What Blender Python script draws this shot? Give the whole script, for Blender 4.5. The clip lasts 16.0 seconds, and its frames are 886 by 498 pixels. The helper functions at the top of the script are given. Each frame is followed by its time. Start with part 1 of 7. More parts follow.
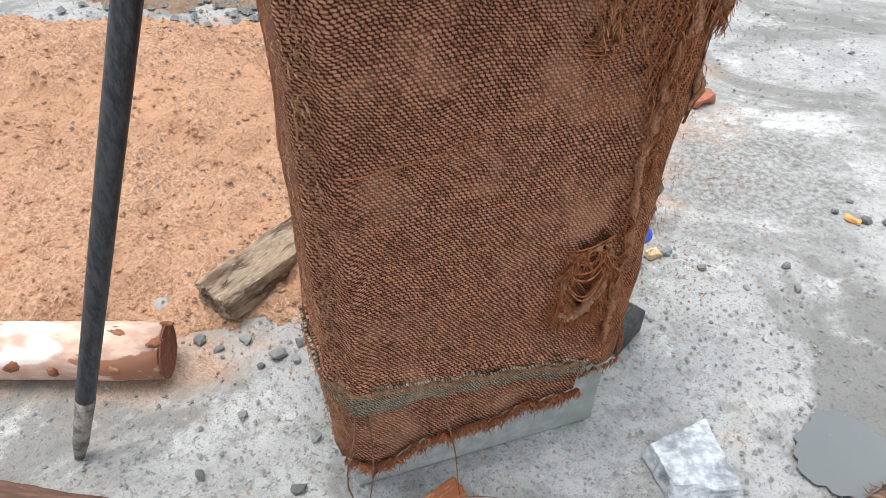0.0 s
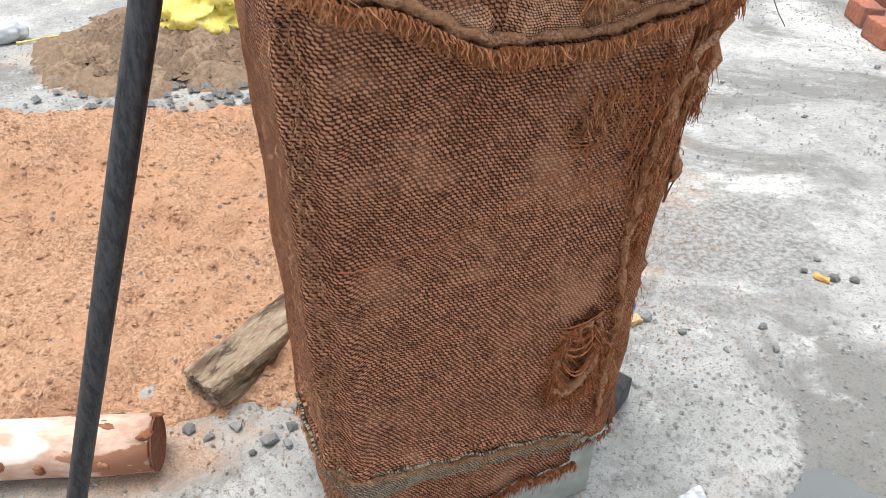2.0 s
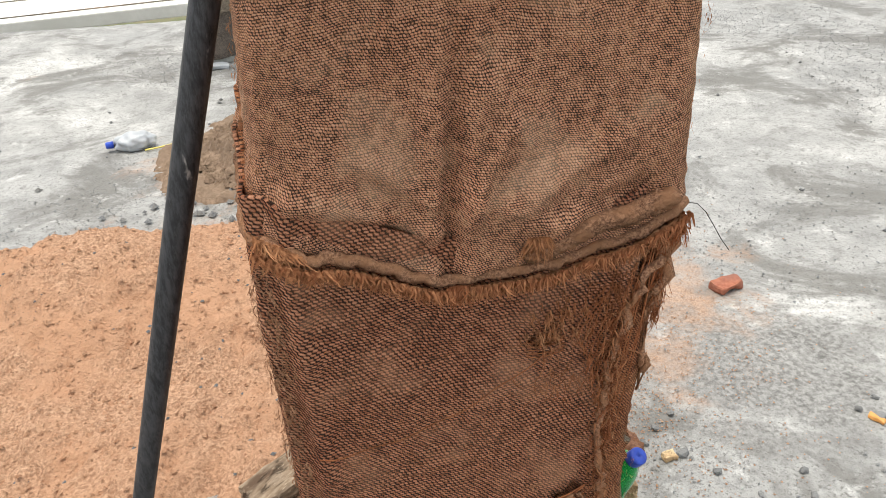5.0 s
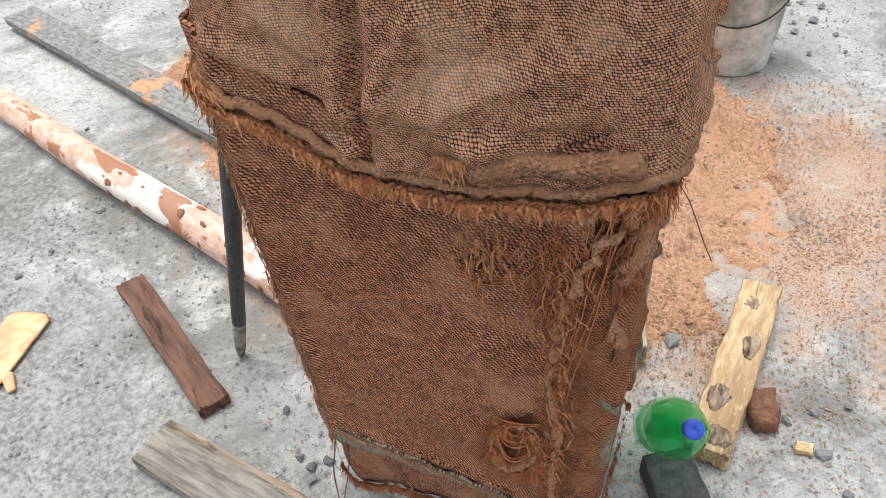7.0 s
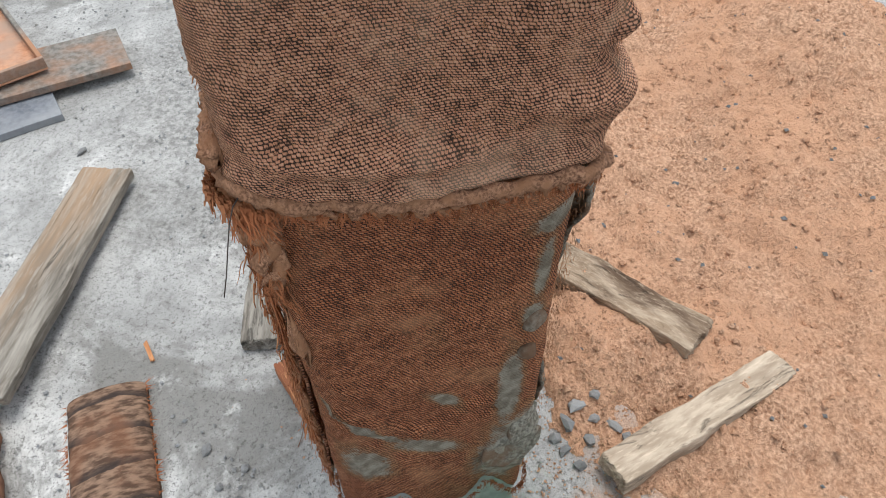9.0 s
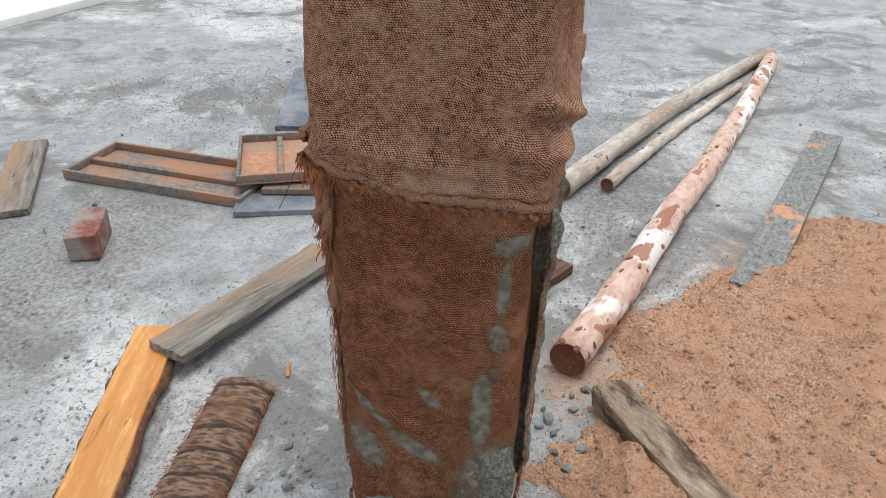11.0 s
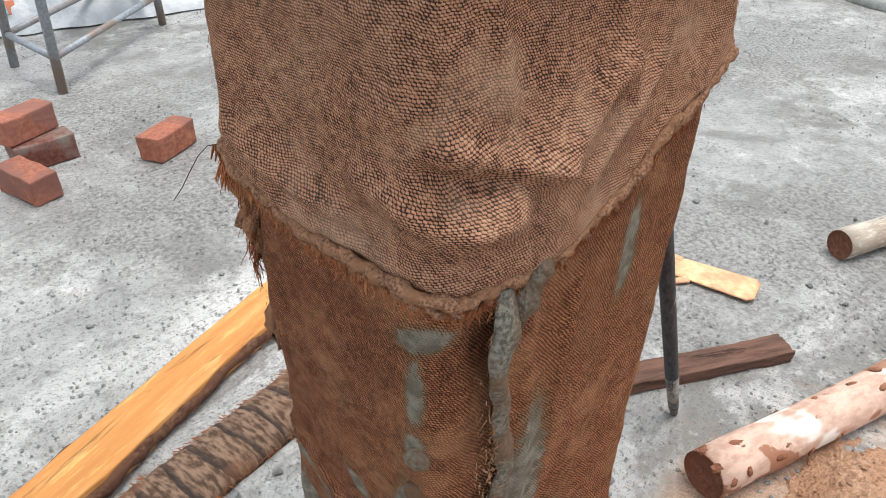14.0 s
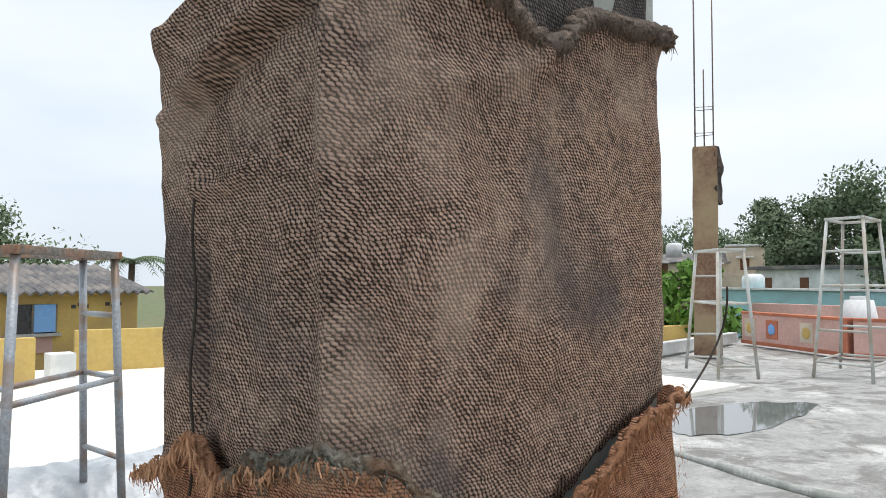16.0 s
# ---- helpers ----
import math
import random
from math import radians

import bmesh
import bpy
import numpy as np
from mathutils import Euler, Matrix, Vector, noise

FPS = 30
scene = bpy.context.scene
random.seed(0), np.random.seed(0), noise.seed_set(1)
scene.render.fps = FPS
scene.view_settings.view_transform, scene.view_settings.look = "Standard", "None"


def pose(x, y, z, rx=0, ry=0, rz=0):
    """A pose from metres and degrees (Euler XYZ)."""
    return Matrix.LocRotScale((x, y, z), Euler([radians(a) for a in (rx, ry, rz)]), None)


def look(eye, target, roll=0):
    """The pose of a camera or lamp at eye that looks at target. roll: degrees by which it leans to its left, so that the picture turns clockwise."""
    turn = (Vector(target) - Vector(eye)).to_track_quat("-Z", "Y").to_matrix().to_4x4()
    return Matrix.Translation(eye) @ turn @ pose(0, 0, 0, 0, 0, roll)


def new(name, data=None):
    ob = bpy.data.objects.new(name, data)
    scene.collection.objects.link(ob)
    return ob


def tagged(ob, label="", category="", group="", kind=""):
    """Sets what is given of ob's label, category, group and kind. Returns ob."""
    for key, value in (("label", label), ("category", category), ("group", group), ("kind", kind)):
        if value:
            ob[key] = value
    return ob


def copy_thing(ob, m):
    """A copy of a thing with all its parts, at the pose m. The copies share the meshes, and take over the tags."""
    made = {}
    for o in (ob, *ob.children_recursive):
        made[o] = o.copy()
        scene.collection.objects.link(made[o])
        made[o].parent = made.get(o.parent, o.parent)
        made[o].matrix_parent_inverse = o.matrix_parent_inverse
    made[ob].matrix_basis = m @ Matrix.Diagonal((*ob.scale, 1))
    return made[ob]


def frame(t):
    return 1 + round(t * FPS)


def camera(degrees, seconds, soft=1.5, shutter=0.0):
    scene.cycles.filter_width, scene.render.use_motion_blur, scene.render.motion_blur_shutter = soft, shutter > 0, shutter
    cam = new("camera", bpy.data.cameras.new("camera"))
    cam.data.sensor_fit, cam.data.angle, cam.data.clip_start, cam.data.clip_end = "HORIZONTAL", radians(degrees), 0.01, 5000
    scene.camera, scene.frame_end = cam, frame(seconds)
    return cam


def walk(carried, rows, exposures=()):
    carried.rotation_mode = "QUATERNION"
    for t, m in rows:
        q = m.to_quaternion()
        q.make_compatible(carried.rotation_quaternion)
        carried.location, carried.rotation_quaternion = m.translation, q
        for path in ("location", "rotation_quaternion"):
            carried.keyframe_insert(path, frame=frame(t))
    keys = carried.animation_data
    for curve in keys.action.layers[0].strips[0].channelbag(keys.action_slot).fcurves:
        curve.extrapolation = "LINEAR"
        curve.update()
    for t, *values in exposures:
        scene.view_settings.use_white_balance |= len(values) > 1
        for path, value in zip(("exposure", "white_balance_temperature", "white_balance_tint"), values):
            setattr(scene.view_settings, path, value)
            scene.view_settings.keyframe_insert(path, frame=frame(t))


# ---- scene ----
cam = camera(61.8, 16.0, 0.9)
PATH = [
    (0, (-0.023, -0.734, 0.962), (0.323, 0.772, -0.309), 2.2),
    (0.5, (-0.037, -0.726, 0.952), (0.39, 0.758, -0.32), 2.2),
    (1, (-0.049, -0.726, 0.959), (0.378, 0.775, -0.291), 1.6),
    (1.5, (-0.05, -0.728, 0.975), (0.377, 0.808, -0.234), 1.1),
    (2, (-0.053, -0.731, 0.994), (0.392, 0.857, -0.137), 1.5),
    (2.5, (-0.06, -0.739, 1.019), (0.401, 0.903, -0.026), 1.7),
    (3, (-0.065, -0.744, 1.038), (0.411, 0.937, 0.066), 1.8),
    (3.5, (-0.062, -0.741, 1.061), (0.423, 0.986, 0.177), 1.2),
    (3.7, (-0.059, -0.74, 1.067), (0.43, 1.004, 0.218), 1.0),
    (5.8, (0.265, -0.788, 1.24), (0.129, 0.801, 0.033), -3.3),
    (6, (0.306, -0.762, 1.236), (0.117, 0.77, -0.035), -2.5),
    (6.5, (0.405, -0.638, 1.222), (-0.038, 0.725, -0.174), -3.0),
    (7, (0.541, -0.556, 1.205), (-0.28, 0.63, -0.18), -6.2),
    (7.3, (0.685, -0.492, 1.224), (-0.296, 0.553, -0.171), -4.3),
    (7.5, (0.768, -0.46, 1.232), (-0.273, 0.522, -0.165), -2.8),
    (8, (0.832, -0.335, 1.212), (-0.354, 0.472, -0.181), -2.3),
    (8.2, (0.822, -0.234, 1.197), (-0.417, 0.435, -0.224), 0.0),
    (8.5, (0.804, -0.103, 1.193), (-0.44, 0.31, -0.318), -0.2),
    (8.7, (0.807, -0.041, 1.192), (-0.455, 0.204, -0.34), -2.0),
    (10.8, (1.176, 0.394, 1.166), (-0.385, -0.229, 0.082), 0.5),
    (11, (1.175, 0.394, 1.182), (-0.439, -0.228, 0.179), 1.2),
    (11.5, (1.153, 0.388, 1.175), (-0.466, -0.216, 0.169), 2.3),
    (12, (1.032, 0.438, 1.143), (-0.437, -0.297, 0.001), 0.5),
    (12.5, (0.86, 0.57, 1.12), (-0.321, -0.363, -0.198), 0.5),
    (13, (0.772, 0.597, 1.096), (-0.27, -0.398, -0.291), 1.5),
    (13.5, (0.706, 0.58, 1.097), (-0.29, -0.517, -0.247), 2.9),
    (14, (0.669, 0.574, 1.133), (-0.365, -0.73, 0.025), 1.2),
    (14.5, (0.645, 0.606, 1.205), (-0.454, -0.903, 0.487), 0.7),
    (15, (0.646, 0.608, 1.218), (-0.483, -0.996, 0.827), -0.4),
    (15.5, (0.653, 0.598, 1.241), (-0.546, -0.996, 1.089), -0.5),
    (16, (0.653, 0.581, 1.266), (-0.633, -0.948, 1.351), 0.1),
]
walk(cam, [(t, look(e, g, r)) for t, e, g, r in PATH],
     [(0.0, 0.86, 6400, 10), (2.0, 0.90, 6600, 10), (3.5, 0.68, 7000, 10), (6.0, 0.72, 6800, 10), (7.5, 0.78, 6500, 10), (8.7, 0.63, 6400, 10), (10.8, 0.26, 6280, 10),
      (12.0, 0.40, 6400, 10), (13.0, 0.60, 6500, 10), (14.0, 0.62, 6500, 10), (15.0, 0.5, 6550, 10), (16.0, 0.44, 6500, 10)])

# ---------------------------------------------------------------- world and light
world = bpy.data.worlds.new("overcast_sky")
scene.world = world
world.use_nodes = True
wt = world.node_tree
wt.nodes.clear()
w_out = wt.nodes.new("ShaderNodeOutputWorld")
w_bg = wt.nodes.new("ShaderNodeBackground")
w_sky = wt.nodes.new("ShaderNodeTexSky")
w_sky.sky_type = "NISHITA"
w_sky.sun_disc = False
w_sky.sun_elevation, w_sky.sun_rotation = radians(80), radians(302)
w_sky.air_density, w_sky.dust_density = 1.0, 4.0
w_gain = wt.nodes.new("ShaderNodeMix")
w_gain.data_type, w_gain.blend_type = "RGBA", "MULTIPLY"
w_gain.inputs["Factor"].default_value = 1.0
w_gain.inputs["B"].default_value = (0.12, 0.12, 0.12, 1)
w_co = wt.nodes.new("ShaderNodeTexCoord")
w_map = wt.nodes.new("ShaderNodeMapping")
w_map.inputs["Scale"].default_value = (1.2, 1.2, 3.5)
w_noise = wt.nodes.new("ShaderNodeTexNoise")
w_noise.inputs["Scale"].default_value, w_noise.inputs["Detail"].default_value = 1.6, 4.0
w_ramp = wt.nodes.new("ShaderNodeValToRGB")
w_ramp.color_ramp.elements[0].position, w_ramp.color_ramp.elements[0].color = 0.35, (0.64, 0.71, 0.79, 1)
w_ramp.color_ramp.elements[1].position, w_ramp.color_ramp.elements[1].color = 0.68, (0.82, 0.85, 0.88, 1)
w_mix = wt.nodes.new("ShaderNodeMix")
w_mix.data_type = "RGBA"
w_mix.inputs["Factor"].default_value = 0.85
wt.links.new(w_sky.outputs[0], w_gain.inputs["A"])
wt.links.new(w_co.outputs["Generated"], w_map.inputs[0])
wt.links.new(w_map.outputs[0], w_noise.inputs["Vector"])
wt.links.new(w_noise.outputs[0], w_ramp.inputs[0])
wt.links.new(w_gain.outputs["Result"], w_mix.inputs["A"])
wt.links.new(w_ramp.outputs[0], w_mix.inputs["B"])
wt.links.new(w_mix.outputs["Result"], w_bg.inputs[0])
w_bg.inputs[1].default_value = 1.0
wt.links.new(w_bg.outputs[0], w_out.inputs[0])

sun = new("sun", bpy.data.lights.new("sun", "SUN"))
sun.data.energy, sun.data.angle, sun.data.color = 1.75, radians(30), (1.0, 0.965, 0.91)
sun.matrix_world = look((0, 0, 20), (2.0, -1.2, 6.5))

# ---------------------------------------------------------------- materials


def nt(name, rough=0.8, metal=0.0, spec=0.3):
    m = bpy.data.materials.new(name)
    m.use_nodes = True
    b = m.node_tree.nodes["Principled BSDF"]
    b.inputs["Roughness"].default_value = rough
    b.inputs["Metallic"].default_value = metal
    b.inputs["Specular IOR Level"].default_value = spec
    return m, m.node_tree, b


def nd(t, kind, **kw):
    n = t.nodes.new(kind)
    for k, v in kw.items():
        n.inputs[k.replace("_", " ")].default_value = v
    return n


def sock(t, a, s):
    if hasattr(s, "is_output") or hasattr(s, "links"):
        t.links.new(s, a)
    else:
        a.default_value = s


def mth(t, op, a, b=0.0, c=None):
    n = t.nodes.new("ShaderNodeMath")
    n.operation = op
    sock(t, n.inputs[0], a)
    sock(t, n.inputs[1], b)
    if c is not None:
        sock(t, n.inputs[2], c)
    return n.outputs[0]


def mixc(t, f, a, b, blend="MIX"):
    n = t.nodes.new("ShaderNodeMix")
    n.data_type, n.blend_type = "RGBA", blend
    sock(t, n.inputs["Factor"], f)
    for key, v in (("A", a), ("B", b)):
        sock(t, n.inputs[key], (*v, 1) if isinstance(v, tuple) and len(v) == 3 else v)
    return n.outputs["Result"]


def ramp(t, f, lo, hi, clo=0.0, chi=1.0):
    n = t.nodes.new("ShaderNodeMapRange")
    n.interpolation_type = "SMOOTHSTEP"
    sock(t, n.inputs["Value"], f)
    n.inputs["From Min"].default_value, n.inputs["From Max"].default_value = lo, hi
    n.inputs["To Min"].default_value, n.inputs["To Max"].default_value = clo, chi
    return n.outputs["Result"]


def coords(t, kind="Object", scale=(1, 1, 1)):
    c = t.nodes.new("ShaderNodeTexCoord")
    m = t.nodes.new("ShaderNodeMapping")
    m.inputs["Scale"].default_value = scale
    t.links.new(c.outputs[kind], m.inputs[0])
    return m.outputs[0]


def noi(t, vec, scale, detail=4.0, rough=0.55, dist=0.0):
    n = nd(t, "ShaderNodeTexNoise", Scale=scale, Detail=detail, Roughness=rough, Distortion=dist)
    t.links.new(vec, n.inputs["Vector"])
    return n.outputs[0]


def bump(t, b, h, strength, dist):
    n = nd(t, "ShaderNodeBump", Strength=strength, Distance=dist)
    sock(t, n.inputs["Height"], h)
    t.links.new(n.outputs[0], b.inputs["Normal"])


def rough_mat(name, c1, c2, c3, big=3.0, fine=60.0, rough=0.85, relief=0.4, depth=0.003, metal=0.0, stretch=(1, 1, 1), vary=0.25, spec=0.3, lo=0.4, hi=0.65):
    """Two-scale surface: c1 to c2 in fine grain, c3 in large stains; each object a little different."""
    m, t, b = nt(name, rough, metal, spec)
    v = coords(t, "Object", stretch)
    inf = t.nodes.new("ShaderNodeObjectInfo")
    off = t.nodes.new("ShaderNodeVectorMath")
    off.operation = "ADD"
    comb = t.nodes.new("ShaderNodeCombineXYZ")
    t.links.new(mth(t, "MULTIPLY", inf.outputs["Random"], 37.0), comb.inputs[0])
    t.links.new(v, off.inputs[0])
    t.links.new(comb.outputs[0], off.inputs[1])
    v = off.outputs[0]
    f = noi(t, v, fine, 5, 0.65)
    g = noi(t, v, big, 5, 0.6)
    col = mixc(t, ramp(t, f, 0.35, 0.65), c1, c2)
    col = mixc(t, ramp(t, g, lo, hi), col, c3)
    relief_h = mth(t, "ADD", f, mth(t, "MULTIPLY", g, 0.6))
    if min(stretch) < 0.9:
        # checks and dirty streaks along the grain
        crack = ramp(t, noi(t, v, fine * 0.55, 6, 0.75, 0.8), 0.56, 0.66, 0, 0.75)
        col = mixc(t, crack, col, tuple(0.28 * c for c in c1))
        col = mixc(t, ramp(t, noi(t, v, fine * 2.6, 4, 0.7), 0.52, 0.68, 0, 0.45), col, tuple(min(1, 1.35 * c) for c in c2))
        relief_h = mth(t, "SUBTRACT", relief_h, crack)
    hsv = nd(t, "ShaderNodeHueSaturation")
    t.links.new(mth(t, "MULTIPLY_ADD", inf.outputs["Random"], vary, 1 - vary / 2), hsv.inputs["Value"])
    t.links.new(col, hsv.inputs["Color"])
    t.links.new(hsv.outputs[0], b.inputs["Base Color"])
    bump(t, b, relief_h, relief, depth)
    return m


def slab_mat():
    m, t, b = nt("site_concrete", 0.8, 0, 0.4)
    v = coords(t)
    a = noi(t, v, 0.9, 6, 0.6, 0.4)
    c = noi(t, v, 4.5, 6, 0.65, 0.3)
    f = noi(t, v, 45, 5, 0.7)
    ff = noi(t, v, 260, 3, 0.7)
    col = mixc(t, ramp(t, c, 0.3, 0.7), (0.31, 0.31, 0.30), (0.47, 0.47, 0.455))
    col = mixc(t, ramp(t, a, 0.51, 0.66), col, (0.66, 0.66, 0.64))
    col = mixc(t, ramp(t, noi(t, v, 1.7, 7, 0.7, 0.6), 0.49, 0.60, 0, 0.8), col, (0.17, 0.165, 0.15))
    col = mixc(t, ramp(t, noi(t, v, 14, 6, 0.75, 0.4), 0.52, 0.66, 0, 0.55), col, (0.17, 0.165, 0.155))
    col = mixc(t, ramp(t, noi(t, v, 9, 6, 0.75), 0.56, 0.70, 0, 0.6), col, (0.74, 0.74, 0.72))
    col = mixc(t, ramp(t, noi(t, v, 110, 4, 0.75), 0.55, 0.64, 0, 0.75), col, (0.11, 0.105, 0.095))
    col = mixc(t, ramp(t, f, 0.50, 0.66, 0, 0.45), col, (0.19, 0.19, 0.18))
    col = mixc(t, ramp(t, ff, 0.54, 0.68, 0, 0.6), col, (0.12, 0.12, 0.115))
    # trodden grit and cement dirt in broad patches
    gq = t.nodes.new("ShaderNodeSeparateXYZ")
    t.links.new(v, gq.inputs[0])
    grime = None
    for x0, y0, rx, ry in ((-0.15, -1.45, 0.95, 0.50), (-0.85, -0.35, 0.75, 0.45), (-1.5, -0.1, 0.9, 0.5), (0.98, 0.60, 0.42, 0.36), (-2.6, -1.2, 1.2, 0.6), (-4.2, -0.8, 1.5, 0.8), (0.25, -2.3, 0.9, 0.5)):
        dx = mth(t, "DIVIDE", mth(t, "SUBTRACT", gq.outputs[0], x0), rx)
        dy = mth(t, "DIVIDE", mth(t, "SUBTRACT", gq.outputs[1], y0), ry)
        dd = mth(t, "SUBTRACT", 1.0, mth(t, "ADD", mth(t, "MULTIPLY", dx, dx), mth(t, "MULTIPLY", dy, dy)))
        grime = dd if grime is None else mth(t, "MAXIMUM", grime, dd)
    grime = mth(t, "ADD", mth(t, "MAXIMUM", grime, -1.5), mth(t, "MULTIPLY", mth(t, "SUBTRACT", noi(t, v, 8, 7, 0.75, 0.5), 0.5), 3.4))
    col = mixc(t, ramp(t, grime, 0.1, 0.9, 0, 0.75), col, mixc(t, ramp(t, noi(t, v, 70, 5, 0.75), 0.36, 0.64), (0.10, 0.098, 0.09), (0.36, 0.355, 0.34)))
    # red sand dust tracked round the heap
    gp = t.nodes.new("ShaderNodeSeparateXYZ")
    t.links.new(v, gp.inputs[0])
    dust = None
    for x0, y0, rx, ry in ((-0.35, 0.95, 1.35, 0.95), (0.55, 1.0, 0.75, 0.70), (-0.30, 2.2, 0.7, 0.6), (-0.35, 0.22, 0.35, 0.15), (0.32, 0.52, 0.36, 0.28)):
        dx = mth(t, "DIVIDE", mth(t, "SUBTRACT", gp.outputs[0], x0), rx)
        dy = mth(t, "DIVIDE", mth(t, "SUBTRACT", gp.outputs[1], y0), ry)
        dd = mth(t, "SUBTRACT", 1.0, mth(t, "ADD", mth(t, "MULTIPLY", dx, dx), mth(t, "MULTIPLY", dy, dy)))
        dust = dd if dust is None else mth(t, "MAXIMUM", dust, dd)
    dust = mth(t, "ADD", dust, mth(t, "MULTIPLY", mth(t, "SUBTRACT", noi(t, v, 6, 7, 0.7, 0.5), 0.5), 2.6))
    col = mixc(t, ramp(t, dust, 0.25, 1.1, 0, 0.8), col, mixc(t, ramp(t, ff, 0.4, 0.6), (0.33, 0.19, 0.12), (0.56, 0.37, 0.25)))
    col = mixc(t, ramp(t, noi(t, v, 2.3, 6, 0.6), 0.66, 0.78, 0, 0.5), col, (0.40, 0.29, 0.20))
    t.links.new(col, b.inputs["Base Color"])
    t.links.new(ramp(t, a, 0.38, 0.62, 0.45, 0.85), b.inputs["Roughness"])
    bump(t, b, mth(t, "ADD", mth(t, "MULTIPLY", f, 1.0), mth(t, "ADD", mth(t, "MULTIPLY", c, 1.2), mth(t, "MULTIPLY", ff, 0.35))), 0.75, 0.009)
    return m


def burlap_mat(name, dark, mid, light, stain, row=0.0026, cell=0.0044, slant=0.35, relief=0.9, grey=0.0, cement=False, even=1.0):
    """Woven jute: rows of slanting stitches with shade painted into the gaps between them, uneven, frayed and stained.
    """
    m, t, b = nt(name, 0.95, 0, 0.12)
    uv = coords(t, "UV")
    ob = coords(t)
    sep = t.nodes.new("ShaderNodeSeparateXYZ")
    t.links.new(uv, sep.inputs[0])
    drift = mth(t, "MULTIPLY", mth(t, "SUBTRACT", noi(t, uv, 9, 2, 0.5), 0.5), 0.030)
    wob = mth(t, "MULTIPLY", mth(t, "SUBTRACT", noi(t, uv, 60, 3, 0.6), 0.5), 0.0058)
    wob2 = mth(t, "MULTIPLY", mth(t, "SUBTRACT", noi(t, uv, 47, 3, 0.6), 0.5), 0.0048)
    y = mth(t, "DIVIDE", mth(t, "ADD", mth(t, "ADD", sep.outputs[1], drift), wob2), row)
    iy = mth(t, "FLOOR", y)
    rn = t.nodes.new("ShaderNodeTexWhiteNoise")
    rn.noise_dimensions = "1D"
    t.links.new(iy, rn.inputs["W"])
    x = mth(t, "DIVIDE", mth(t, "ADD", sep.outputs[0], wob), cell)
    x = mth(t, "ADD", x, mth(t, "ADD", mth(t, "MULTIPLY", iy, 0.5), mth(t, "MULTIPLY", rn.outputs[0], 0.3)))
    ix = mth(t, "FLOOR", x)
    cellv = t.nodes.new("ShaderNodeCombineXYZ")
    t.links.new(ix, cellv.inputs[0])
    t.links.new(iy, cellv.inputs[1])
    wn = t.nodes.new("ShaderNodeTexWhiteNoise")
    wn.noise_dimensions = "2D"
    t.links.new(cellv.outputs[0], wn.inputs["Vector"])
    rnd = wn.outputs[0]
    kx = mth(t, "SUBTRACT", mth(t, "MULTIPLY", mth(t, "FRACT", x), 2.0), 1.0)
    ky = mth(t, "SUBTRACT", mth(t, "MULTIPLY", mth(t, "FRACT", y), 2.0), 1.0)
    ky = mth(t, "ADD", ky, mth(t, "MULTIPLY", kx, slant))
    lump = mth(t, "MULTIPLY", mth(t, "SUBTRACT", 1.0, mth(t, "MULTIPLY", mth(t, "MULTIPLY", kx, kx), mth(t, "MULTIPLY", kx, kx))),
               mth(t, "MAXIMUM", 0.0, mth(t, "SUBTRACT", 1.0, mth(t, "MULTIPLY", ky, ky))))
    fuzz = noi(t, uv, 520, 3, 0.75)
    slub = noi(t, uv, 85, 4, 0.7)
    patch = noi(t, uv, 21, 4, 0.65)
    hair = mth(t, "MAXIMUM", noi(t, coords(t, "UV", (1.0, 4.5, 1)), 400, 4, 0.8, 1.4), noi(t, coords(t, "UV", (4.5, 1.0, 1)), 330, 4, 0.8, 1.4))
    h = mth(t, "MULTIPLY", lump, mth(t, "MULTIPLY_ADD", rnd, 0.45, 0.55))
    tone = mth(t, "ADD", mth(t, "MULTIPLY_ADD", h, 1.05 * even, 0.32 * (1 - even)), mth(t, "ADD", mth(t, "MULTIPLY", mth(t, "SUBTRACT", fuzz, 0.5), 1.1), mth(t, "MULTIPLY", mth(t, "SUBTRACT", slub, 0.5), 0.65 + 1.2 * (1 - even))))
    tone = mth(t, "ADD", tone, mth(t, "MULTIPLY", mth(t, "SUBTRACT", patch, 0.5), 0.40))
    # gap shade and bright thread tops go into the colour, following the relief
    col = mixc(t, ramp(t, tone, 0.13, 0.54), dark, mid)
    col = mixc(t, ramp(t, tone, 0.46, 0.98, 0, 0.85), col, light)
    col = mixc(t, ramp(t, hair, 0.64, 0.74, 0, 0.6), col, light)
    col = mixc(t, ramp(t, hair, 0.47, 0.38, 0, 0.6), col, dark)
    # straw bits caught in the weave
    col = mixc(t, ramp(t, noi(t, coords(t, "UV", (1.0, 2.2, 1)), 150, 2, 0.5, 0.6), 0.70, 0.76, 0, 0.75), col, mixc(t, 1.0, light, (1.05, 0.80, 0.55), "MULTIPLY"))
    big = noi(t, ob, 3.2, 5, 0.6, 0.5)
    col = mixc(t, ramp(t, big, 0.42, 0.66, 0, 0.75), col, mixc(t, 0.5, col, stain, "MULTIPLY"))
    col = mixc(t, ramp(t, noi(t, ob, 11, 4, 0.6), 0.5, 0.72, 0, 0.35), col, light)
    if grey:
        col = mixc(t, ramp(t, noi(t, ob, 4.5, 4, 0.6, 0.3), 0.5, 0.72, 0, grey), col, (0.085, 0.085, 0.095))
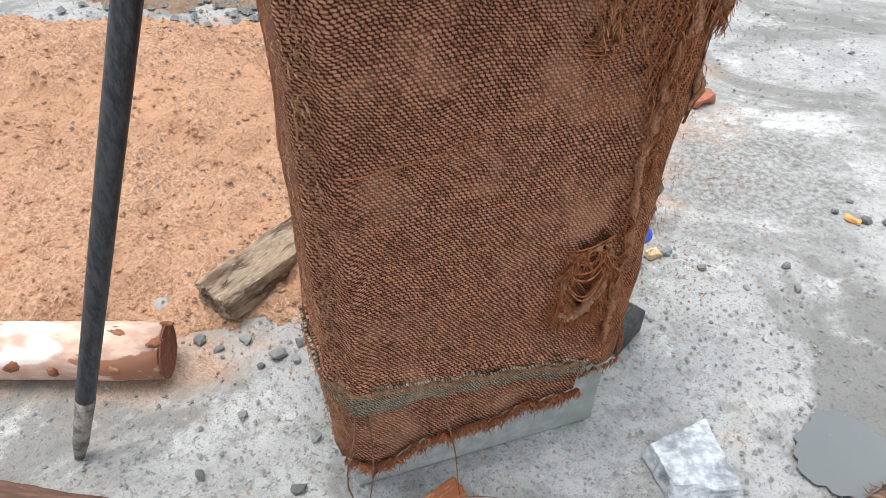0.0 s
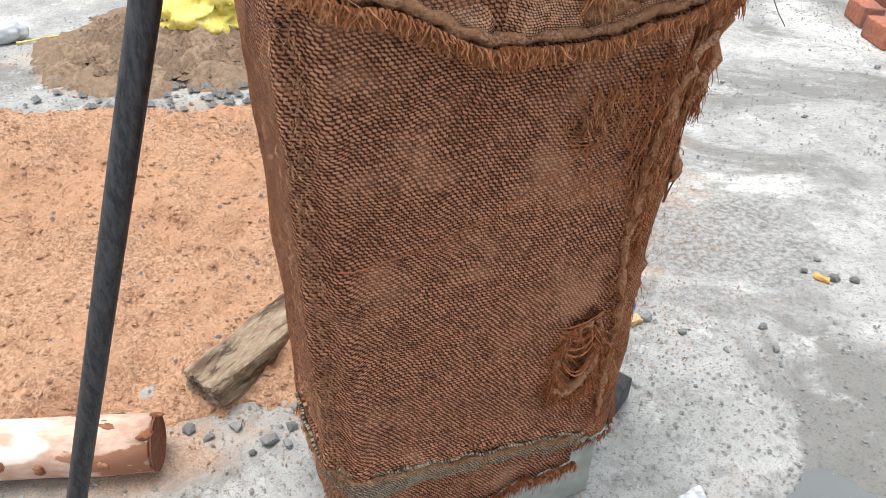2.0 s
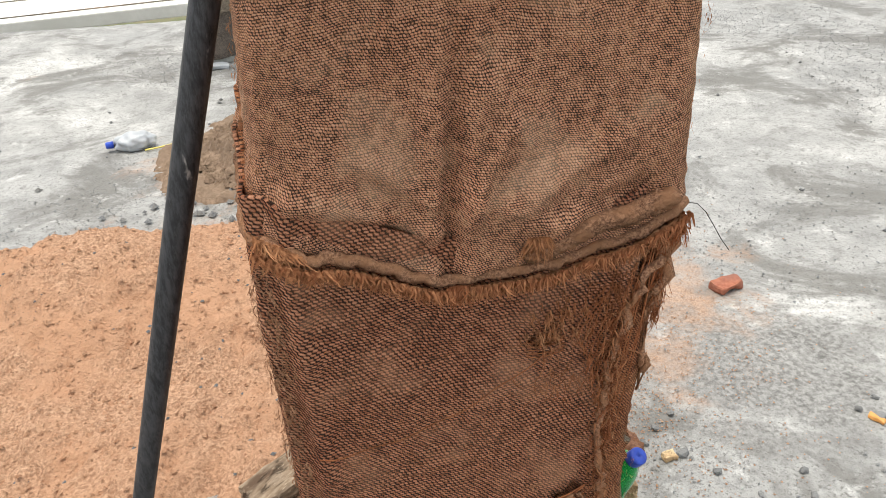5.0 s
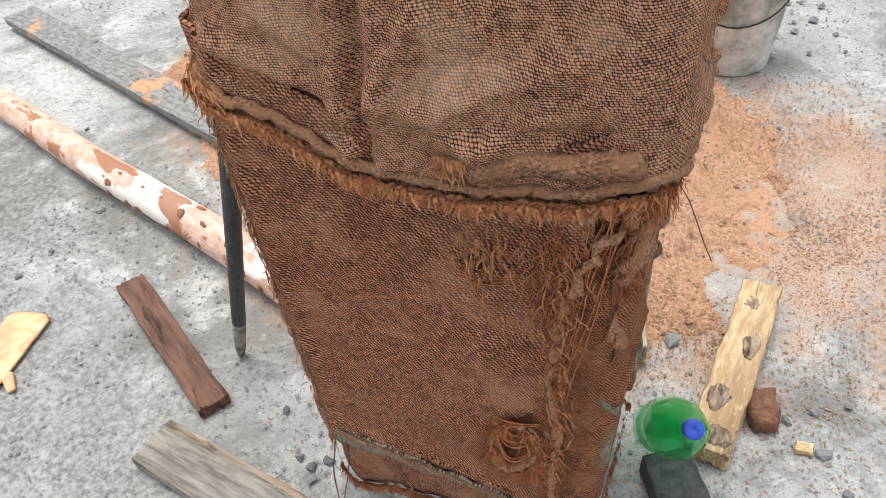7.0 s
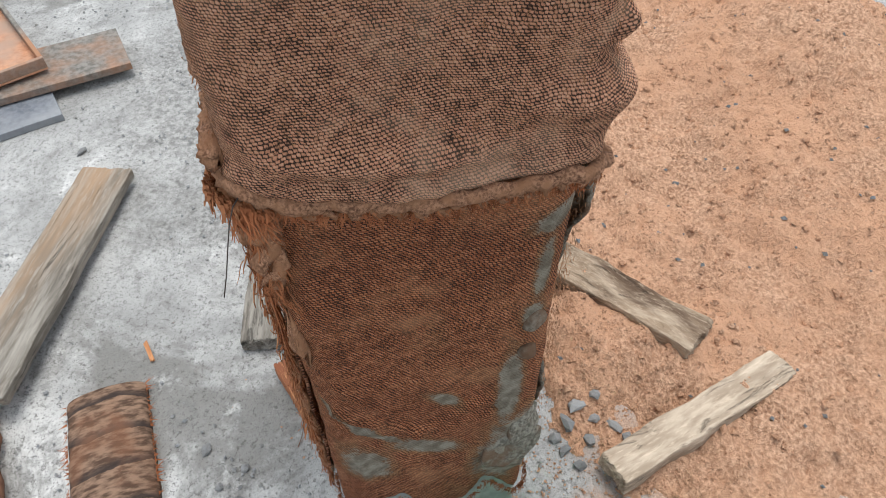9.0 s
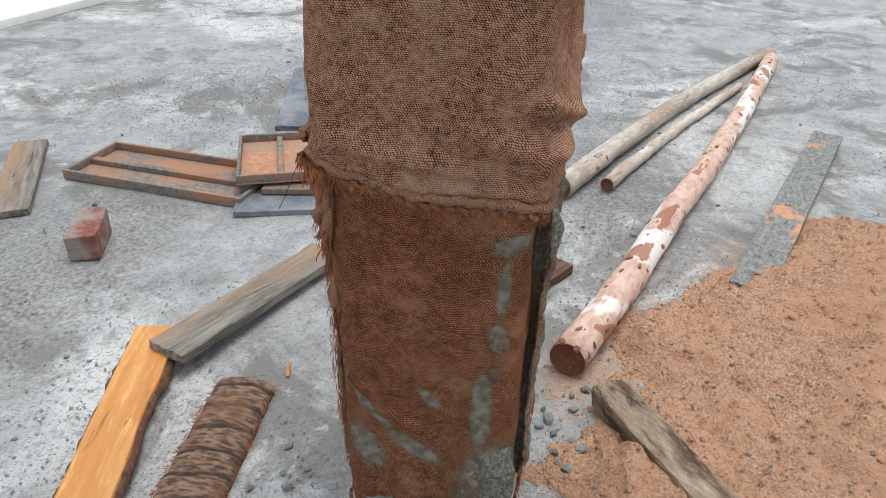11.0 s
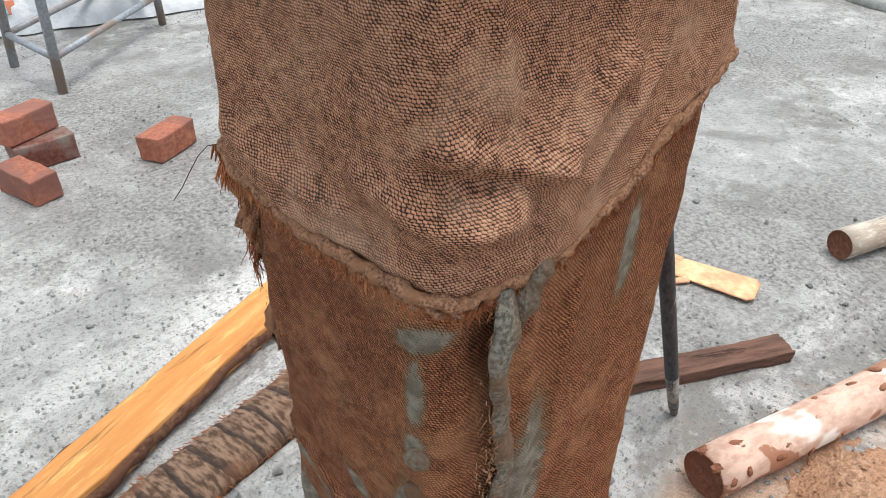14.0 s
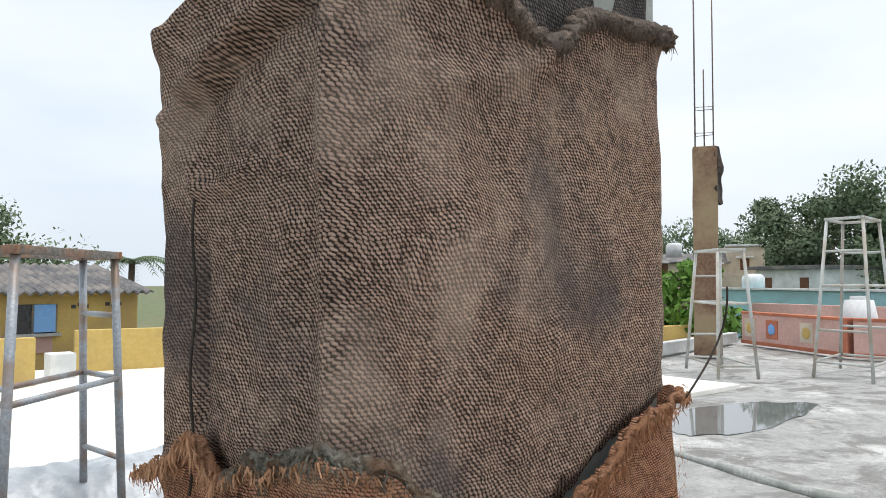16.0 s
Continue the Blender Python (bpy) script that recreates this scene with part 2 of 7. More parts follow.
    if cement:
        # dried cement smeared over the lower corner of the cloth
        edge = mth(t, "ADD", mth(t, "MULTIPLY", noi(t, ob, 22, 6, 0.7, 0.6), 0.5), mth(t, "MULTIPLY", noi(t, ob, 90, 6, 0.8, 0.5), 0.5))
        mask = None
        for u0, v0, ru, rv, slope in ((0.704, 0.645, 0.011, 0.045, 0), (0.715, 0.715, 0.030, 0.014, 0.2), (0.700, 0.565, 0.015, 0.022, 0), (0.682, 0.42, 0.016, 0.075, 0.3), (0.70, 0.26, 0.055, 0.085, 0.2), (0.77, 0.26, 0.06, 0.07, 0),
                                      (0.497, 0.400, 0.050, 0.011, -1.15), (0.487, 0.315, 0.034, 0.036, -0.6), (0.580, 0.322, 0.045, 0.017, -0.5), (0.600, 0.432, 0.020, 0.014, -0.8),
                                      (0.872, 0.42, 0.036, 0.12, 0.4), (0.845, 0.29, 0.060, 0.065, 0), (1.04, 0.68, 0.016, 0.060, 0.8), (0.96, 0.27, 0.02, 0.04, 0)):
            uu = mth(t, "SUBTRACT", sep.outputs[0], u0)
            du = mth(t, "DIVIDE", uu, ru)
            dv = mth(t, "DIVIDE", mth(t, "SUBTRACT", mth(t, "SUBTRACT", sep.outputs[1], v0), mth(t, "MULTIPLY", uu, slope)), rv)
            d = mth(t, "SUBTRACT", 1.0, mth(t, "ADD", mth(t, "MULTIPLY", du, du), mth(t, "MULTIPLY", dv, dv)))
            mask = d if mask is None else mth(t, "MAXIMUM", mask, d)
        mk = mth(t, "ADD", mth(t, "MAXIMUM", mask, -2.0), mth(t, "MULTIPLY", mth(t, "ADD", mth(t, "SUBTRACT", edge, 0.46), mth(t, "MULTIPLY", mth(t, "SUBTRACT", h, 0.5), 0.10)), 5.0))
        tan = mth(t, "MAXIMUM", ramp(t, mk, -1.3, 0.1, 0, 0.8), ramp(t, noi(t, coords(t, "Object", (1, 1, 0.45)), 11, 5, 0.6, 0.4), 0.54, 0.68, 0, 0.4))
        cem = mth(t, "MULTIPLY", ramp(t, mk, -0.15, 0.55, 0, 0.92), ramp(t, tone, -0.1, 0.35, 0.6, 1.0))
        # tan stain, with the same gap shade painted in by tone
        col = mixc(t, tan, col, mixc(t, ramp(t, tone, 0.1, 0.8), (0.15, 0.065, 0.028), (0.50, 0.27, 0.125)))
        col = mixc(t, cem, col, mixc(t, ramp(t, noi(t, ob, 60, 4), 0.35, 0.65), (0.22, 0.21, 0.165), (0.44, 0.42, 0.345)))
        h = mth(t, "MULTIPLY", h, mth(t, "SUBTRACT", 1.0, mth(t, "MULTIPLY", cem, 0.7)))
    t.links.new(col, b.inputs["Base Color"])
    b.inputs["Sheen Weight"].default_value = 0.10
    b.inputs["Sheen Roughness"].default_value = 0.5
    b.inputs["Sheen Tint"].default_value = (1.0, 0.80, 0.66, 1)
    bump(t, b, mth(t, "ADD", mth(t, "MULTIPLY", h, 0.75 * even * even), mth(t, "ADD", mth(t, "MULTIPLY", fuzz, 0.9), mth(t, "ADD", mth(t, "MULTIPLY", slub, 1.3), mth(t, "MULTIPLY", hair, 1.0)))), relief, 0.0035)
    return m


def glass_mat(name, col, rough=0.05):
    m, t, b = nt(name, rough, 0, 0.5)
    b.inputs["Base Color"].default_value = (*col, 1)
    b.inputs["Transmission Weight"].default_value = 0.85
    b.inputs["IOR"].default_value = 1.2
    return m


M = {}
M["slab"] = slab_mat()
# jute colours in order: painted gap shade, thread, bright thread top, stain
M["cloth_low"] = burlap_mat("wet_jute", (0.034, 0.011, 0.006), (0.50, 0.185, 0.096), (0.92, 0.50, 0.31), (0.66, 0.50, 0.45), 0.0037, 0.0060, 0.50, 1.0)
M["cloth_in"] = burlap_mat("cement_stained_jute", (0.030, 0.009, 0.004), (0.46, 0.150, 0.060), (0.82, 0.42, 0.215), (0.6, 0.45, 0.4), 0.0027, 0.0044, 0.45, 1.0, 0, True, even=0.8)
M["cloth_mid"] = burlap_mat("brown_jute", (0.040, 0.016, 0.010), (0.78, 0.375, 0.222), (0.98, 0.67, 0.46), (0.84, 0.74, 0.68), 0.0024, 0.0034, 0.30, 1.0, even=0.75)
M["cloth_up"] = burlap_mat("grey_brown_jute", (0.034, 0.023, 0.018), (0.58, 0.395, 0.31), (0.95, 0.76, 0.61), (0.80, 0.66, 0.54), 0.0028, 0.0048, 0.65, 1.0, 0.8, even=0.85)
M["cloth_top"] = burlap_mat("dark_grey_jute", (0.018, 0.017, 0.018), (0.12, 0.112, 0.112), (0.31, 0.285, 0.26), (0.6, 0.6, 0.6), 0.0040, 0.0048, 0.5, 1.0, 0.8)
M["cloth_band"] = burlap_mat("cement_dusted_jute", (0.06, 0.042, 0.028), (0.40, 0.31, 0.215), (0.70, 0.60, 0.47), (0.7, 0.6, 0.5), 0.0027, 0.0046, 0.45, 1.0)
M["fibre_gold"] = rough_mat("golden_jute_tassel", (0.22, 0.082, 0.036), (0.54, 0.25, 0.12), (0.34, 0.135, 0.06), 60, 160, 0.95, 0.2)
M["fibre_pale"] = rough_mat("pale_jute_fibre", (0.26, 0.13, 0.065), (0.55, 0.33, 0.20), (0.42, 0.22, 0.12), 30, 120, 0.95, 0.2)
M["fibre"] = rough_mat("loose_jute_fibre", (0.17, 0.055, 0.022), (0.46, 0.185, 0.080), (0.34, 0.12, 0.05), 30, 120, 0.95, 0.2)
M["fibre_dry"] = rough_mat("dry_jute_fibre", (0.22, 0.090, 0.040), (0.54, 0.27, 0.135), (0.40, 0.17, 0.075), 30, 120, 0.95, 0.2)
M["hem"] = rough_mat("twisted_jute_hem", (0.14, 0.065, 0.036), (0.48, 0.26, 0.155), (0.34, 0.17, 0.09), 40, 330, 0.95, 1.0, 0.003)
M["hem_grey"] = rough_mat("grey_jute_roll", (0.07, 0.055, 0.045), (0.27, 0.21, 0.165), (0.16, 0.13, 0.11), 40, 330, 0.95, 1.0, 0.003)
M["cement_cloth"] = rough_mat("cement_stiffened_jute", (0.10, 0.095, 0.075), (0.30, 0.29, 0.24), (0.17, 0.10, 0.06), 14, 190, 0.95, 1.0, 0.006)
M["concrete"] = rough_mat("column_concrete", (0.34, 0.35, 0.33), (0.48, 0.49, 0.465), (0.28, 0.30, 0.27), 6, 50, 0.85, 0.4)
M["sand"] = rough_mat("red_sand", (0.36, 0.20, 0.120), (0.63, 0.397, 0.262), (0.55, 0.315, 0.193), 5.0, 130, 0.95, 1.0, 0.012)
M["soil"] = rough_mat("clay_soil", (0.17, 0.115, 0.075), (0.33, 0.235, 0.165), (0.24, 0.17, 0.12), 6, 50, 0.95, 1.0, 0.01)
M["stone"] = rough_mat("crushed_stone", (0.14, 0.15, 0.155), (0.30, 0.305, 0.31), (0.22, 0.215, 0.20), 20, 120, 0.85, 0.5, vary=0.7)
M["white_stone"] = rough_mat("pale_cut_stone", (0.36, 0.39, 0.42), (0.66, 0.68, 0.70), (0.22, 0.235, 0.26), 14, 70, 0.6, 0.9, 0.005, spec=0.4, lo=0.5, hi=0.66)
M["dark_stone"] = rough_mat("wet_black_stone", (0.018, 0.018, 0.020), (0.05, 0.05, 0.053), (0.03, 0.03, 0.03), 9, 60, 0.5, 0.4)
M["rod"] = rough_mat("scuffed_black_iron", (0.020, 0.022, 0.026), (0.060, 0.062, 0.070), (0.34, 0.33, 0.32), 40, 160, 0.5, 0.5, 0.001, 0.3, (1, 1, 0.25), 0.1, 0.5, 0.66, 0.72)
m_b, t_b, b_b = nt("peeled_eucalyptus", 0.7, 0, 0.3)
v_b = coords(t_b, "Object", (0.55, 1, 1))
col_b = mixc(t_b, ramp(t_b, noi(t_b, v_b, 40, 5, 0.65), 0.35, 0.65), (0.52, 0.33, 0.25), (0.70, 0.50, 0.40))
col_b = mixc(t_b, ramp(t_b, noi(t_b, v_b, 5, 4, 0.5), 0.57, 0.60, 0, 0.9), col_b, (0.80, 0.75, 0.69))
col_b = mixc(t_b, ramp(t_b, noi(t_b, v_b, 13, 5, 0.55, 0.4), 0.56, 0.60, 0, 0.9), col_b, (0.33, 0.14, 0.075))
col_b = mixc(t_b, ramp(t_b, noi(t_b, v_b, 38, 3, 0.5), 0.68, 0.73, 0, 0.9), col_b, (0.15, 0.055, 0.03))
t_b.links.new(col_b, b_b.inputs["Base Color"])
bump(t_b, b_b, mth(t_b, "ADD", noi(t_b, v_b, 13, 5, 0.55, 0.4), mth(t_b, "MULTIPLY", noi(t_b, v_b, 60, 4, 0.6), 0.5)), 0.6, 0.005)
M["bark"] = m_b
M["rod_dusty"] = rough_mat("dusty_worn_iron", (0.085, 0.08, 0.075), (0.21, 0.195, 0.175), (0.30, 0.27, 0.23), 30, 120, 0.7, 0.4, 0.001, 0.2)
M["bark_brown"] = rough_mat("brown_bark_scab", (0.14, 0.05, 0.025), (0.27, 0.11, 0.06), (0.36, 0.18, 0.11), 12, 60, 0.85, 0.6)
M["log_end"] = rough_mat("reddish_log_end", (0.12, 0.045, 0.025), (0.22, 0.10, 0.06), (0.16, 0.06, 0.035), 30, 90, 0.9, 0.5)
M["pole"] = rough_mat("weathered_pale_pole", (0.46, 0.40, 0.33), (0.64, 0.59, 0.51), (0.36, 0.27, 0.20), 5, 50, 0.8, 0.4, 0.003, 0, (0.25, 1, 1))
M["grey_wood"] = rough_mat("weathered_grey_plank", (0.13, 0.115, 0.095), (0.27, 0.25, 0.215), (0.34, 0.22, 0.13), 5, 55, 0.85, 0.5, 0.003, 0, (0.12, 1, 1), 0.15)
M["cement_board"] = rough_mat("cement_grey_board", (0.15, 0.15, 0.14), (0.27, 0.27, 0.255), (0.55, 0.28, 0.15), 6, 70, 0.85, 0.5, 0.003, 0, (0.5, 1, 1), 0.1, 0.3, 0.56, 0.63)
M["brick_damp"] = rough_mat("damp_dusty_brick", (0.15, 0.055, 0.040), (0.25, 0.10, 0.075), (0.28, 0.24, 0.21), 9, 60, 0.9, 0.6, 0.004)
M["dark_wood"] = rough_mat("dark_brown_plank", (0.07, 0.032, 0.02), (0.165, 0.085, 0.058), (0.11, 0.065, 0.05), 7, 60, 0.85, 0.5, 0.003, 0, (0.12, 1, 1), 0.1)
M["pale_wood"] = rough_mat("pale_sawn_wood", (0.42, 0.28, 0.15), (0.60, 0.45, 0.27), (0.28, 0.175, 0.10), 8, 60, 0.8, 0.4, 0.003, 0, (0.2, 1, 1), 0.2)
M["rot_wood"] = rough_mat("rotten_plank", (0.27, 0.195, 0.13), (0.42, 0.335, 0.245), (0.11, 0.07, 0.045), 19, 70, 0.9, 0.8, 0.006, 0, (0.3, 1, 1), 0.1)
M["dry_wood"] = rough_mat("dry_pale_plank", (0.33, 0.26, 0.19), (0.52, 0.43, 0.33), (0.24, 0.175, 0.12), 9, 60, 0.9, 0.6, 0.004, 0, (0.2, 1, 1), 0.1)
M["orange_wood"] = rough_mat("fresh_orange_timber", (0.66, 0.30, 0.085), (0.80, 0.44, 0.16), (0.55, 0.22, 0.06), 5, 30, 0.6, 0.25, 0.002, 0, (0.12, 1, 1), 0.1)
M["orange_bark"] = rough_mat("timber_bark_edge", (0.09, 0.04, 0.025), (0.24, 0.12, 0.07), (0.16, 0.075, 0.045), 12, 60, 0.9, 0.9, 0.008)
M["chunk"] = rough_mat("split_red_wood", (0.40, 0.17, 0.065), (0.62, 0.31, 0.14), (0.26, 0.09, 0.04), 8, 90, 0.7, 0.5, 0.003, 0, (0.15, 1, 1))
M["brick"] = rough_mat("fired_red_brick", (0.30, 0.10, 0.06), (0.43, 0.17, 0.105), (0.24, 0.11, 0.085), 7, 60, 0.9, 0.6, 0.004)
M["rust_steel"] = rough_mat("rusted_formwork_steel", (0.14, 0.13, 0.115), (0.26, 0.245, 0.22), (0.36, 0.19, 0.11), 4, 60, 0.75, 0.4, 0.002, 0.2)
M["orange_steel"] = rough_mat("orange_rust_steel", (0.42, 0.19, 0.10), (0.55, 0.29, 0.17), (0.36, 0.25, 0.19), 5, 50, 0.8, 0.3, 0.002, 0.1)
M["slate_board"] = rough_mat("blue_grey_board", (0.085, 0.095, 0.115), (0.15, 0.165, 0.19), (0.24, 0.25, 0.26), 4, 60, 0.6, 0.2)
M["glove"] = rough_mat("orange_rubber", (0.70, 0.40, 0.20), (0.80, 0.53, 0.31), (0.58, 0.30, 0.17), 16, 60, 0.55, 0.3, 0.002)
M["bottle"] = glass_mat("green_plastic", (0.05, 0.55, 0.22))
M["cap"] = rough_mat("blue_plastic", (0.03, 0.08, 0.48), (0.05, 0.12, 0.62), (0.03, 0.07, 0.42), 30, 90, 0.4, 0.1, vary=0.0)
M["bucket"] = rough_mat("cement_splashed_plastic", (0.62, 0.63, 0.60), (0.80, 0.80, 0.78), (0.27, 0.28, 0.25), 9, 40, 0.7, 0.5)
M["sack"] = rough_mat("yellow_plastic_sack", (0.60, 0.50, 0.10), (0.80, 0.70, 0.22), (0.50, 0.41, 0.08), 9, 60, 0.5, 0.4)
M["white_plastic"] = rough_mat("white_plastic_sheet", (0.42, 0.45, 0.48), (0.58, 0.61, 0.63), (0.30, 0.33, 0.36), 2.2, 20, 0.35, 0.3, 0.01, spec=0.5)
M["blue_plastic"] = rough_mat("light_blue_plastic", (0.06, 0.34, 0.62), (0.12, 0.44, 0.72), (0.5, 0.6, 0.7), 9, 60, 0.5, 0.2)
M["stool_steel"] = rough_mat("galvanised_pipe", (0.25, 0.28, 0.31), (0.36, 0.39, 0.42), (0.26, 0.20, 0.16), 5, 70, 0.5, 0.2, 0.001, 0.35)
M["stool_far"] = rough_mat("pale_pipe", (0.42, 0.44, 0.42), (0.54, 0.56, 0.54), (0.40, 0.36, 0.30), 3, 60, 0.6, 0.2)
M["yellow_paint"] = rough_mat("yellow_wall_paint", (0.60, 0.42, 0.13), (0.66, 0.48, 0.17), (0.50, 0.35, 0.14), 1.2, 20, 0.85, 0.2)
M["lime"] = rough_mat("lime_washed_roof", (0.76, 0.75, 0.69), (0.84, 0.83, 0.78), (0.70, 0.69, 0.63), 1.0, 20, 0.85, 0.2)
M["asbestos"] = rough_mat("weathered_sheet_roof", (0.085, 0.085, 0.09), (0.16, 0.16, 0.165), (0.24, 0.22, 0.20), 2, 20, 0.9, 0.4)
M["shutter_blue"] = rough_mat("blue_shutter_paint", (0.16, 0.36, 0.72), (0.24, 0.46, 0.82), (0.20, 0.40, 0.70), 3, 20, 0.6, 0.2)
M["cream"] = rough_mat("cream_house_paint", (0.62, 0.53, 0.42), (0.70, 0.62, 0.50), (0.52, 0.44, 0.35), 1.0, 15, 0.85, 0.2)
M["pink"] = rough_mat("pink_wall_paint", (0.60, 0.36, 0.31), (0.66, 0.43, 0.38), (0.52, 0.34, 0.29), 1.5, 20, 0.85, 0.2)
M["terracotta"] = rough_mat("terracotta_paint", (0.48, 0.16, 0.09), (0.56, 0.21, 0.12), (0.42, 0.15, 0.09), 4, 30, 0.85, 0.2)
M["teal"] = rough_mat("teal_wall_paint", (0.28, 0.52, 0.56), (0.36, 0.60, 0.63), (0.30, 0.46, 0.48), 1.5, 20, 0.85, 0.2)
M["white_paint"] = rough_mat("white_wall_paint", (0.70, 0.72, 0.72), (0.80, 0.81, 0.81), (0.58, 0.60, 0.60), 2, 20, 0.8, 0.2)
M["green_post"] = rough_mat("lime_green_paint", (0.46, 0.52, 0.20), (0.54, 0.60, 0.26), (0.42, 0.47, 0.2), 2, 20, 0.8, 0.2)
M["door_wood"] = rough_mat("brown_door_wood", (0.10, 0.045, 0.025), (0.18, 0.085, 0.045), (0.13, 0.06, 0.035), 3, 20, 0.6, 0.3, 0.002, 0, (1, 1, 0.2))
M["window_dark"] = rough_mat("dark_window_glass", (0.03, 0.035, 0.04), (0.07, 0.075, 0.08), (0.05, 0.05, 0.06), 3, 20, 0.25, 0.1)
# leaf greens paled so the colour itself carries the haze over far trees
M["leaf"] = rough_mat("dense_foliage", (0.09, 0.13, 0.075), (0.17, 0.225, 0.125), (0.13, 0.175, 0.10), 0.8, 6, 0.8, 0.2)
M["leaf_light"] = rough_mat("bright_foliage", (0.07, 0.17, 0.02), (0.16, 0.30, 0.05), (0.10, 0.20, 0.03), 1.2, 8, 0.8, 0.2)
M["trunk"] = rough_mat("tree_bark", (0.09, 0.065, 0.045), (0.17, 0.13, 0.095), (0.12, 0.09, 0.07), 4, 30, 0.95, 0.5)
M["far_ground"] = rough_mat("dusty_green_ground", (0.10, 0.13, 0.06), (0.20, 0.18, 0.11), (0.13, 0.16, 0.08), 0.05, 0.8, 0.95, 0.2)
M["rebar"] = rough_mat("ribbed_rebar", (0.10, 0.085, 0.08), (0.18, 0.155, 0.14), (0.15, 0.10, 0.075), 5, 60, 0.7, 0.3, 0.001, 0.4)
M["wire"] = rough_mat("dark_binding_wire", (0.03, 0.025, 0.022), (0.07, 0.055, 0.045), (0.05, 0.04, 0.03), 20, 80, 0.6, 0.2)
M["pot_brown"] = rough_mat("dusty_brown_clay", (0.15, 0.10, 0.07), (0.24, 0.17, 0.125), (0.30, 0.24, 0.19), 8, 60, 0.9, 0.4)
m_w, t_w, b_w = nt("standing_water", 0.03, 0, 0.5)
M["water"] = m_w
v_w = coords(t_w)
t_w.links.new(mixc(t_w, noi(t_w, v_w, 3), (0.13, 0.14, 0.14), (0.20, 0.21, 0.21)), b_w.inputs["Base Color"])

# ---------------------------------------------------------------- mesh helpers


def mesh_of(name, bm, mat, smooth=True):
    me = bpy.data.meshes.new(name)
    bm.to_mesh(me)
    bm.free()
    me.materials.append(mat)
    if smooth:
        me.shade_smooth()
    return me


def part(name, bm, mat, parent, label="", smooth=True):
    ob = new(name, mesh_of(name, bm, mat, smooth))
    ob.parent = parent
    return tagged(ob, label) if label else ob


def thing(name, label, category, group="", at=None, kind=""):
    ob = new(name)
    ob.empty_display_size = 0.05
    if at is not None:
        ob.matrix_world = at
    return tagged(ob, label, category, group, kind)


def solo(name, bm, mat, label, category, group="", at=None, kind="", smooth=True):
    ob = new(name, mesh_of(name, bm, mat, smooth))
    if at is not None:
        ob.matrix_world = at
    return tagged(ob, label, category, group, kind)


def put_in(bm, src):
    me = bpy.data.meshes.new("tmp")
    src.to_mesh(me)
    src.free()
    bm.from_mesh(me)
    bpy.data.meshes.remove(me)


def box(sx, sy, sz, m=None, bev=0.004, cuts=0, wob=0.0, seed=0.0, freq=9.0):
    """A worn box with its base at z 0: bevelled edges, subdivided and jittered."""
    bm = bmesh.new()
    bmesh.ops.create_cube(bm, size=1)
    bmesh.ops.scale(bm, vec=(sx, sy, sz), verts=bm.verts)
    bmesh.ops.translate(bm, vec=(0, 0, sz / 2), verts=bm.verts)
    if bev:
        bmesh.ops.bevel(bm, geom=bm.edges[:], offset=bev, segments=2, profile=0.6, affect="EDGES")
    if cuts:
        long = max(sx, sy, sz)
        eds = [e for e in bm.edges if e.calc_length() > long / (cuts + 1) * 1.2]
        bmesh.ops.subdivide_edges(bm, edges=eds, cuts=cuts, use_grid_fill=True)
    if wob:
        for v in bm.verts:
            k = noise.noise_vector(v.co * freq + Vector((seed, seed * 1.7, 0)))
            v.co += k * wob
    if m is not None:
        bmesh.ops.transform(bm, matrix=m, verts=bm.verts)
    return bm


def tube(pts, radii, sides=8, closed_ends=True, lump=0.0, freq=10.0, seed=0.0):
    bm = bmesh.new()
    pts = [Vector(p) for p in pts]
    if not hasattr(radii, "__len__"):
        radii = [radii] * len(pts)
    rings = []
    up = Vector((0, 0, 1)) if abs((pts[-1] - pts[0]).normalized().z) < 0.9 else Vector((1, 0, 0))
    for i, p in enumerate(pts):
        d = (pts[min(i + 1, len(pts) - 1)] - pts[max(i - 1, 0)]).normalized()
        x = d.cross(up).normalized()
        y = x.cross(d)
        ring = []
        for k in range(sides):
            a = 2 * math.pi * k / sides
            co = p + (x * math.cos(a) + y * math.sin(a)) * radii[i]
            if lump:
                co += (co - p).normalized() * noise.noise(co * freq + Vector((seed, 0, 0))) * lump
            ring.append(bm.verts.new(co))
        rings.append(ring)
    for r0, r1 in zip(rings, rings[1:]):
        for k in range(sides):
            bm.faces.new((r0[k], r0[(k + 1) % sides], r1[(k + 1) % sides], r1[k]))
    if closed_ends:
        bm.faces.new(rings[0][::-1])
        bm.faces.new(rings[-1])
    bmesh.ops.recalc_face_normals(bm, faces=bm.faces)
    return bm


def lathe(profile, sides=24, m=None):
    bm = bmesh.new()
    rings = [[bm.verts.new((r * math.cos(2 * math.pi * k / sides), r * math.sin(2 * math.pi * k / sides), z)) for k in range(sides)] for r, z in profile]
    for r0, r1 in zip(rings, rings[1:]):
        for k in range(sides):
            bm.faces.new((r0[k], r0[(k + 1) % sides], r1[(k + 1) % sides], r1[k]))
    if m is not None:
        bmesh.ops.transform(bm, matrix=m, verts=bm.verts)
    bmesh.ops.recalc_face_normals(bm, faces=bm.faces)
    return bm


def along(p, q, z=0.0, tilt=0.0, roll=0.0):
    """Pose with x from p to q, at the middle of the two."""
    return pose((p[0] + q[0]) / 2, (p[1] + q[1]) / 2, z, roll, -tilt, math.degrees(math.atan2(q[1] - p[1], q[0] - p[0])))


def span(p, q):
    return math.hypot(q[0] - p[0], q[1] - p[1])


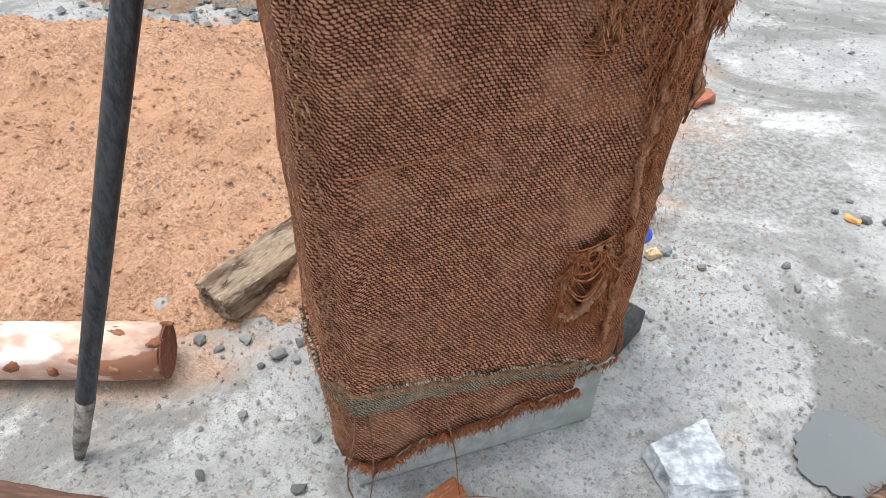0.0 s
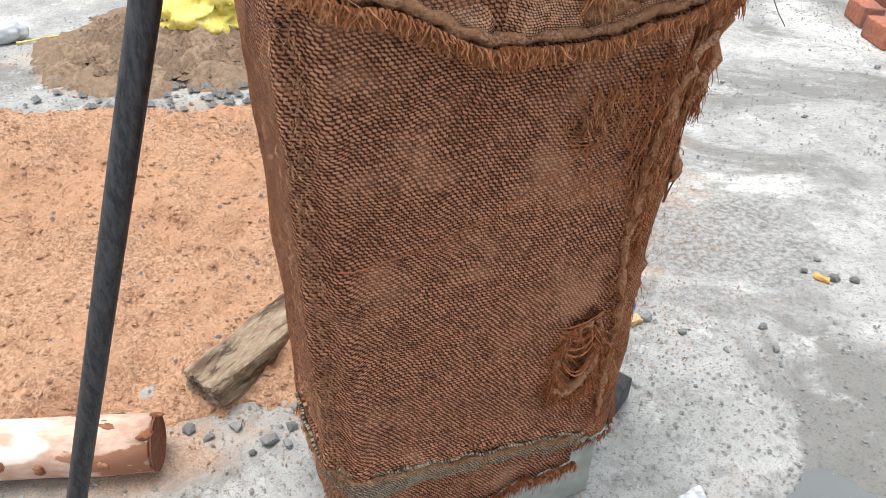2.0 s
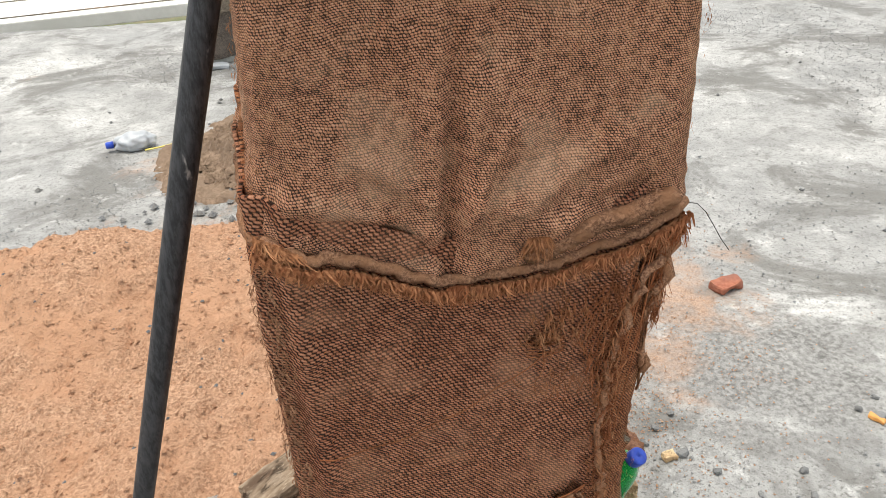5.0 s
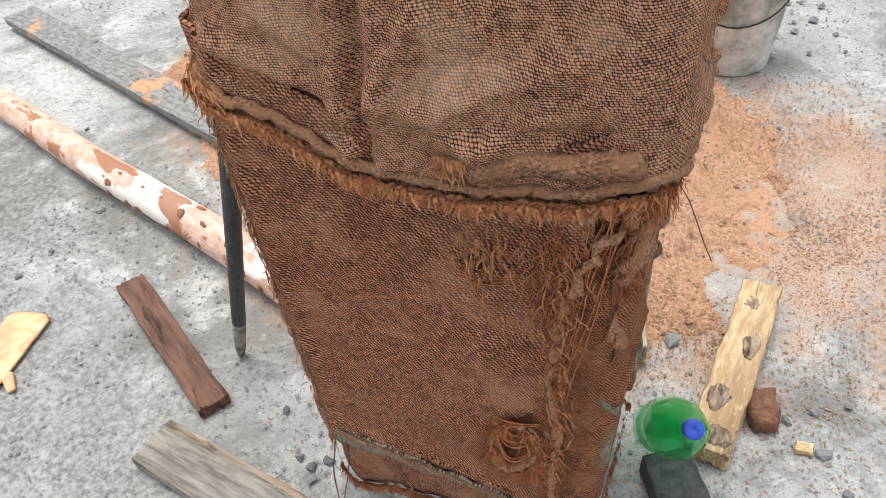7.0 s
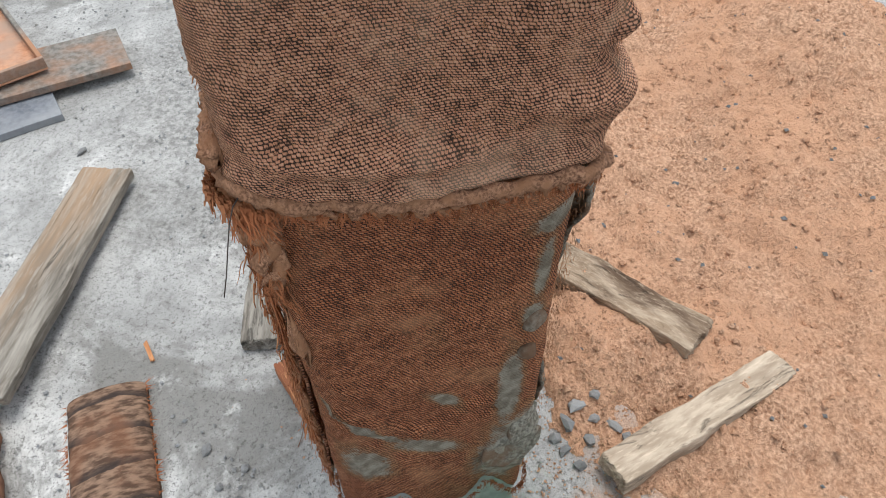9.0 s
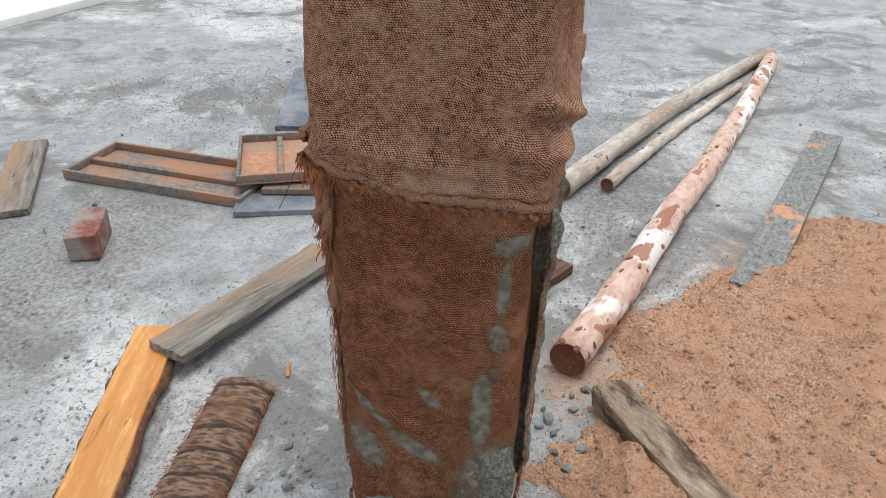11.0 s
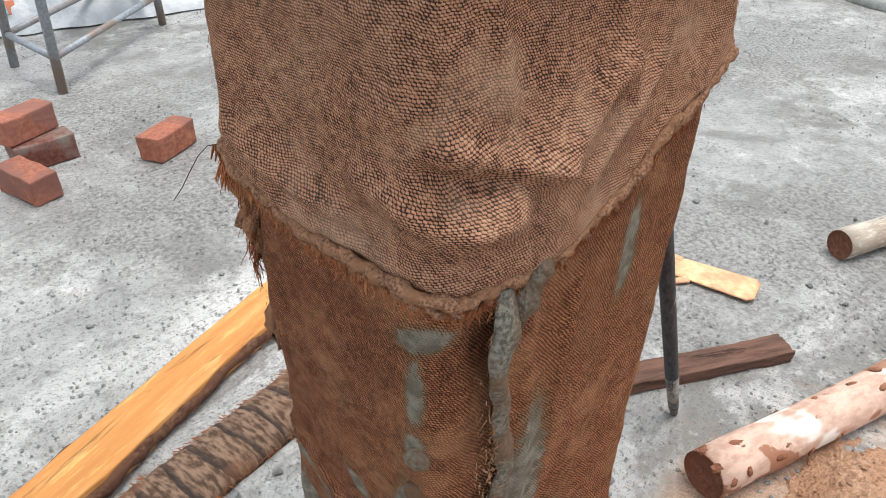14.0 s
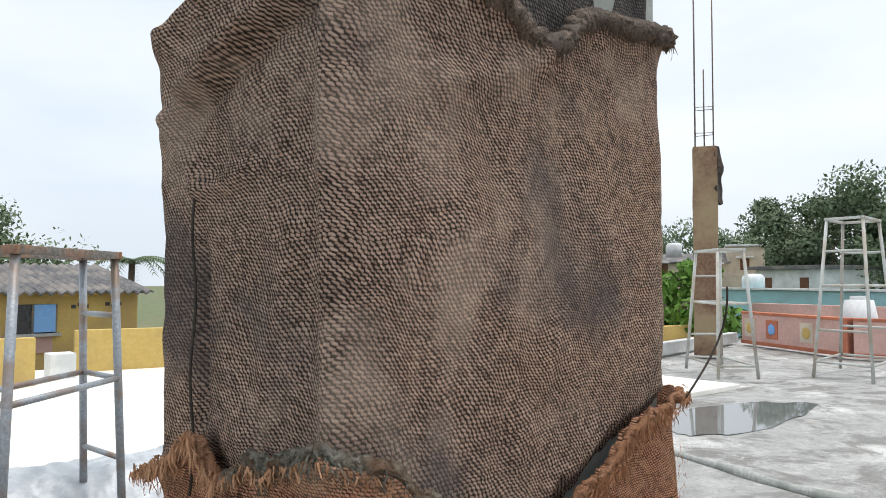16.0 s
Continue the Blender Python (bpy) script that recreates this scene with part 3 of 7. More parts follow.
def plank(name, label, p, q, w, h, mat, z=0.0, tilt=0.0, wob=0.003, bev=0.003, category="plank", seed=None, roll=0.0):
    bm = box(span(p, q), w, h, None, bev, 30, wob, (p[0] + q[1]) * 7 if seed is None else seed, 14)
    half = span(p, q) / 2
    for v in bm.verts:
        k = noise.noise(Vector((v.co.x * 40, v.co.y * 60 + half * 90, v.co.z * 60)))
        v.co.y += math.copysign(min(0.004, 0.05 * w) * k, v.co.y)
        if abs(v.co.x) > half - 0.012:
            v.co.x -= math.copysign(0.010 * abs(k) + 0.006 * abs(noise.noise(Vector((v.co.y * 200, v.co.z * 200, half)))), v.co.x)
    return solo(name, bm, mat, label, category, "", along(p, q, z, tilt, roll), "", False)


# ---------------------------------------------------------------- ground, roof slab and surroundings
bm = bmesh.new()
bmesh.ops.create_grid(bm, x_segments=60, y_segments=60, size=600)
for v in bm.verts:
    v.co.z = -3.6
tagged(new("ground", mesh_of("ground", bm, M["far_ground"])), "dusty green low ground reaching the horizon", "ground", kind="structure")

SX0, SX1, SY0, SY1 = -14.2, 3.75, -3.89, 5.0
bm = bmesh.new()
xs = np.concatenate([np.linspace(SX0, -2.2, 70), np.linspace(-2.1, 1.8, 140), np.linspace(1.9, SX1, 24)])
ys = np.concatenate([np.linspace(SY0, -1.6, 34), np.linspace(-1.55, 2.2, 130), np.linspace(2.3, SY1, 26)])
grid = [[bm.verts.new((x, y, 0.005 * noise.noise(Vector((x * 3, y * 3, 0))) + 0.002 * noise.noise(Vector((x * 17, y * 17, 2))) - 0.002)) for x in xs] for y in ys]
for j in range(len(ys) - 1):
    for i in range(len(xs) - 1):
        bm.faces.new((grid[j][i], grid[j][i + 1], grid[j + 1][i + 1], grid[j + 1][i]))
rim = [e for e in bm.edges if e.is_boundary]
ext = bmesh.ops.extrude_edge_only(bm, edges=rim)
for v in [g for g in ext["geom"] if isinstance(g, bmesh.types.BMVert)]:
    v.co.z = -3.6
tagged(new("floor", mesh_of("floor", bm, M["slab"])), "grey cement-stained concrete roof slab, damp in places", "floor", kind="structure")


def puddle(name, cx, cy, rx, ry, z=0.0042, seed=0.0, label="shallow puddle of rain water on the slab"):
    bm = bmesh.new()
    n = 44
    ring = []
    for k in range(n):
        a = 2 * math.pi * k / n
        r = 1 + 0.35 * noise.noise(Vector((math.cos(a) * 1.4 + seed, math.sin(a) * 1.4, seed))) + 0.12 * noise.noise(Vector((math.cos(a) * 5, math.sin(a) * 5, seed)))
        ring.append(bm.verts.new((cx + rx * r * math.cos(a), cy + ry * r * math.sin(a), z)))
    bm.faces.new(ring)
    tagged(new(name, mesh_of(name, bm, M["water"])), label, "puddle", kind="structure")


puddle("water", 0.76, -0.20, 0.085, 0.075, 0.0045, 1.0)
puddle("water", -5.9, -3.0, 1.35, 0.42, 0.006, 4.0, "wide sheet of rain water ponding on the slab")
puddle("water", -5.3, 2.1, 0.7, 0.3, 0.006, 7.0)

# ---------------------------------------------------------------- the wrapped column
COL = pose(0.18, 0.035, 0, 0, 0, 8.5)
PER = (0.45, 0.28)


def rim_at(s, hx, hy, r=0.03, cx=0.0):
    """Point and outward normal at s metres round a rounded rectangle, from the corner where s is 0; faces of 0.45, 0.28, 0.45, 0.28."""
    total = 1.46
    s = s % total
    ends = (0.45, 0.73, 1.18, 1.46)
    k = next(i for i, e in enumerate(ends) if s < e or i == 3)
    f = (s - (0, 0.45, 0.73, 1.18)[k]) / (0.45, 0.28, 0.45, 0.28)[k]
    corner = ((-hx, -hy), (hx, -hy), (hx, hy), (-hx, hy))
    p, q = Vector(corner[k]), Vector(corner[(k + 1) % 4])
    d = (q - p).normalized()
    n = Vector((d.y, -d.x))
    length = (q - p).length
    a = f * length
    pos = p + d * a
    if a < r:
        t = (1 - a / r) * math.pi / 4
        pos = p + d * r - n * r + (n * math.cos(t) - d * math.sin(t)) * r
        n = (n * math.cos(t) - d * math.sin(t)).normalized()
    elif length - a < r:
        t = (1 - (length - a) / r) * math.pi / 4
        pos = q - d * r - n * r + (n * math.cos(t) + d * math.sin(t)) * r
        n = (n * math.cos(t) + d * math.sin(t)).normalized()
    return Vector((pos.x + cx, pos.y)), n


def fbm(x, y, z=0.0):
    return noise.fractal(Vector((x, y, z)), 0.9, 2.0, 4)


def sheet(s0, s1, zb, zt, size, off, ns=260, nz=110, hole=None):
    """A cloth sheet round the column from s0 to s1 with its own lower and upper edges; uv in metres."""
    bm = bmesh.new()
    uvl = bm.loops.layers.uv.new("UVMap")
    loop = s1 - s0 > 1.455
    cols = []
    cnt = ns if loop else ns + 1
    for i in range(cnt):
        s = s0 + (s1 - s0) * i / ns
        b, t = zb(s), zt(s)
        col = []
        for j in range(nz + 1):
            z = b + (t - b) * j / nz
            hx, hy, cx = size(z)
            p, n = rim_at(s, hx, hy, 0.035, cx)
            o = off(s, z, (z - b), (t - z))
            col.append((bm.verts.new((p.x + n.x * o, p.y + n.y * o, z)), s, z))
        cols.append(col)
    for i in range(ns):
        c0, c1 = cols[i], cols[(i + 1) % cnt]
        for j in range(nz):
            if hole and hole(c0[j][1], c0[j][2]):
                continue
            f = bm.faces.new((c0[j][0], c1[j][0], c1[j + 1][0], c0[j + 1][0]))
            ds = s1 - s0 if (loop and i == ns - 1) else 0
            for lp, (vv, s, z) in zip(f.loops, (c0[j], c1[j], c1[j + 1], c0[j + 1])):
                lp[uvl].uv = (s + (ds if (ds and lp.vert in (c1[j][0], c1[j + 1][0])) else 0), z)
    for v in [v for v in bm.verts if not v.link_faces]:
        bm.verts.remove(v)
    return bm


def ridges(s, z, lines):
    """Sum of raised folds along segments (s0, z0, s1, z1, width, height)."""
    o = 0.0
    for s0, z0, s1, z1, w, h in lines:
        ds, dz = s1 - s0, z1 - z0
        f = max(0.0, min(1.0, ((s - s0) * ds + (z - z0) * dz) / (ds * ds + dz * dz)))
        d2 = (s0 + ds * f - s) ** 2 + (z0 + dz * f - z) ** 2
        if d2 < 9 * w * w:
            o += 0.75 * h * math.exp(-d2 / (w * w))
    return o


FOLDS_MID = ((0.03, 0.890, 0.17, 0.838, 0.013, 0.016), (0.03, 0.866, 0.17, 0.812, 0.009, -0.012), (0.20, 0.850, 0.235, 0.930, 0.012, 0.015), (0.27, 0.865, 0.36, 0.905, 0.018, 0.018), (0.25, 0.840, 0.40, 0.850, 0.010, -0.010),
             (0.10, 0.92, 0.16, 0.87, 0.010, 0.010), (0.22, 0.98, 0.26, 0.92, 0.010, 0.012), (0.48, 0.845, 0.62, 0.815, 0.014, 0.012), (0.50, 0.825, 0.66, 0.798, 0.007, -0.008), (0.66, 0.860, 0.80, 0.830, 0.017, 0.018), (0.74, 0.905, 0.86, 0.850, 0.013, 0.015),
             (0.84, 0.860, 0.95, 0.925, 0.015, 0.017), (0.72, 0.885, 0.84, 0.855, 0.008, -0.012), (0.90, 0.83, 1.02, 0.91, 0.012, 0.014), (0.50, 1.065, 0.62, 1.045, 0.018, 0.012), (0.64, 1.05, 0.80, 1.03, 0.016, 0.012), (0.56, 1.035, 0.72, 1.015, 0.010, -0.008), (0.78, 1.01, 0.80, 0.93, 0.012, 0.008), (0.93, 1.02, 0.96, 0.90, 0.012, 0.010))
FOLDS_IN = ((0.46, 0.445, 0.56, 0.378, 0.007, 0.010), (0.46, 0.415, 0.57, 0.362, 0.006, 0.008), (0.56, 0.370, 0.66, 0.420, 0.008, 0.010), (0.60, 0.36, 0.68, 0.39, 0.006, 0.007), (0.47, 0.50, 0.53, 0.43, 0.006, 0.006), (0.66, 0.30, 0.72, 0.20, 0.010, 0.010), (0.85, 0.70, 0.87, 0.40, 0.012, 0.008), (0.93, 0.70, 0.90, 0.25, 0.012, 0.008))
FOLDS_UP = ((0.52, 1.42, 0.68, 1.475, 0.010, 0.014), (0.53, 1.40, 0.68, 1.455, 0.008, -0.010), (0.535, 1.335, 0.60, 1.345, 0.008, 0.008), (0.535, 1.335, 0.48, 1.40, 0.008, 0.008), (0.70, 1.10, 0.70, 1.52, 0.014, 0.008), (0.80, 1.40, 0.92, 1.44, 0.014, 0.010), (0.90, 1.15, 1.02, 1.30, 0.020, 0.006), (0.60, 1.16, 0.66, 1.30, 0.018, 0.006))


def gauss(x, m, w):
    return math.exp(-((x - m) / w) ** 2)


def knots(s, table):
    """Smooth interpolation through (s, value) pairs."""
    for (a, u), (b, v) in zip(table, table[1:]):
        if a <= s <= b:
            f = (s - a) / (b - a)
            f = f * f * (3 - 2 * f)
            return u + (v - u) * f
    return table[0][1] if s < table[0][0] else table[-1][1]


HEM = ((0, 0.845), (0.05, 0.825), (0.19, 0.775), (0.28, 0.772), (0.36, 0.785), (0.45, 0.812), (0.50, 0.795), (0.60, 0.775), (0.70, 0.778), (0.76, 0.765), (0.86, 0.755), (0.96, 0.78), (1.06, 0.83), (1.18, 0.88), (1.32, 0.875), (1.46, 0.845))
TEAR = ((0, 1.10), (0.45, 1.105), (0.47, 1.11), (0.52, 1.125), (0.55, 1.148), (0.58, 1.125), (0.63, 1.14), (0.70, 1.158), (0.73, 1.152), (0.76, 1.13), (0.80, 1.098), (0.85, 1.088), (0.91, 1.085), (0.97, 1.10), (1.08, 1.14), (1.18, 1.155), (1.46, 1.10))
TOPHEM = ((0, 1.47), (0.45, 1.47), (0.70, 1.56), (0.85, 1.475), (0.92, 1.455), (1.0, 1.50), (1.18, 1.52), (1.46, 1.47))


def hem_z(s):
    return knots(s % 1.46, HEM)


def tear_z(s):
    return knots(s % 1.46, TEAR) + 0.006 * noise.noise(Vector((s * 60, 3, 0))) + 0.004 * noise.noise(Vector((s * 170, 5, 0)))


def top_z(s):
    return knots(s % 1.46, TOPHEM) + 0.006 * noise.noise(Vector((s * 50, 8, 0)))


def size_low(z):
    k = min(1, z / 0.75)
    return 0.203 + 0.018 * k, 0.127 + 0.011 * k, 0.0


def size_mid(z):
    k = min(1, max(0, (z - 0.75) / 0.4))
    return 0.229 - 0.012 * k, 0.144 + 0.002 * k, 0.024 * k


def size_up(z):
    k = min(1, max(0, (z - 1.05) / 0.5))
    return 0.214 + 0.001 * k, 0.142 - 0.004 * k, 0.026


column = thing("column", "concrete column wrapped in overlapping layers of wet brown jute sacking", "column", "", COL)
part("core", box(0.385, 0.24, 3.0, None, 0.006, 0), M["concrete"], column, "bare grey concrete shaft")


def low_edge(s):
    s = s % 1.46
    e = knots(s, ((0, 0.13), (0.06, 0.10), (0.2, 0.12), (0.45, 0.16), (0.47, 0.19), (0.53, 0.20), (0.565, 0.135), (0.62, 0.13), (0.66, 0.185), (0.73, 0.12), (0.80, 0.12), (1.0, 0.10), (1.18, 0.12), (1.46, 0.13)))
    return e + 0.012 * noise.noise(Vector((s * 22, 1, 0))) + 0.008 * noise.noise(Vector((s * 80, 2, 0)))


def off_in(s, z, up, down):
    return 0.004 + 0.006 * fbm(s * 5, z * 4) + 0.002 * fbm(s * 20, z * 14, 4) + ridges(s % 1.46, z, FOLDS_IN)


bm = sheet(0, 1.46, low_edge, lambda s: hem_z(s) + 0.05, size_low, off_in, 250, 110)
lower = part("lower_sacking", bm, M["cloth_in"], column, "dark wet jute smeared with dried grey cement")
lower.modifiers.new("thick", "SOLIDIFY").thickness = 0.005


# the outer lower layer: round from the back face over the front, torn off before the corner
def torn_edge(z):
    return knots(z, ((0.2, 0.392), (0.30, 0.388), (0.42, 0.392), (0.50, 0.378), (0.62, 0.384), (0.70, 0.402), (0.78, 0.436))) + 0.008 * noise.noise(Vector((z * 30, 0, 0))) + 0.006 * noise.noise(Vector((z * 95, 4, 0)))


def band_edge(s):
    return knots(s, ((-0.30, 0.30), (0, 0.26), (0.02, 0.245), (0.10, 0.235), (0.22, 0.215), (0.40, 0.19))) + 0.006 * noise.noise(Vector((s * 30, 6, 0)))


def tear_hole(s, z):
    w = 0.003 * noise.noise(Vector((s * 90, z * 90, 1)))
    a = ((s - 0.335 - 0.25 * (z - 0.35)) / 0.030) ** 2 + ((z - 0.352) / 0.062) ** 2 < 1 + w * 110
    b = ((s - 0.295) / 0.022) ** 2 + ((z - 0.672) / 0.007) ** 2 < 1 or ((s - 0.300) / 0.016) ** 2 + ((z - 0.655) / 0.004) ** 2 < 1
    return a or b or s > torn_edge(z)


def off_out(s, z, up, down):
    o = 0.012 + 0.005 * fbm(s * 6 + 3, z * 5) + 0.002 * fbm(s * 22, z * 16, 9)
    o += 0.004 * gauss(s, 0.385, 0.015) + 0.006 * gauss(up, 0.0, 0.02)
    o += 0.014 * gauss(s, 0.33, 0.06) * gauss(z, 0.33, 0.04) + 0.010 * gauss(s, 0.30, 0.03) * gauss(z, 0.665, 0.015)
    o += 0.010 * gauss(s, -0.012, 0.012) + 0.008 * gauss(s, 0.025, 0.012)
    return o


bm = sheet(-0.14, 0.41, band_edge, lambda s: hem_z(s) + 0.05, size_low, off_out, 230, 190, tear_hole)
outer = part("outer_sacking", bm, M["cloth_low"], column, "reddish brown jute layer with torn holes")
outer.modifiers.new("thick", "SOLIDIFY").thickness = 0.004
# folded pale band under the outer layer
def band_low(s):
    return knots(s, ((-0.13, 0.13), (-0.02, 0.085), (0.05, 0.070), (0.12, 0.098), (0.20, 0.100), (0.28, 0.112), (0.37, 0.118))) + 0.016 * noise.noise(Vector((s * 24, 2, 2))) + 0.008 * noise.noise(Vector((s * 90, 5, 2)))


bm = sheet(-0.13, 0.37, band_low, lambda s: band_edge(s) + 0.015, size_low,
           lambda s, z, up, down: 0.010 + 0.006 * gauss(down, 0, 0.02) + 0.004 * fbm(s * 16, z * 12), 180, 14)
band = part("folded_band", bm, M["cloth_low"], column, "rusty folded lower edge of jute")
band.modifiers.new("thick", "SOLIDIFY").thickness = 0.004
bm = sheet(-0.13, 0.375, lambda s: band_edge(s) - 0.030 - 0.020 * gauss(s, 0.04, 0.07) + 0.008 * noise.noise(Vector((s * 40, 7, 0))), lambda s: band_edge(s) + 0.004 + 0.004 * noise.noise(Vector((s * 70, 9, 0))), size_low,
           lambda s, z, up, down: 0.0175 + 0.005 * fbm(s * 26, z * 26) + 0.006 * gauss(down, 0, 0.008), 240, 10)
strip = part("hem_strip", bm, M["cloth_band"], column, "pale tan cement-dusted hem strip")
strip.modifiers.new("thick", "SOLIDIFY").thickness = 0.004


# middle layer, bulging and creased over the hem
def off_mid(s, z, up, down):
    s1 = s % 1.46
    o = 0.004 + 0.010 * fbm(s1 * 5 + 1, z * 4, 2) + 0.003 * fbm(s1 * 18, z * 12, 5)
    o += 0.010 * gauss(up, 0.035, 0.03) * (0.5 + 0.5 * math.sin(s1 * 23 + 1.2))
    o += 0.006 * gauss(up, 0.012, 0.012) - 0.004 * gauss(up, 0.0, 0.006)
    o += 0.013 * (gauss(s1, 0.165, 0.012) + gauss(s1, 0.205, 0.012)) * gauss(up, 0.12, 0.16) - 0.012 * gauss(s1, 0.185, 0.008) * gauss(up, 0.1, 0.16)
    o += 0.020 * gauss(up - 0.35 * abs(s1 - 0.30), 0.055, 0.018) * gauss(s1, 0.29, 0.09)
    o -= 0.010 * gauss(up - 0.5 * abs(s1 - 0.10), 0.03, 0.02) * gauss(s1, 0.11, 0.06)
    o += 0.016 * gauss(s1, 0.80, 0.07) * gauss(up - 0.6 * (s1 - 0.74), 0.06, 0.025) + 0.012 * gauss(s1, 0.90, 0.06) * gauss(up, 0.11, 0.03)
    o += 0.016 * gauss(down, 0.03, 0.03) * gauss(s1, 0.80, 0.05) - 0.006 * gauss(down, 0.09, 0.02) * gauss(s1, 0.78, 0.06)
    o += 0.007 * gauss(down, 0.0, 0.015) + ridges(s1, z, FOLDS_MID)
    return o


bm = sheet(0, 1.46, hem_z, tear_z, size_mid, off_mid, 330, 130, lambda s, z: ((s - 0.865 + 0.003 * noise.noise(Vector((z * 80, 0, 0)))) / 0.011) ** 2 + ((z - 1.055) / 0.052) ** 2 < 1)
mid = part("middle_sacking", bm, M["cloth_mid"], column, "brown jute layer sagging in folds over the tie")
mid.modifiers.new("thick", "SOLIDIFY").thickness = 0.005


def off_up(s, z, up, down):
    s1 = s % 1.46
    o = 0.000 + 0.007 * fbm(s1 * 5 + 7, z * 3, 6) + 0.003 * fbm(s1 * 17, z * 12, 8)
    o += 0.008 * gauss(s1, 0.70, 0.015) + 0.010 * gauss(down, 0.0, 0.02)
    o += 0.012 * gauss(z - 0.35 * (s1 - 0.6), 1.44, 0.012) * gauss(s1, 0.58, 0.10)
    o -= 0.010 * gauss(s1, 0.535, 0.006) * gauss(z, 1.22, 0.07)
    o += ridges(s1, z, FOLDS_UP)
    return o - 0.020 * max(0.0, min(1.0, (tear_z(s1) + 0.004 - z) / 0.03))


bm = sheet(0, 1.46, lambda s: 1.03, top_z, size_up, off_up, 300, 130)
upper = part("upper_sacking", bm, M["cloth_up"], column, "coarse grey-brown jute layer with dark damp stains")
upper.modifiers.new("thick", "SOLIDIFY").thickness = 0.005
bm = sheet(0, 1.46, lambda s: 1.40, lambda s: 2.6, lambda z: (0.200, 0.128, 0.012), lambda s, z, u, d: 0.008 * fbm(s * 5, z * 3, 12) + 0.003 * fbm(s * 18, z * 14), 160, 90)
top = part("top_sacking", bm, M["cloth_top"], column, "dark grey jute layer")
top.modifiers.new("thick", "SOLIDIFY").thickness = 0.005


def rim_pt(s, z, size, o):
    hx, hy, cx = size(z)
    p, n = rim_at(s, hx, hy, 0.035, cx)
    return Vector((p.x + n.x * o, p.y + n.y * o, z)), Vector((n.x, n.y, 0))


def rope(s0, s1, zf, size, o, r, name, mat, label="", n=260, twist=0.0025):
    pts = []
    for i in range(n + 1):
        s = s0 + (s1 - s0) * i / n
        p, nn = rim_pt(s, zf(s), size, o + twist * math.sin(i * 1.1) + 0.004 * fbm(s * 12, 1))
        p.z += twist * math.cos(i * 1.1)
        pts.append(p)
    return part(name, tube(pts, [r * (1 + 0.25 * noise.noise(Vector((i * 0.4, 0, 0)))) for i in range(n + 1)], 8, True, 0.0045, 210), mat, column, label)


rope(0.0, 1.455, lambda s: hem_z(s) + 0.004, size_mid, 0.013, 0.0065, "hem_roll", M["hem"], "rolled jute hem", twist=0.0012)
rope(0.0, 0.44, lambda s: hem_z(s) - 0.011, size_mid, 0.015, 0.0042, "hem_cord", M["fibre_dry"], "frayed rust-coloured cord", twist=0.0007)
rope(0.27, 0.428, lambda s: hem_z(s) + 0.022 + 0.012 * math.sin((s - 0.27) * 18), size_mid, 0.014, 0.010, "rolled_fold", M["hem"], "loose rolled fold of jute")
rope(0.44, 1.2, lambda s: hem_z(s) - 0.008, size_mid, 0.008, 0.0045, "hem_cord", M["hem"])
rope(0.46, 1.18, lambda s: tear_z(s) - 0.003, size_mid, 0.008, 0.005, "torn_edge", M["hem"], "frayed torn upper edge", twist=0.0015)
rope(0.62, 0.86, lambda s: tear_z(s) + 0.001, size_mid, 0.011, 0.0048, "torn_edge", M["cement_cloth"], "cement-grey torn edge")
rope(0.74, 1.18, lambda s: top_z(s) - 0.004, size_up, 0.008, 0.0085, "rolled_edge", M["hem_grey"], "rolled upper hem of grey jute")


def strands(name, mat, n, sf, zf, size, o, lmin, lmax, spread, r, up=False, label="", seed=1):
    """Loose hanging fibres, three-sided and tapering."""
    rng = random.Random(seed)
    verts, faces = [], []
    for _ in range(n):
        s = sf(rng)
        z0 = zf(s)
        p, nn = rim_pt(s, z0, size, o + rng.uniform(0, 0.006))
        length = rng.uniform(lmin, lmax)
        side = Vector((-nn.y, nn.x, 0))
        d = Vector((0, 0, 1 if up else -1)) + nn * rng.uniform(0, 0.45) + side * rng.uniform(-spread, spread)
        d.normalize()
        base = len(verts)
        rr = r * rng.uniform(0.5, 1.2)
        c = p.copy()
        for k in range(5):
            w = rr * (1 - 0.16 * k)
            for a in (0, 2.09, 4.19):
                verts.append(c + side * (w * math.cos(a)) + nn * (w * math.sin(a)) + Vector((0, 0, w * 0.3 * math.sin(a))))
            d = (d + side * rng.uniform(-0.75, 0.75) + nn * rng.uniform(-0.38, 0.22) + Vector((0, 0, rng.uniform(-0.5, 0.25)))).normalized()
            c = c + d * (length / 4)
        for k in range(4):
            for a in range(3):
                b0, b1 = base + k * 3 + a, base + k * 3 + (a + 1) % 3
                faces.append((b0, b1, b1 + 3, b0 + 3))
    me = bpy.data.meshes.new(name)
    me.from_pydata([tuple(v) for v in verts], [], faces)
    me.materials.append(mat)
    ob = new(name, me)
    ob.parent = column
    tagged(ob, label, kind="stuff")
    return ob


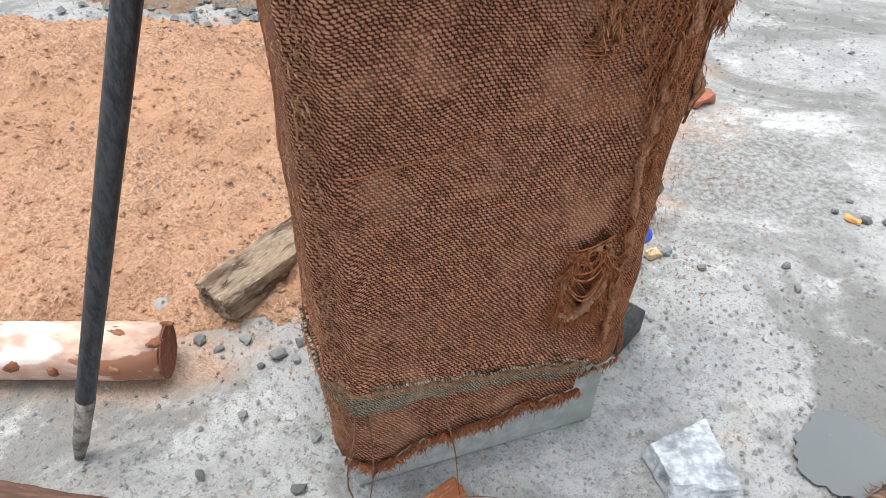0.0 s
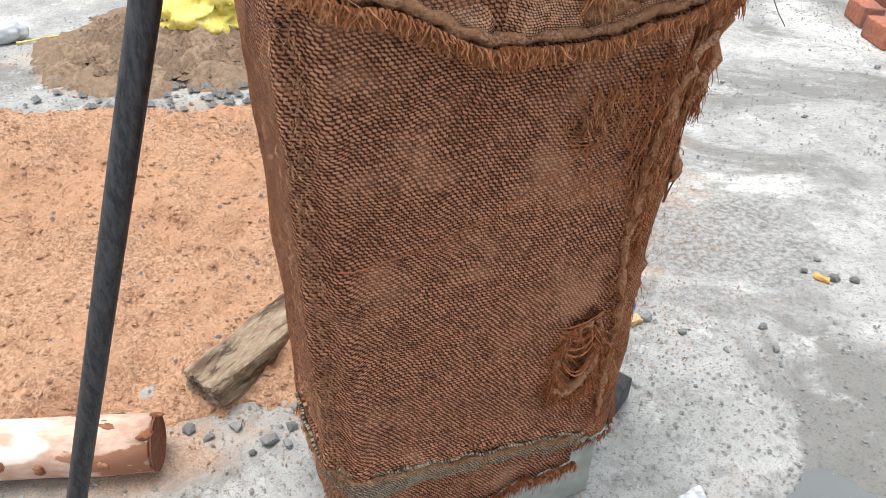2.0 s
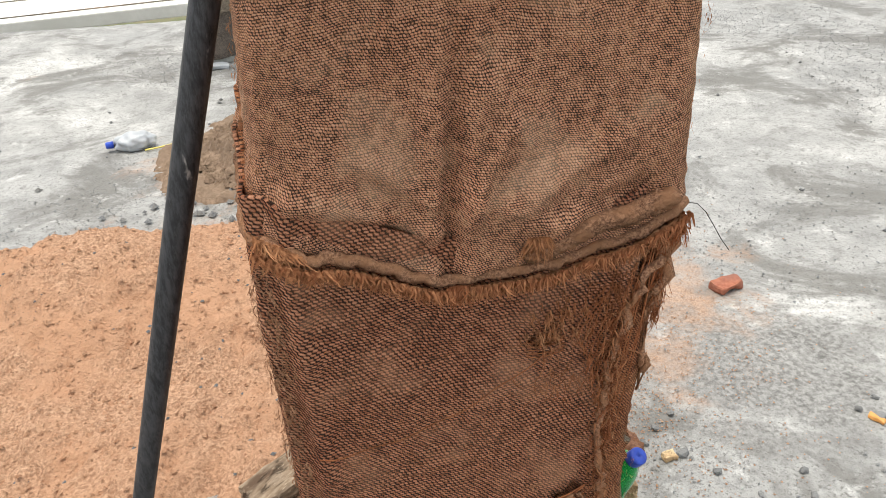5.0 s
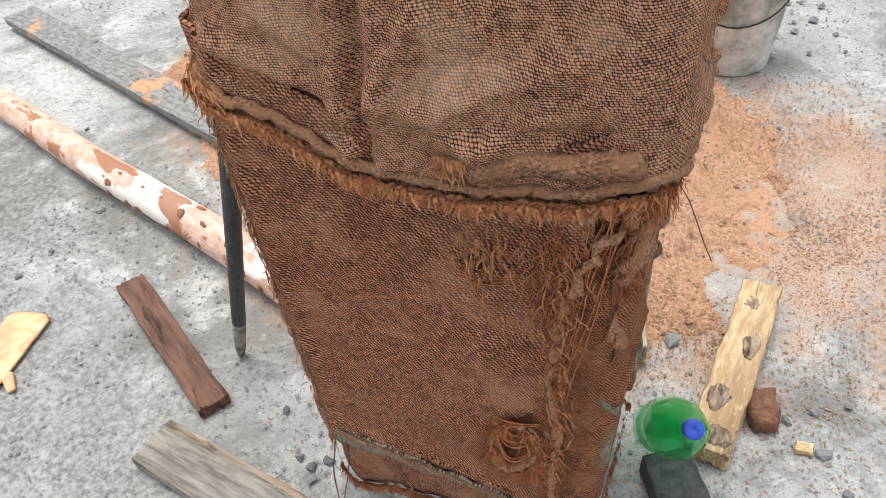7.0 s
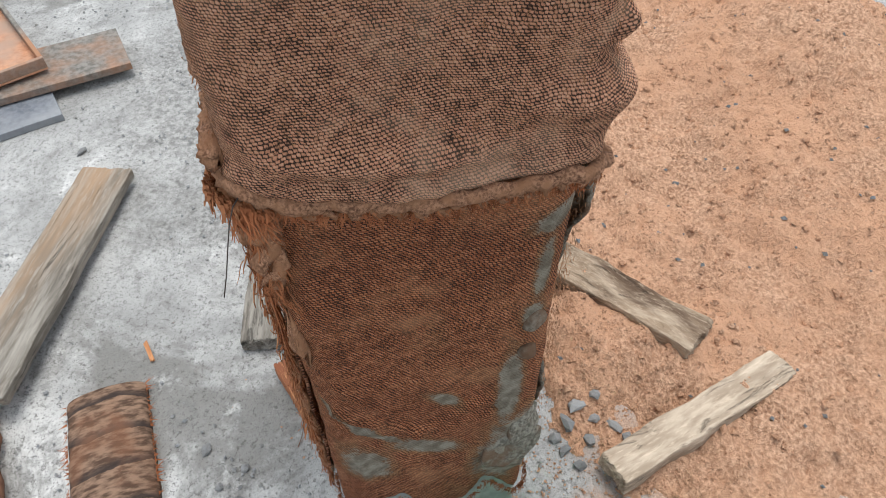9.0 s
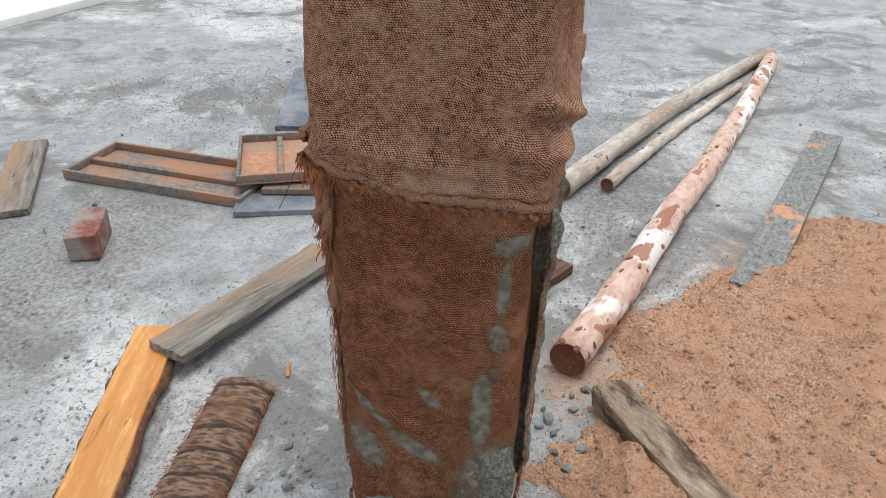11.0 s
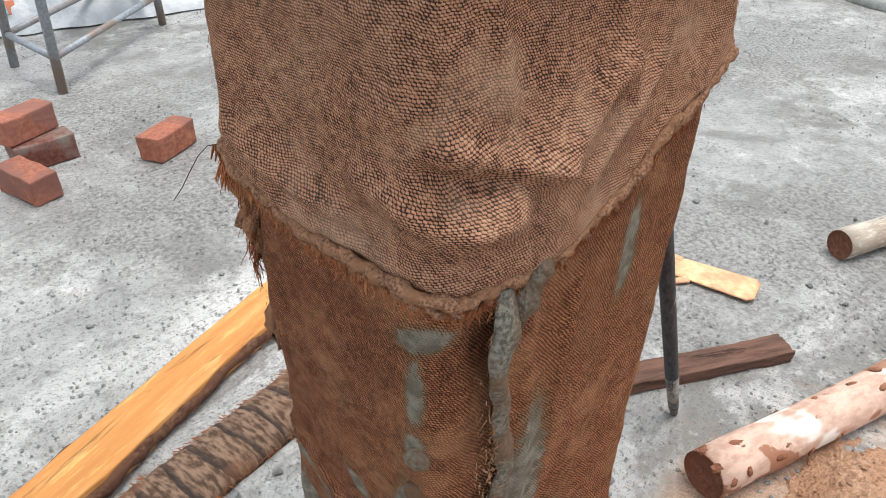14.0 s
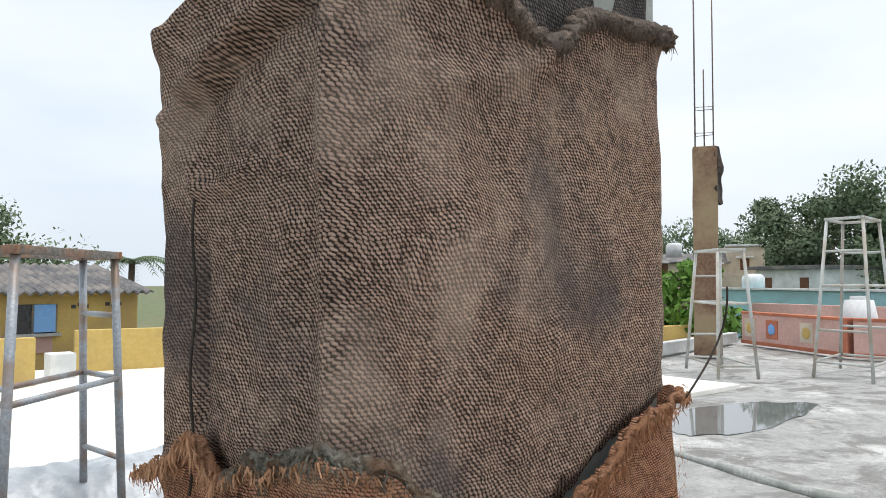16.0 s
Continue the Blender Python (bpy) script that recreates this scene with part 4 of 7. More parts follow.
strands("hem_tassel", M["fibre_gold"], 620, lambda g: round(g.uniform(0.0, 0.45) / 0.0062) * 0.0062 + g.gauss(0, 0.0009), lambda s: hem_z(s) - 0.002, size_mid, 0.0225, 0.010, 0.022, 0.14, 0.0019, label="row of short golden tassels under the hem", seed=51)
strands("strip_fringe", M["fibre_pale"], 900, lambda g: g.uniform(-0.1, 0.37), lambda s: band_edge(s) + 0.002, size_low, 0.021, 0.004, 0.012, 0.8, 0.0009, label="frayed edge above the pale strip", seed=52)
strands("pulled_loops", M["fibre"], 170, lambda g: g.choice((g.gauss(0.315, 0.022), g.gauss(0.37, 0.02))), lambda s: random.Random(int(s * 1e6)).uniform(0.58, 0.745), size_low, 0.020, 0.010, 0.026, 1.8, 0.0010, label="pulled rusty threads over the torn side", seed=53)
strands("pulled_loops", M["fibre_gold"], 45, lambda g: g.choice((g.gauss(0.30, 0.012), g.gauss(0.375, 0.015))), lambda s: random.Random(int(s * 1e6)).uniform(0.60, 0.72), size_low, 0.023, 0.010, 0.024, 1.8, 0.0012, label="curled golden threads at the tear", seed=54)
strands("hem_fringe", M["fibre_dry"], 1700, lambda g: g.uniform(0.0, 0.45), lambda s: hem_z(s) - 0.008, size_mid, 0.016, 0.006, 0.017, 0.35, 0.0011, label="frayed fringe along the tied hem", seed=3)
strands("hem_fringe", M["fibre"], 1200, lambda g: g.uniform(0.44, 1.1), lambda s: hem_z(s) - 0.006, size_mid, 0.008, 0.006, 0.022, 0.3, 0.0008, label="rusty fringe below the hem", seed=4)
strands("corner_tuft", M["fibre_dry"], 260, lambda g: g.gauss(0.015, 0.014), lambda s: hem_z(s) + 0.01, size_mid, 0.014, 0.01, 0.028, 0.9, 0.0012, label="tuft of frayed jute at the corner", seed=5)
strands("corner_tuft", M["fibre"], 260, lambda g: g.gauss(0.445, 0.010), lambda s: hem_z(s) - 0.01, size_mid, 0.012, 0.01, 0.04, 0.5, 0.0011, label="tuft of frayed jute at the corner", seed=6)
strands("knot_tuft", M["fibre_dry"], 120, lambda g: g.gauss(0.275, 0.006), lambda s: hem_z(s) + 0.045, size_mid, 0.02, 0.012, 0.034, 0.7, 0.0013, label="pale knotted tuft", seed=7)
strands("knot_tuft", M["fibre"], 90, lambda g: g.gauss(0.190, 0.005), lambda s: hem_z(s) + 0.0, size_mid, 0.02, 0.012, 0.03, 0.7, 0.0012, seed=8)
strands("hole_fibre", M["fibre_dry"], 130, lambda g: g.gauss(0.31, 0.022), lambda s: 0.70 + 0.02 * math.sin(s * 300), size_low, 0.02, 0.008, 0.026, 0.8, 0.001, label="frayed threads at the torn hole", seed=9)
strands("torn_side_fibre", M["fibre"], 650, lambda g: g.gauss(0.385, 0.008), lambda s: random.Random(int(s * 1e6)).uniform(0.2, 0.76), size_low, 0.018, 0.006, 0.02, 1.2, 0.001, label="frayed torn side of the outer layer", seed=10)
strands("edge_fibre", M["hem"], 700, lambda g: g.gauss(-0.004, 0.010), lambda s: random.Random(int(s * 1e6)).uniform(0.14, 0.82), size_low, 0.018, 0.006, 0.02, 1.4, 0.0011, label="frayed cut edge down the corner", seed=11)
strands("bottom_fringe", M["fibre"], 1400, lambda g: g.uniform(0.0, 0.37), lambda s: band_low(s) + 0.016, size_low, 0.019, 0.008, 0.026, 0.25, 0.0011, label="ragged fringe at the bottom edge", seed=12)
strands("bottom_fringe", M["fibre"], 1000, lambda g: g.uniform(0.37, 1.2), low_edge, size_low, 0.008, 0.004, 0.016, 0.4, 0.001, label="ragged fringe at the bottom edge", seed=13)
strands("tear_fringe", M["fibre_pale"], 700, lambda g: g.uniform(0.44, 1.18), lambda s: tear_z(s) - 0.002, size_mid, 0.014, 0.004, 0.014, 0.4, 0.0009, label="frayed orange fringe at the torn edge", seed=14)
strands("tear_fringe", M["fibre_pale"], 420, lambda g: g.choice((g.gauss(0.53, 0.03), g.gauss(0.86, 0.015), g.gauss(1.0, 0.06))), lambda s: tear_z(s) + 0.004, size_mid, 0.014, 0.006, 0.03, 0.5, 0.0008, label="loose pale fibres", seed=15)
strands("tear_fringe", M["fibre_pale"], 120, lambda g: g.gauss(0.862, 0.012), lambda s: 1.085 - random.Random(int(s * 1e6)).uniform(0, 0.08), size_mid, 0.016, 0.008, 0.03, 0.5, 0.0009, label="loose fibres hanging over the slit", seed=16)
strands("tear_fringe", M["cement_cloth"], 420, lambda g: g.uniform(0.60, 0.86), lambda s: tear_z(s) + 0.003, size_mid, 0.012, 0.006, 0.020, 1.2, 0.0011, label="stiff grey-green frayed threads", seed=56)
strands("top_fringe", M["hem_grey"], 260, lambda g: g.uniform(0.85, 1.18), lambda s: top_z(s) - 0.006, size_up, 0.01, 0.005, 0.018, 0.4, 0.0009, label="grey frayed fringe", seed=17)
# surface fuzz: short straw bits standing off the weave
strands("fuzz", M["fibre_dry"], 2200, lambda g: g.uniform(-0.1, 0.45), lambda s: random.Random(int(s * 1e7)).uniform(0.22, 0.78), size_low, 0.014, 0.003, 0.008, 2.5, 0.0005, label="short straw ends standing off the cloth", seed=18)
strands("fuzz", M["fibre_dry"], 2600, lambda g: g.uniform(-0.1, 1.2), lambda s: random.Random(int(s * 1e7)).uniform(0.83, 1.10), size_mid, 0.008, 0.003, 0.008, 2.5, 0.0005, label="short straw ends standing off the cloth", seed=19)

# bunched lip and sagging threads of the large hole
lip = []
for i in range(41):
    a = 2 * math.pi * i / 40
    z = 0.350 + 0.056 * math.sin(a)
    lip.append(rim_pt(0.335 + 0.25 * (z - 0.35) + 0.032 * math.cos(a), z, size_low, 0.021 + 0.006 * noise.noise(Vector((i * 0.7, 1, 0))))[0])
part("torn_lip", tube(lip, [0.0018 + 0.004 * abs(noise.noise(Vector((i * 0.55, 3, 0)))) + 0.005 * (26 < i < 40) for i in range(41)], 7, False, 0.008, 190), M["hem"], column, "bunched fibre lip round the hole")
pts = [rim_pt(torn_edge(z), z, size_low, 0.019 + 0.004 * noise.noise(Vector((z * 60, 2, 0))))[0] for z in [0.22 + 0.54 * i / 70 for i in range(71)]]
part("torn_lip", tube(pts, [0.004 + 0.005 * abs(noise.noise(Vector((i * 0.35, 8, 0)))) for i in range(71)], 7, True, 0.006, 150), M["hem"], column, "bunched torn side of the cloth")
bm = bmesh.new()
rng = random.Random(22)
for k in range(16):
    z0, z1 = 0.775 - 0.003 * k, 0.47 + 0.014 * k
    pts = [rim_pt(0.436 - 0.0045 * k + (0.396 - 0.004 * k - 0.436 + 0.0045 * k) * i / 8 + 0.003 * rng.uniform(-1, 1), z0 + (z1 - z0) * i / 8, size_low, 0.014 + 0.004 * rng.random())[0] for i in range(9)]
    put_in(bm, tube(pts, 0.0009, 4))
part("side_threads", bm, M["fibre"], column, "long bare threads down the torn side")
strands("lip_fibre", M["fibre"], 1000, lambda g: g.choice((g.gauss(0.307, 0.004), g.gauss(0.363, 0.006), g.uniform(0.305, 0.365))), lambda s: 0.35 + (1 if int(s * 1e5) % 3 == 0 else -1) * 0.056 * math.sqrt(max(0, 1 - ((s - 0.335) / 0.033) ** 2)), size_low, 0.018, 0.012, 0.044, 1.5, 0.0011, label="frayed threads round the hole", seed=31)
strands("torn_curl", M["fibre_dry"], 130, lambda g: g.gauss(0.388, 0.010), lambda s: random.Random(int(s * 1e6)).uniform(0.30, 0.72), size_low, 0.022, 0.012, 0.03, 1.8, 0.0012, label="curled rusty threads at the torn side", seed=32)
bm = bmesh.new()
rng = random.Random(21)
for k in range(11):
    z0, z1, drop = 0.408 - 0.004 * k + rng.uniform(-0.005, 0.005), 0.412 - 0.004 * k + rng.uniform(-0.010, 0.010), 0.004 + 0.0025 * k * rng.uniform(0.3, 1.6)
    pts = []
    for i in range(11):
        f = i / 10
        p, n = rim_pt(0.304 + 0.064 * f, z0 + (z1 - z0) * f - drop * math.sin(math.pi * f ** 0.8), size_low, 0.018 + 0.010 * math.sin(math.pi * f) * (0.3 + 0.09 * k))
        pts.append(p)
    put_in(bm, tube(pts, rng.uniform(0.0008, 0.0014), 4))
part("hole_threads", bm, M["fibre"], column, "bare threads strung across the hole")
bm = bmesh.new()
for k in range(5):
    pts = [rim_pt(0.273 + 0.048 * i / 6, 0.676 - 0.005 * k - 0.004 * math.sin(math.pi * i / 6), size_low, 0.020)[0] for i in range(7)]
    put_in(bm, tube(pts, 0.0009, 4))
part("hole_threads", bm, M["fibre"], column)
# threads hanging over the slit
bm = bmesh.new()
rng = random.Random(24)
for k in range(9):
    s0 = 0.845 + 0.005 * k + rng.uniform(-0.003, 0.003)
    z1 = rng.uniform(0.985, 1.05)
    pts = [rim_pt(s0 + (0.868 - s0) * (i / 8) + 0.004 * math.sin(i * 0.9 + k), 1.088 + (z1 - 1.088) * i / 8, size_mid, 0.020 + 0.006 * math.sin(i * 0.5 + k))[0] for i in range(9)]
    put_in(bm, tube(pts, 0.0010, 4))
part("slit_threads", bm, M["fibre_pale"], column, "loose threads hanging over the slit")
# the long pulled thread across the front
pts = [rim_pt(0.02 + 0.30 * i / 24, 0.565 + 0.11 * (i / 24) ** 2.2 + 0.002 * noise.noise(Vector((i, 0, 0))), size_low, 0.021 + 0.002 * math.sin(i))[0] for i in range(25)]
part("pulled_thread", tube(pts, 0.0008, 5), M["fibre"], column, "pale pulled thread")
# dangling rag rope at the front corner
RAG = ((0.790, 0.011), (0.765, 0.013), (0.745, 0.009), (0.725, 0.013), (0.705, 0.008), (0.690, 0.010), (0.675, 0.004), (0.640, 0.003), (0.610, 0.003), (0.598, 0.007), (0.585, 0.007), (0.570, 0.004), (0.545, 0.002))
for j in range(3):
    pts = []
    for i, (z, r) in enumerate(RAG):
        a = i * 1.3 + 2.09 * j
        pts.append(rim_pt(0.445 + 0.006 * math.sin(i * 0.7) + 0.7 * r * math.cos(a), z, size_low, 0.006 + 0.6 * r * (1 + math.sin(a)))[0])
    part("rag_end", tube(pts, [max(0.0015, 0.62 * r) for z, r in RAG], 8, True, 0.008, 170), M["hem"], column, "twisted rag end hanging down")
strands("rag_fibre", M["fibre"], 240, lambda g: g.gauss(0.446, 0.007), lambda s: random.Random(int(s * 1e6)).uniform(0.67, 0.79), size_low, 0.012, 0.01, 0.035, 1.2, 0.0010, label="frayed fibres of the rag", seed=33)
# stiff cement-caked fold at the rear corner
bm = bmesh.new()
rows = []
for i in range(61):
    f = i / 60
    z = 0.760 - 0.53 * f
    sc = knots(f, ((0, 0.790), (0.16, 0.782), (0.30, 0.800), (0.45, 0.815), (0.62, 0.806), (0.80, 0.790), (0.92, 0.800), (1, 0.815)))
    r = knots(f, ((0, 0.012), (0.08, 0.021), (0.20, 0.019), (0.28, 0.014), (0.50, 0.015), (0.72, 0.013), (0.90, 0.016), (1, 0.008)))
    p, n = rim_pt(sc, z, size_low, 0.004)
    side = Vector((-n.y, n.x, 0))
    row = []
    for k in range(13):
        a = -0.35 + 2.75 * k / 12
        q = p + side * (1.15 * r * math.cos(a)) + n * (r * 0.15 + r * 1.45 * math.sin(a))
        row.append(bm.verts.new(q + n * 0.006 * noise.noise(q * 38) + side * 0.006 * noise.noise(q * 31 + Vector((5, 0, 0)))))
    rows.append(row)
for r0, r1 in zip(rows, rows[1:]):
    for k in range(12):
        bm.faces.new((r0[k], r0[k + 1], r1[k + 1], r1[k]))
fold = part("stiff_fold", bm, M["cement_cloth"], column, "stiff curled fold of jute caked with cement")
fold.modifiers.new("thick", "SOLIDIFY").thickness = 0.005
strands("fold_fibre", M["fibre_pale"], 500, lambda g: g.gauss(0.785, 0.012), lambda s: random.Random(int(s * 1e6)).uniform(0.26, 0.75), size_low, 0.020, 0.004, 0.012, 1.6, 0.0007, label="tan fibres bristling from the stiff fold", seed=55)
pts = [rim_pt(0.838 - 0.004 * i, 0.775 - 0.012 * i, size_low, 0.018)[0] for i in range(7)]
part("stiff_fold", tube(pts, [0.010, 0.015, 0.013, 0.016, 0.013, 0.009, 0.004], 10, True, 0.010, 50), M["cement_cloth"], column)
for k, (s, z, r1, r2) in enumerate(((0.703, 0.555, 0.014, 0.018), (0.700, 0.50, 0.012, 0.016), (0.70, 0.26, 0.045, 0.05), (0.72, 0.31, 0.03, 0.04))):
    bm = bmesh.new()
    bmesh.ops.create_icosphere(bm, subdivisions=4, radius=1)
    p, n = rim_pt(s, z, size_low, 0.001)
    side = Vector((-n.y, n.x, 0))
    for v in bm.verts:
        c = v.co.copy()
        q = p + side * (c.x * r1) + Vector((0, 0, c.y * r2)) + n * (c.z * 0.010)
        v.co = q + n * (0.006 * noise.noise(q * 45)) + side * 0.006 * noise.noise(q * 30 + Vector((4, 0, 0)))
    part("cement_lump", bm, M["cement_cloth"], column, "crust of dried grey cement")
# wires
pts = [rim_pt(0.535, 1.335 - 0.018 * i, size_up, 0.005 + 0.002 * math.sin(i))[0] for i in range(14)]
part("wire", tube(pts, 0.0012, 5), M["wire"], column, "dark binding wire")
p0, n0 = rim_pt(1.155, 1.145, size_mid, 0.012)
pts = [p0 + n0 * 0.03 * f + Vector((-0.055 * math.sin(f * 2.4), 0.0, 0.115 * f)) for f in [i / 8 for i in range(9)]]
part("wire", tube(pts, 0.0012, 5), M["wire"], column)
p0, n0 = rim_pt(0.452, 0.81, size_mid, 0.01)
pts = [p0 + n0 * (0.045 * f) + Vector((0.02 * f, 0, -0.04 * f * f + 0.01 * math.sin(5 * f))) for f in [i / 6 for i in range(7)]]
part("wire", tube(pts, 0.0005, 5), M["wire"], column)
# root-like fibres trailing from the bottom edge onto the slab
for k, (s, dx, dy) in enumerate(((0.14, 0.07, -0.06), (0.02, 0.05, -0.06), (0.0, 0.02, -0.07))):
    p0, n0 = rim_pt(s, band_edge(s) - 0.06, size_low, 0.012)
    pts = [Vector((p0.x + dx * f * f + 0.012 * math.sin(7 * f + k), p0.y - 0.01 + dy * f + 0.008 * math.sin(9 * f + 2 * k), p0.z * (1 - f) ** 2.2 + 0.003)) for f in [i / 10 for i in range(11)]]
    part("trailing_fibre", tube(pts, [0.0015 * (1 - 0.06 * i) for i in range(11)], 5, True, 0.001, 80), M["orange_bark"], column)

# ---------------------------------------------------------------- things on the slab
bar = thing("crowbar", "long black iron bar with pale scuffs, propped beside the column", "iron bar")
pts = [Vector((-0.398 + 0.33 * z, 0.015 - 0.015 * z, z)) for z in (0.0, 0.03, 0.12, 0.6, 1.1, 1.7)]
part("shaft", tube(pts, [0.005, 0.010, 0.0135, 0.0150, 0.0155, 0.0155], 14), M["rod"], bar)
part("tip", tube([(-0.398, 0.015, 0.0), (-0.388, 0.0145, 0.03), (-0.355, 0.013, 0.13)], [0.007, 0.0112, 0.0141], 12, True, 0.001, 60), M["rod_dusty"], bar, "worn dusty lower end")


def log_thing(name, label, p, q, r0, r1, mat, bend, seed, knots_n=0, category="log", end=True):
    root = thing(name, label, category, "poles on the slab", along(p, q))
    length = span(p, q)
    n = 40
    pts, rad = [], []
    for i in range(n + 1):
        f = i / n
        r = r0 + (r1 - r0) * f
        rad.append(r * (1 + 0.05 * noise.noise(Vector((f * 14, seed, 0)))))
        pts.append(Vector((-length / 2 + length * f, bend * math.sin(math.pi * f) + 0.012 * noise.noise(Vector((f * 5, seed, 3))), r)))
    part("trunk", tube(pts, rad, 18, True, 0.004, 16, seed), mat, root)
    if end:
        bm = lathe(((0.0005, 0), (r0 * 0.96, 0.001), (r0 * 0.98, 0.004)), 20, Matrix.Translation((-length / 2 - 0.002, pts[0].y, r0)) @ pose(0, 0, 0, 0, -90, 0))
        part("cut_end", bm, M["log_end"], root, "dark reddish sawn end")
    rng = random.Random(seed)
    for _ in range(knots_n):
        i = rng.randrange(1, n - 1) if rng.random() < 0.6 else rng.randrange(0, n // 4)
        a = rng.uniform(-0.3, 3.4)
        pos = pts[i] + Vector((rng.uniform(-0.02, 0.02), math.cos(a) * rad[i] * 0.985, math.sin(a) * rad[i] * 0.985))
        bm = bmesh.new()
        bmesh.ops.create_icosphere(bm, subdivisions=3, radius=1)
        sx, sy = rng.choice((0.006, 0.008, 0.011, 0.015)), rng.uniform(0.005, 0.010)
        rot = pose(0, 0, 0, math.degrees(a) - 90, 0, rng.uniform(-25, 25))
        for v in bm.verts:
            c = v.co.copy()
            k = 1 + 0.55 * noise.noise(c * 2.1 + Vector((i, a, 0)))
            v.co = rot @ Vector((c.x * sx * k, c.y * sy * k, c.z * 0.0035))
        bmesh.ops.translate(bm, vec=pos, verts=bm.verts)
        part("knot_scar", bm, M["bark_brown"], root)
    return root


log_thing("peeled_log", "pinkish peeled eucalyptus log with dark bark scabs", (-0.277, 0.168), (-3.38, 0.600), 0.047, 0.042, M["bark"], -0.03, 3.0, 46)
log_thing("pole", "pale weathered wooden pole lying on the slab", (-1.24, -0.085), (-3.56, 0.60), 0.042, 0.034, M["pole"], 0.05, 5.0, 3, "pole")
log_thing("pole", "thin pale wooden pole lying on the slab", (-1.37, 0.06), (-2.86, 0.46), 0.026, 0.020, M["pole"], 0.02, 7.0, 2, "pole")

plank("plank", "weathered grey plank with an orange patch beside the sand", (-0.80, 0.572), (-2.24, 0.845), 0.115, 0.028, M["cement_board"], 0.018, 0, 0.003)
plank("plank", "grey plank resting on the orange timber", (0.10, -0.735), (-0.53, -0.640), 0.115, 0.026, M["grey_wood"], 0.030, -2.6, 0.002)
plank("plank", "dark brown plank with split ends", (-0.762, 0.048), (-0.342, -0.117), 0.062, 0.030, M["dark_wood"], 0.0, 0, 0.004)
plank("plank", "short grey plank lying near the column foot", (-0.395, -0.232), (0.0, -0.236), 0.098, 0.034, M["grey_wood"], 0.0, 0, 0.003)
plank("plank", "rotten knotty plank half sunk in sand", (-0.205, 0.275), (0.095, 0.575), 0.085, 0.055, M["rot_wood"], 0.012, 0, 0.007, 0.006)
plank("plank", "dry pale plank with a split edge", (0.325, 0.350), (0.155, 0.705), 0.062, 0.048, M["dry_wood"], 0.012, 0, 0.006, 0.004)
offcut = plank("timber_offcut", "pale yellow sawn offcut crusted with cement", (0.515, 0.205), (0.505, 0.635), 0.074, 0.050, M["pale_wood"], 0.0, 0, 0.006, 0.005, "wood")
for px, py, rx, ry, h in ((-0.10, 0.012, 0.030, 0.020, 0.008), (0.05, -0.015, 0.038, 0.016, 0.006), (0.15, 0.010, 0.022, 0.018, 0.007), (-0.18, -0.008, 0.020, 0.022, 0.010)):
    bm = bmesh.new()
    bmesh.ops.create_icosphere(bm, subdivisions=3, radius=1)
    for v in bm.verts:
        k = 1 + 0.5 * noise.noise(v.co * 2.2 + Vector((px * 90, 0, 0)))
        v.co = Vector((px + v.co.x * rx * k, py + v.co.y * ry * k, 0.0485 + v.co.z * 0.5 * h * k))
    part("cement_crust", bm, M["rot_wood"], offcut, "dark crust stuck on the wood")
plank("plank", "pale dusty plank on the slab", (-0.34, -1.75), (-0.84, -2.19), 0.125, 0.025, M["grey_wood"], 0.0, 0, 0.002)
plank("board", "blue-grey board lying on the slab", (-1.42, -1.32), (-2.22, -1.705), 0.145, 0.02, M["slate_board"], 0.0, 0, 0.001, 0.002, "board")
plank("wood_chunk", "split reddish firewood chunk", (0.040, -0.207), (0.155, -0.147), 0.032, 0.024, M["chunk"], 0.0, 0, 0.005, 0.003, "wood")
plank("wood_chip", "thin reddish chip of wood", (0.005, -0.455), (-0.045, -0.480), 0.008, 0.006, M["chunk"], 0.0, 0, 0.001, 0.001, "wood")

# fresh orange timber with bark edges
timber = thing("timber", "fresh-cut orange timber slab with dark bark edges", "timber", "", along((0.0, -0.84), (1.05, -0.33)))
length = span((0.0, -0.84), (1.05, -0.33))
bm = box(length, 0.108, 0.045, None, 0.004, 16, 0.0, 2)
for v in bm.verts:
    v.co.y += 0.012 * noise.noise(Vector((v.co.x * 6, 1 if v.co.y > 0 else -4, 0))) + 0.003 * noise.noise(v.co * 40)
    v.co.z += 0.002 * noise.noise(v.co * 20)
part("sawn_face", bm, M["orange_wood"], timber)
for side in (-1, 1):
    pts = [Vector((-length / 2 + length * i / 40, side * 0.050 + 0.012 * noise.noise(Vector(((-length / 2 + length * i / 40) * 6, 1 if side > 0 else -4, 0))), 0.021)) for i in range(41)]
    part("bark_edge", tube(pts, 0.0165, 8, True, 0.012, 30, side), M["orange_bark"], timber, "rough dark bark edge")

# palm trunk slab: half round with ring scars
palm = thing("palm_slab", "split palm trunk slab with dark ring scars and fibrous edges", "palm trunk", "", along((0.075, -0.525), (0.98, -0.272)))
length = span((0.075, -0.525), (0.98, -0.272))
bm = bmesh.new()
n, sides = 120, 18
rings = []
for i in range(n + 1):
    x = -length / 2 + length * i / n
    ring = []
    saw = ((x * 15 + 0.9 * noise.noise(Vector((x * 4, 0, 0)))) % 1.0)
    for k in range(sides + 1):
        a = math.pi * k / sides
        r = 0.072 * (1 + 0.02 * noise.noise(Vector((x * 5, a * 1.2, 0)))) - 0.0025 * saw + 0.0012 * noise.noise(Vector((x * 60, a * 8, 0)))
        ring.append(bm.verts.new((x, r * math.cos(a), max(0.0, 0.48 * r * math.sin(a) ** 0.7))))
    rings.append(ring)
